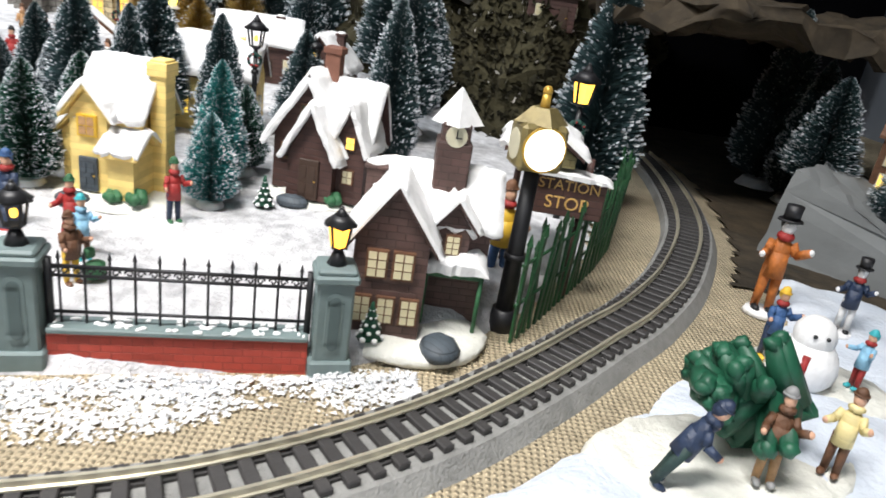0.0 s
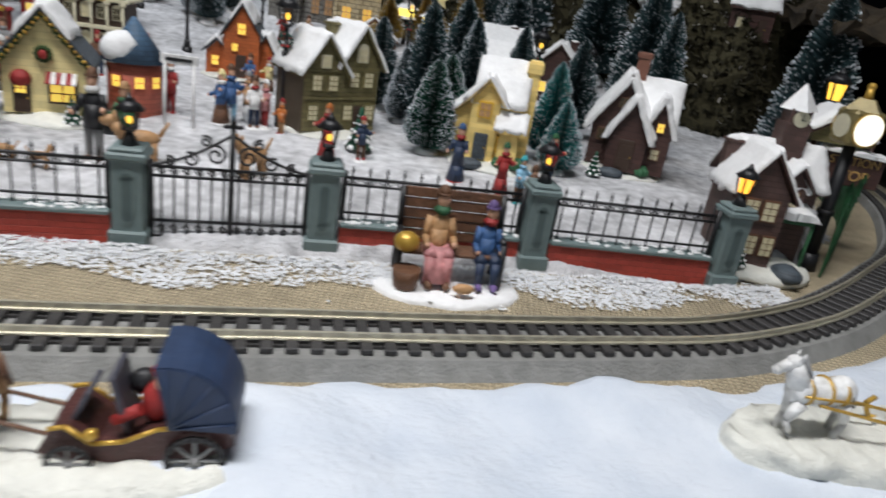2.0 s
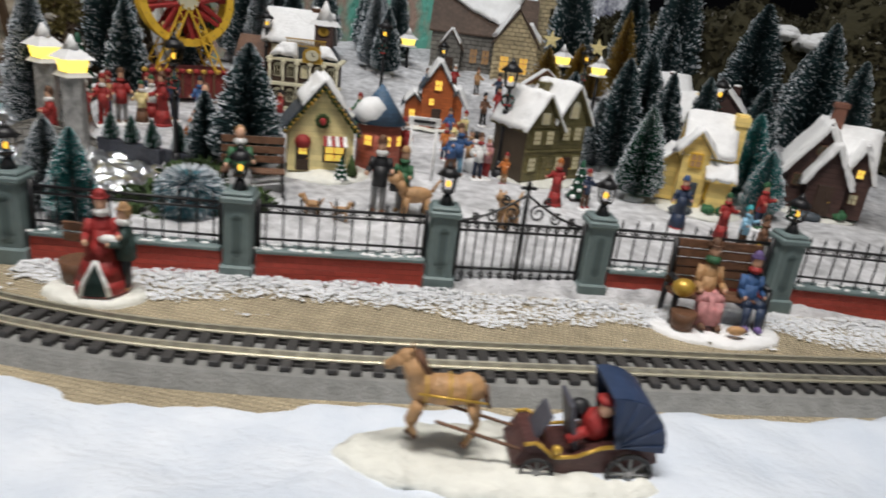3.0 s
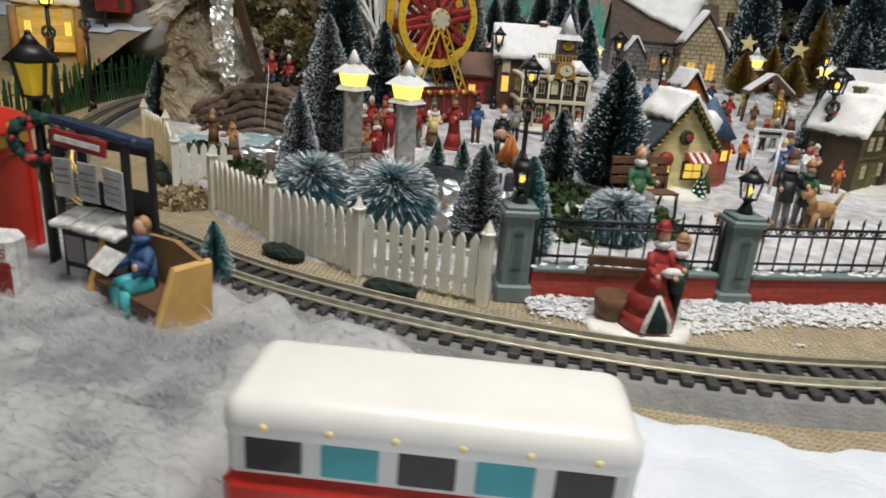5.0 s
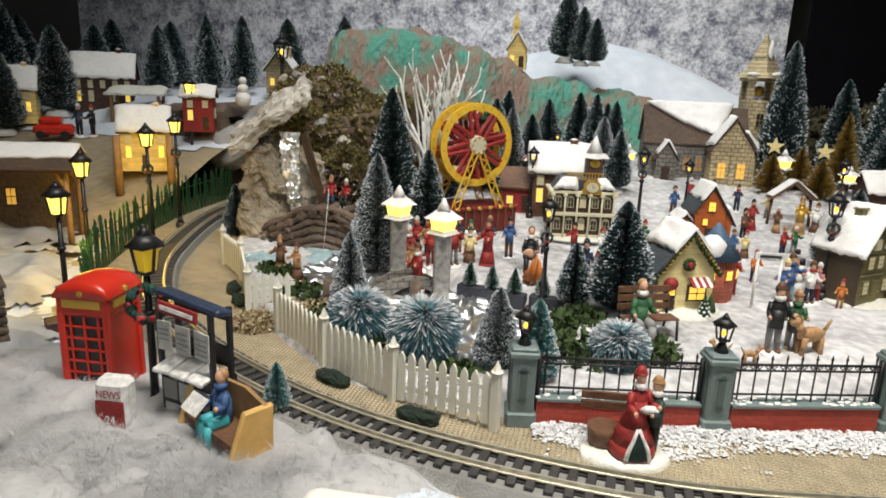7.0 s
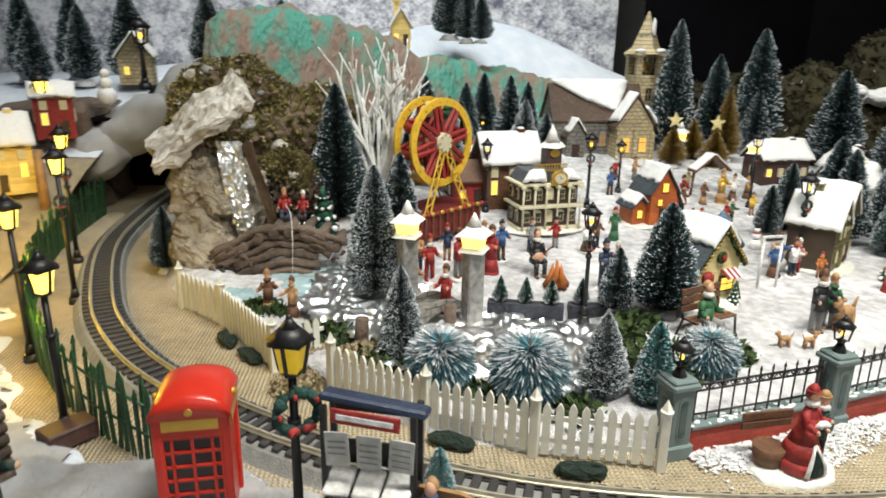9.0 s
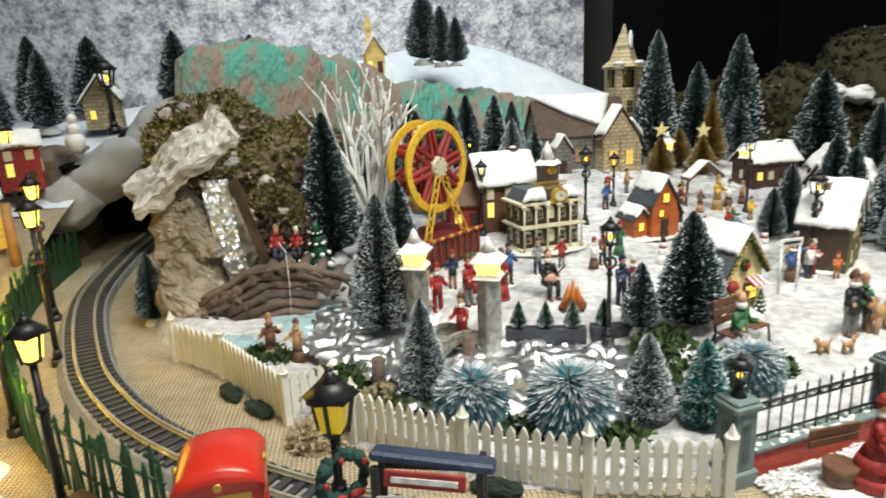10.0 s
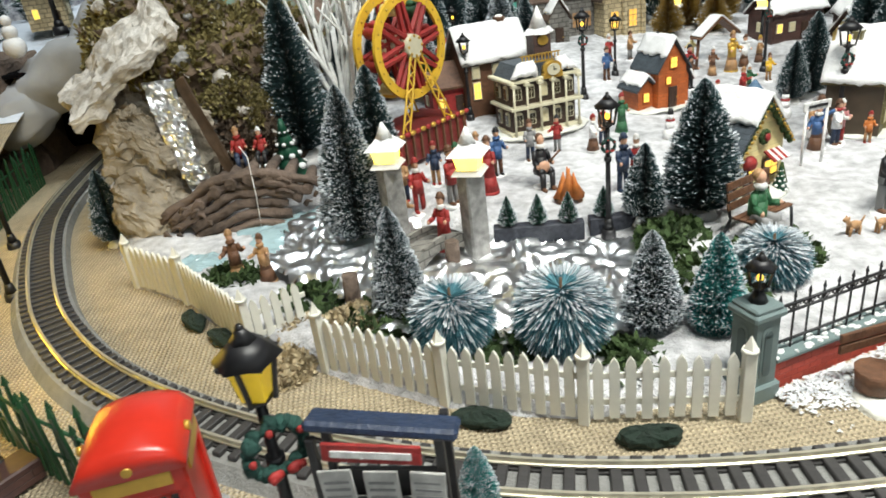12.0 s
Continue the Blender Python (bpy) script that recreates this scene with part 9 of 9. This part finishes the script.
for k in range(3):
    bm = B()
    add_box(bm, (-0.014 + k * 0.014, -0.004, 0.0425), (0.0125, 0.017, 0.003), (14, 4 * (k - 1), 0), 0.0008)
    part("magazine", bm, WHITEP, ks, "pile of white magazines")
for k, (x, z) in enumerate(((-0.013, 0.028), (0.000, 0.028), (0.013, 0.027), (-0.012, 0.013), (0.002, 0.012), (0.014, 0.013))):
    bm = B()
    add_box(bm, (x, -0.0056, z), (0.0115, 0.0010, 0.0125), (0, 3 * (k % 3 - 1), 0), 0.0003)
    part("display_paper", bm, GREYPAPER if k % 2 else GREYP, ks)

nb = thing("news_box", "white and red news vending box in cotton snow", "box", (-0.695, 0.112, 0.000), 8)
nb.scale = (1.02, 1.1, 1.2)
bm = B()
add_box(bm, (0, 0, 0.014), (0.019, 0.012, 0.036), None, 0.0026)
part("box_body", bm, WHITEP, nb)
bm = B()
add_box(bm, (0, -0.0062, 0.012), (0.0165, 0.0008, 0.020), None, 0.0006)
front = part("red_front", bm, REDM, nb, "red front panel")
for word, z, size in (("NEWS", 0.0238, 0.0052), ("24", 0.0105, 0.0060)):
    cu = bpy.data.curves.new("lettering", "FONT")
    cu.body, cu.size, cu.align_x, cu.extrude = word, size, "CENTER", 0.0001
    cu.materials.append(REDM if word == "NEWS" else WHITEP)
    ob = new("lettering", cu)
    ob.parent = front
    ob.matrix_basis = pose(0, -0.0068, z, 90, 0, 0)

rb = thing("curved_bench", "curved wooden bench with a reading boy figure", "bench", (-0.628, 0.114, 0.002), -28)
bm = B()
add_prism(bm, [(-0.026, 0.012), (0.024, 0.012), (0.026, 0.018), (-0.026, 0.018)], -0.010, 0.008)
part("seat", bm, BRNP, rb)
bm = B()
add_prism(bm, [(-0.028, 0.016), (0.028, 0.016), (0.028, 0.036), (0.010, 0.040), (-0.010, 0.038), (-0.028, 0.034)], 0.008, 0.0105)
part("backrest", bm, TANBROWN, rb, "brown wooden backrest")
for x in (-0.027, 0.027):
    bm = B()
    bmesh.ops.create_grid(bm, x_segments=1, y_segments=1, size=0.001)
    bm.clear()
    add_box(bm, (x, -0.002, 0.018), (0.004, 0.030, 0.036), None, 0.0012)
    for w in bm.verts:
        if w.co.z > 0.02:
            w.co.y = w.co.y * 0.6 + 0.006
    part("bench_end", bm, HONEY, rb, "honey-coloured curved bench end")
f = F("painted boy sitting and reading a paper", (0, 0, 0), 0, 0.050, BLUEM, TEALP, None, sit=True, base=False, arms=0.6, hair=TANP)
f.name, f.parent = "reading_figure", rb
f.matrix_basis = pose(-0.002, 0.001, 0.006, 0, 0, 0)
for key in ("category", "group"):
    del f[key]
bm = B()
add_box(bm, (-0.004, -0.014, 0.033), (0.016, 0.0008, 0.011), (-50, 0, 0), 0.0002)
part("paper", bm, WHITEP, rb, "white paper")
F("man figurine in brown jacket, scarf and cap", (-0.704, 0.014, 0.002), 35, 0.052, BRNP, BLUEM, BRNP, scarf=REDM)
F("soldier figurine in dark green uniform with belt", (-0.840, 0.146, 0.002), 80, 0.062, DKGREEN, NAVY, TANP)

# ---- cotton wool puffs in the left foreground ----
rng = random.Random(12)
for i in range(64):
    x, y = -0.86 + 0.30 * rng.random(), 0.00 + 0.13 * rng.random()
    if i > 30:
        x, y = -0.72 + 0.15 * rng.random(), 0.050 + 0.050 * rng.random()
    if track_side(x, y) < 0.034:
        continue
    bm = B()
    r = 0.010 + 0.016 * rng.random()
    add_ball(bm, (0, 0, 0), (r * 1.35, r * 1.05, r * 0.62), 30)
    roughen(bm, r * 0.30, 0.75 / r, i * 1.3)
    roughen(bm, r * 0.10, 2.4 / r, i * 2.1)
    for fc in bm.faces:
        fc.smooth = True
    solid("cotton_puff", bm, COTTON, "loose puff of grey-white cotton wool", "cotton", (x, y, 0.003), rng.random() * 360, "cotton puffs")

# ---- station side: shelter, log house, platform lamps ----
pf = thing("platform_shelter", "open timber station shelter under a grey snowy roof", "shelter", (-1.090, 0.450, 0.0), 28)
pf.scale = (0.62, 0.62, 0.74)
for x in (-0.075, 0.075):
    for y in (-0.040, 0.040):
        bm = B()
        add_tube(bm, (x, y, -0.002), (x, y, 0.120), 0.0060, 0.0045, 8)
        add_tube(bm, (x, y, 0.095), (x * 0.72, y, 0.122), 0.0035, 0.0035, 6)
        roughen(bm, 0.0012, 160)
        part("post", bm, TANBROWN, pf, "rough timber post")
bm = B()
add_box(bm, (0, 0.043, 0.055), (0.150, 0.004, 0.115), None, 0.001)
wl_ = part("back_wall", bm, LOGM, pf, "dark timber back wall")
for x in (-0.045, 0.030):
    window(pf, (x, 0.0405, 0.070), 0.016, 0.026, pane=AMBER, frame=BROWN, bars=(1, 1))
gable(pf, (0, 0), 0.110, 0.180, 0.120, 0.004, 0.030, BROWN, SHINGLE, 1.2, "x", seed=81, snow_cut=0.45, names=("gable_wall", "shelter_roof", "shelter_snow"))
lh = plain_house((-0.890, 0.170, 0.0), 62, 0.064, 0.046, 0.050, 0.010, LOGM, LOGM, "dark log house with weathered roof beside the platform", snow=0.4, ch=False, cut=0.55)
for k in range(7):
    bm = B()
    add_tube(bm, (-0.034, -0.0245, 0.004 + 0.007 * k), (0.034, -0.0245, 0.004 + 0.007 * k), 0.0034, 0.0034, 8)
    part("log", bm, LOGM, lh)
bm = B()
add_box(bm, (0, 0, 0.006), (0.030, 0.018, 0.012), None, 0.001)
solid("wooden_crate", bm, BROWN, "dark wooden crate by the platform", "crate", (-0.845, 0.235, 0.0), 50)
for i, (x, y, z) in enumerate(((-0.850, 0.243, 0.105), (-0.924, 0.351, 0.115), (-0.944, 0.472, 0.132), (-0.996, 0.596, 0.136), (-1.101, 0.784, 0.179))):
    s_ = 0.0125 if i < 4 else 0.014
    street_lamp((x, y, -0.001), z + s_ * 1.2, s_, "black platform lamp with bright yellow glass", LAMPBRIGHT, wr=i in (2, 3), rz=20, bright=True)
for x, y, z, e in ((-0.895, 0.300, 0.060, 0.15), (-0.975, 0.440, 0.060, 0.17), (-1.030, 0.580, 0.070, 0.17)):
    d = bpy.data.lights.new("platform_lamp_light", "POINT")
    d.energy, d.color, d.shadow_soft_size = e, (1.0, 0.62, 0.06), 0.012
    new("platform_lamp_light", d).location = (x, y, z)
h2 = plain_house((-1.115, 0.690, 0.062), 34, 0.066, 0.050, 0.054, 0.030, YELLOW, BROWN, "yellow timber station house with arched porch and snow", snow=1.6)
for k in (-1, 1):
    bm = B()
    add_tube(bm, (k * 0.035, -0.050, -0.035), (k * 0.035, -0.050, 0.050), 0.006, 0.005, 8)
    part("porch_post", bm, TANBROWN, h2)
plain_house((-1.098, 0.805, 0.112), 25, 0.046, 0.040, 0.050, 0.014, REDM, BRNP, "red wooden shed under snow", snow=1.4)
plain_house((-1.390, 0.940, 0.122), 30, 0.105, 0.060, 0.062, 0.040, BROWN, BROWN, "large dark timber house under snow", snow=1.5)
plain_house((-1.06, 1.02, 0.170), 10, 0.050, 0.045, 0.040, 0.032, TAN, GREENM, "small tan chapel with snowy gables", snow=1.3, axis="y")
plain_house((-0.635, 1.15, 0.232), 4, 0.034, 0.030, 0.034, 0.026, YELLOW, WHITEP, "small yellow chapel on the snowfield", snow=0.6, axis="y", ch=False)
ch = thing("chapel_spire", "small yellow spire on the snowfield chapel", "spire", (-0.642, 1.160, 0.285), 0)
bm = B()
add_box(bm, (0, 0, 0.008), (0.010, 0.010, 0.030))
add_tube(bm, (0, 0, 0.022), (0, 0, 0.050), 0.009, 0.0005, 4)
part("spire_body", bm, YELLOW, ch)
street_lamp((-1.03, 0.960, 0.165), 0.105, 0.020, "tall black lamp on the upper snow", wr=False)
bm = B()
for z, r in ((0.010, 0.013), (0.027, 0.009), (0.040, 0.0065)):
    add_ball(bm, (0, 0, z), r, 12)
solid("snowman", bm, SNOWP, "white snowman on the upper snow bank", "figurine", (-1.045, 0.850, 0.150), 0, "painted figurines")
bm = B()
for c, q, rot, sd in (((-1.010, 0.860, 0.118), (0.075, 0.050, 0.034), (0, -32, 0), 3.3), ((-0.945, 0.880, 0.160), (0.075, 0.050, 0.036), (0, -38, 0), 5.3), ((-1.065, 0.840, 0.080), (0.050, 0.045, 0.036), (0, -20, 0), 7.3)):
    add_ball(bm, c, q, 34, 0, rot)
roughen(bm, 0.010, 22, 2)
roughen(bm, 0.004, 60, 4)
for fc in bm.faces:
    fc.smooth = True
solid("cotton_bank", bm, BANKCOTTON, "grey cotton wool bank over the tunnel mouth", "cotton", kind="structure")
# black panels give the left tunnel its shade
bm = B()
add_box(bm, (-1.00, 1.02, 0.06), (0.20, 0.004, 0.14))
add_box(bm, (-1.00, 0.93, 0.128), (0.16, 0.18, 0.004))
solid("tunnel_backing", bm, SHADEBLACK, "black sheets standing in for tunnel shade behind the rock", "tunnel", kind="structure")
bm = B()
add_box(bm, (-1.135, 0.90, 0.07), (0.13, 0.16, 0.15), None, 0.004)
bmesh.ops.subdivide_edges(bm, edges=bm.edges, cuts=5, use_grid_fill=True)
roughen(bm, 0.010, 40)
solid("stone_bank", bm, LOGM, "dark stone bank beside the tunnel", "bank", kind="structure")
forest("dark green frosted tree on the snowfield", NEEDLE, [(-0.545, 1.150, 0.245, 0.125, 0.036), (-0.515, 1.140, 0.240, 0.100, 0.028), (-0.490, 1.130, 0.240, 0.080, 0.024),
       (-0.960, 1.080, 0.190, 0.120, 0.036), (-1.19, 1.10, 0.165, 0.145, 0.034), (-1.272, 1.10, 0.165, 0.145, 0.034), (-1.350, 1.05, 0.16, 0.125, 0.034), (-1.50, 1.30, 0.15, 0.16, 0.05), (-1.440, 0.870, 0.115, 0.155, 0.042),
       (-1.235, 1.05, 0.16, 0.11, 0.03), (-1.31, 0.99, 0.155, 0.12, 0.032), (-1.30, 1.16, 0.17, 0.13, 0.034), (-1.59, 1.15, 0.15, 0.14, 0.045), (-1.145, 1.02, 0.165, 0.12, 0.03), (-1.47, 0.78, 0.085, 0.14, 0.04),
       (-1.80, 1.10, 0.12, 0.22, 0.06), (-1.12, 1.16, 0.16, 0.15, 0.045), (-1.75, 1.40, 0.14, 0.18, 0.055), (-1.95, 1.30, 0.14, 0.18, 0.055), (-0.86, 1.24, 0.21, 0.10, 0.03)], frost=0.12, protos=2, group="snowfield trees")
car = thing("toy_car", "small red toy car on the upper road", "car", (-1.350, 0.765, 0.085), 30)
bm = B()
add_box(bm, (0, 0, 0.014), (0.060, 0.030, 0.018), None, 0.005)
add_box(bm, (-0.004, 0, 0.028), (0.034, 0.026, 0.014), None, 0.005)
part("car_body", bm, RED, car)
for x in (-0.018, 0.018):
    for y in (-0.015, 0.015):
        bm = B()
        add_tube(bm, (x, y - 0.002, 0.006), (x, y + 0.002, 0.006), 0.007, 0.007, 12)
        part("wheel", bm, BLACKP, car)
F("figurine in dark coat by the upper road", (-1.318, 0.785, 0.088), 20, 0.055, NAVY, BLACKP, WHITEP)
F("figurine in red cap by the upper road", (-1.300, 0.795, 0.090), -10, 0.052, BLACKP, BLACKP, REDM)

plain_house((-1.480, 0.820, 0.105), 35, 0.070, 0.050, 0.056, 0.034, YELLOW, BROWN, "ochre timber house under thick snow beside trees", snow=1.7)
wl_ = thing("cart_shelter", "rough open timber shelter on the snow bank", "shelter", (-1.290, 0.900, 0.112), 25)
for x in (-0.04, 0.04):
    for y in (-0.02, 0.02):
        bm = B()
        add_tube(bm, (x, y, -0.004), (x, y, 0.045), 0.0032, 0.003, 7)
        part("post", bm, TANBROWN, wl_)
bm = B()
snow_slab(bm, (-0.05, -0.03, 0.044), (0.05, -0.03, 0.044), (0.05, 0.03, 0.056), (-0.05, 0.03, 0.056), 0.005, 4)
part("roof_snow", bm, BASESNOW, wl_)


# ---- fuzz of loose cotton fibres ----
rng = random.Random(31)
puffs = [o for o in bpy.data.objects if o.name.startswith("cotton_puff")]
vs, fs = [], []


def fibre(p, reach, lift):
    a = rng.random() * 6.283
    d = Vector((math.cos(a), math.sin(a), lift * rng.random()))
    l = reach * (0.3 + 0.7 * rng.random())
    w = Vector((-d.y, d.x, 0)) * (0.00005 + 0.00005 * rng.random())
    q = p + d * l * 0.5 + Vector((rng.gauss(0, l * 0.10), rng.gauss(0, l * 0.10), l * 0.18))
    e = p + d * l + Vector((rng.gauss(0, l * 0.25), rng.gauss(0, l * 0.25), 0))
    k = len(vs)
    vs.extend((tuple(p - w), tuple(p + w), tuple(q + w), tuple(q - w), tuple(e)))
    fs.extend(((k, k + 1, k + 2, k + 3), (k + 3, k + 2, k + 4)))


for _ in range(42000):
    x, y = -0.95 + 0.50 * rng.random() ** 0.8, -0.10 + 0.30 * rng.random()
    z = cotton_height(x, y)
    if z is not None and z > 0.002:
        fibre(Vector((x, y, z - 0.0005)), 0.011, 0.5)
for o in puffs:
    cs = [o.matrix_basis @ v.co for v in o.data.vertices]
    cs = [c for c in cs if c.z > 0.003]
    for _ in range(800):
        fibre(rng.choice(cs), 0.012, 0.8)
me = bpy.data.meshes.new("fuzz")
me.from_pydata(vs, [], fs)
me.materials.append(COTTON)
tagged(new("cotton_fuzz", me), "loose fibres of grey cotton wool", "cotton", kind="stuff")
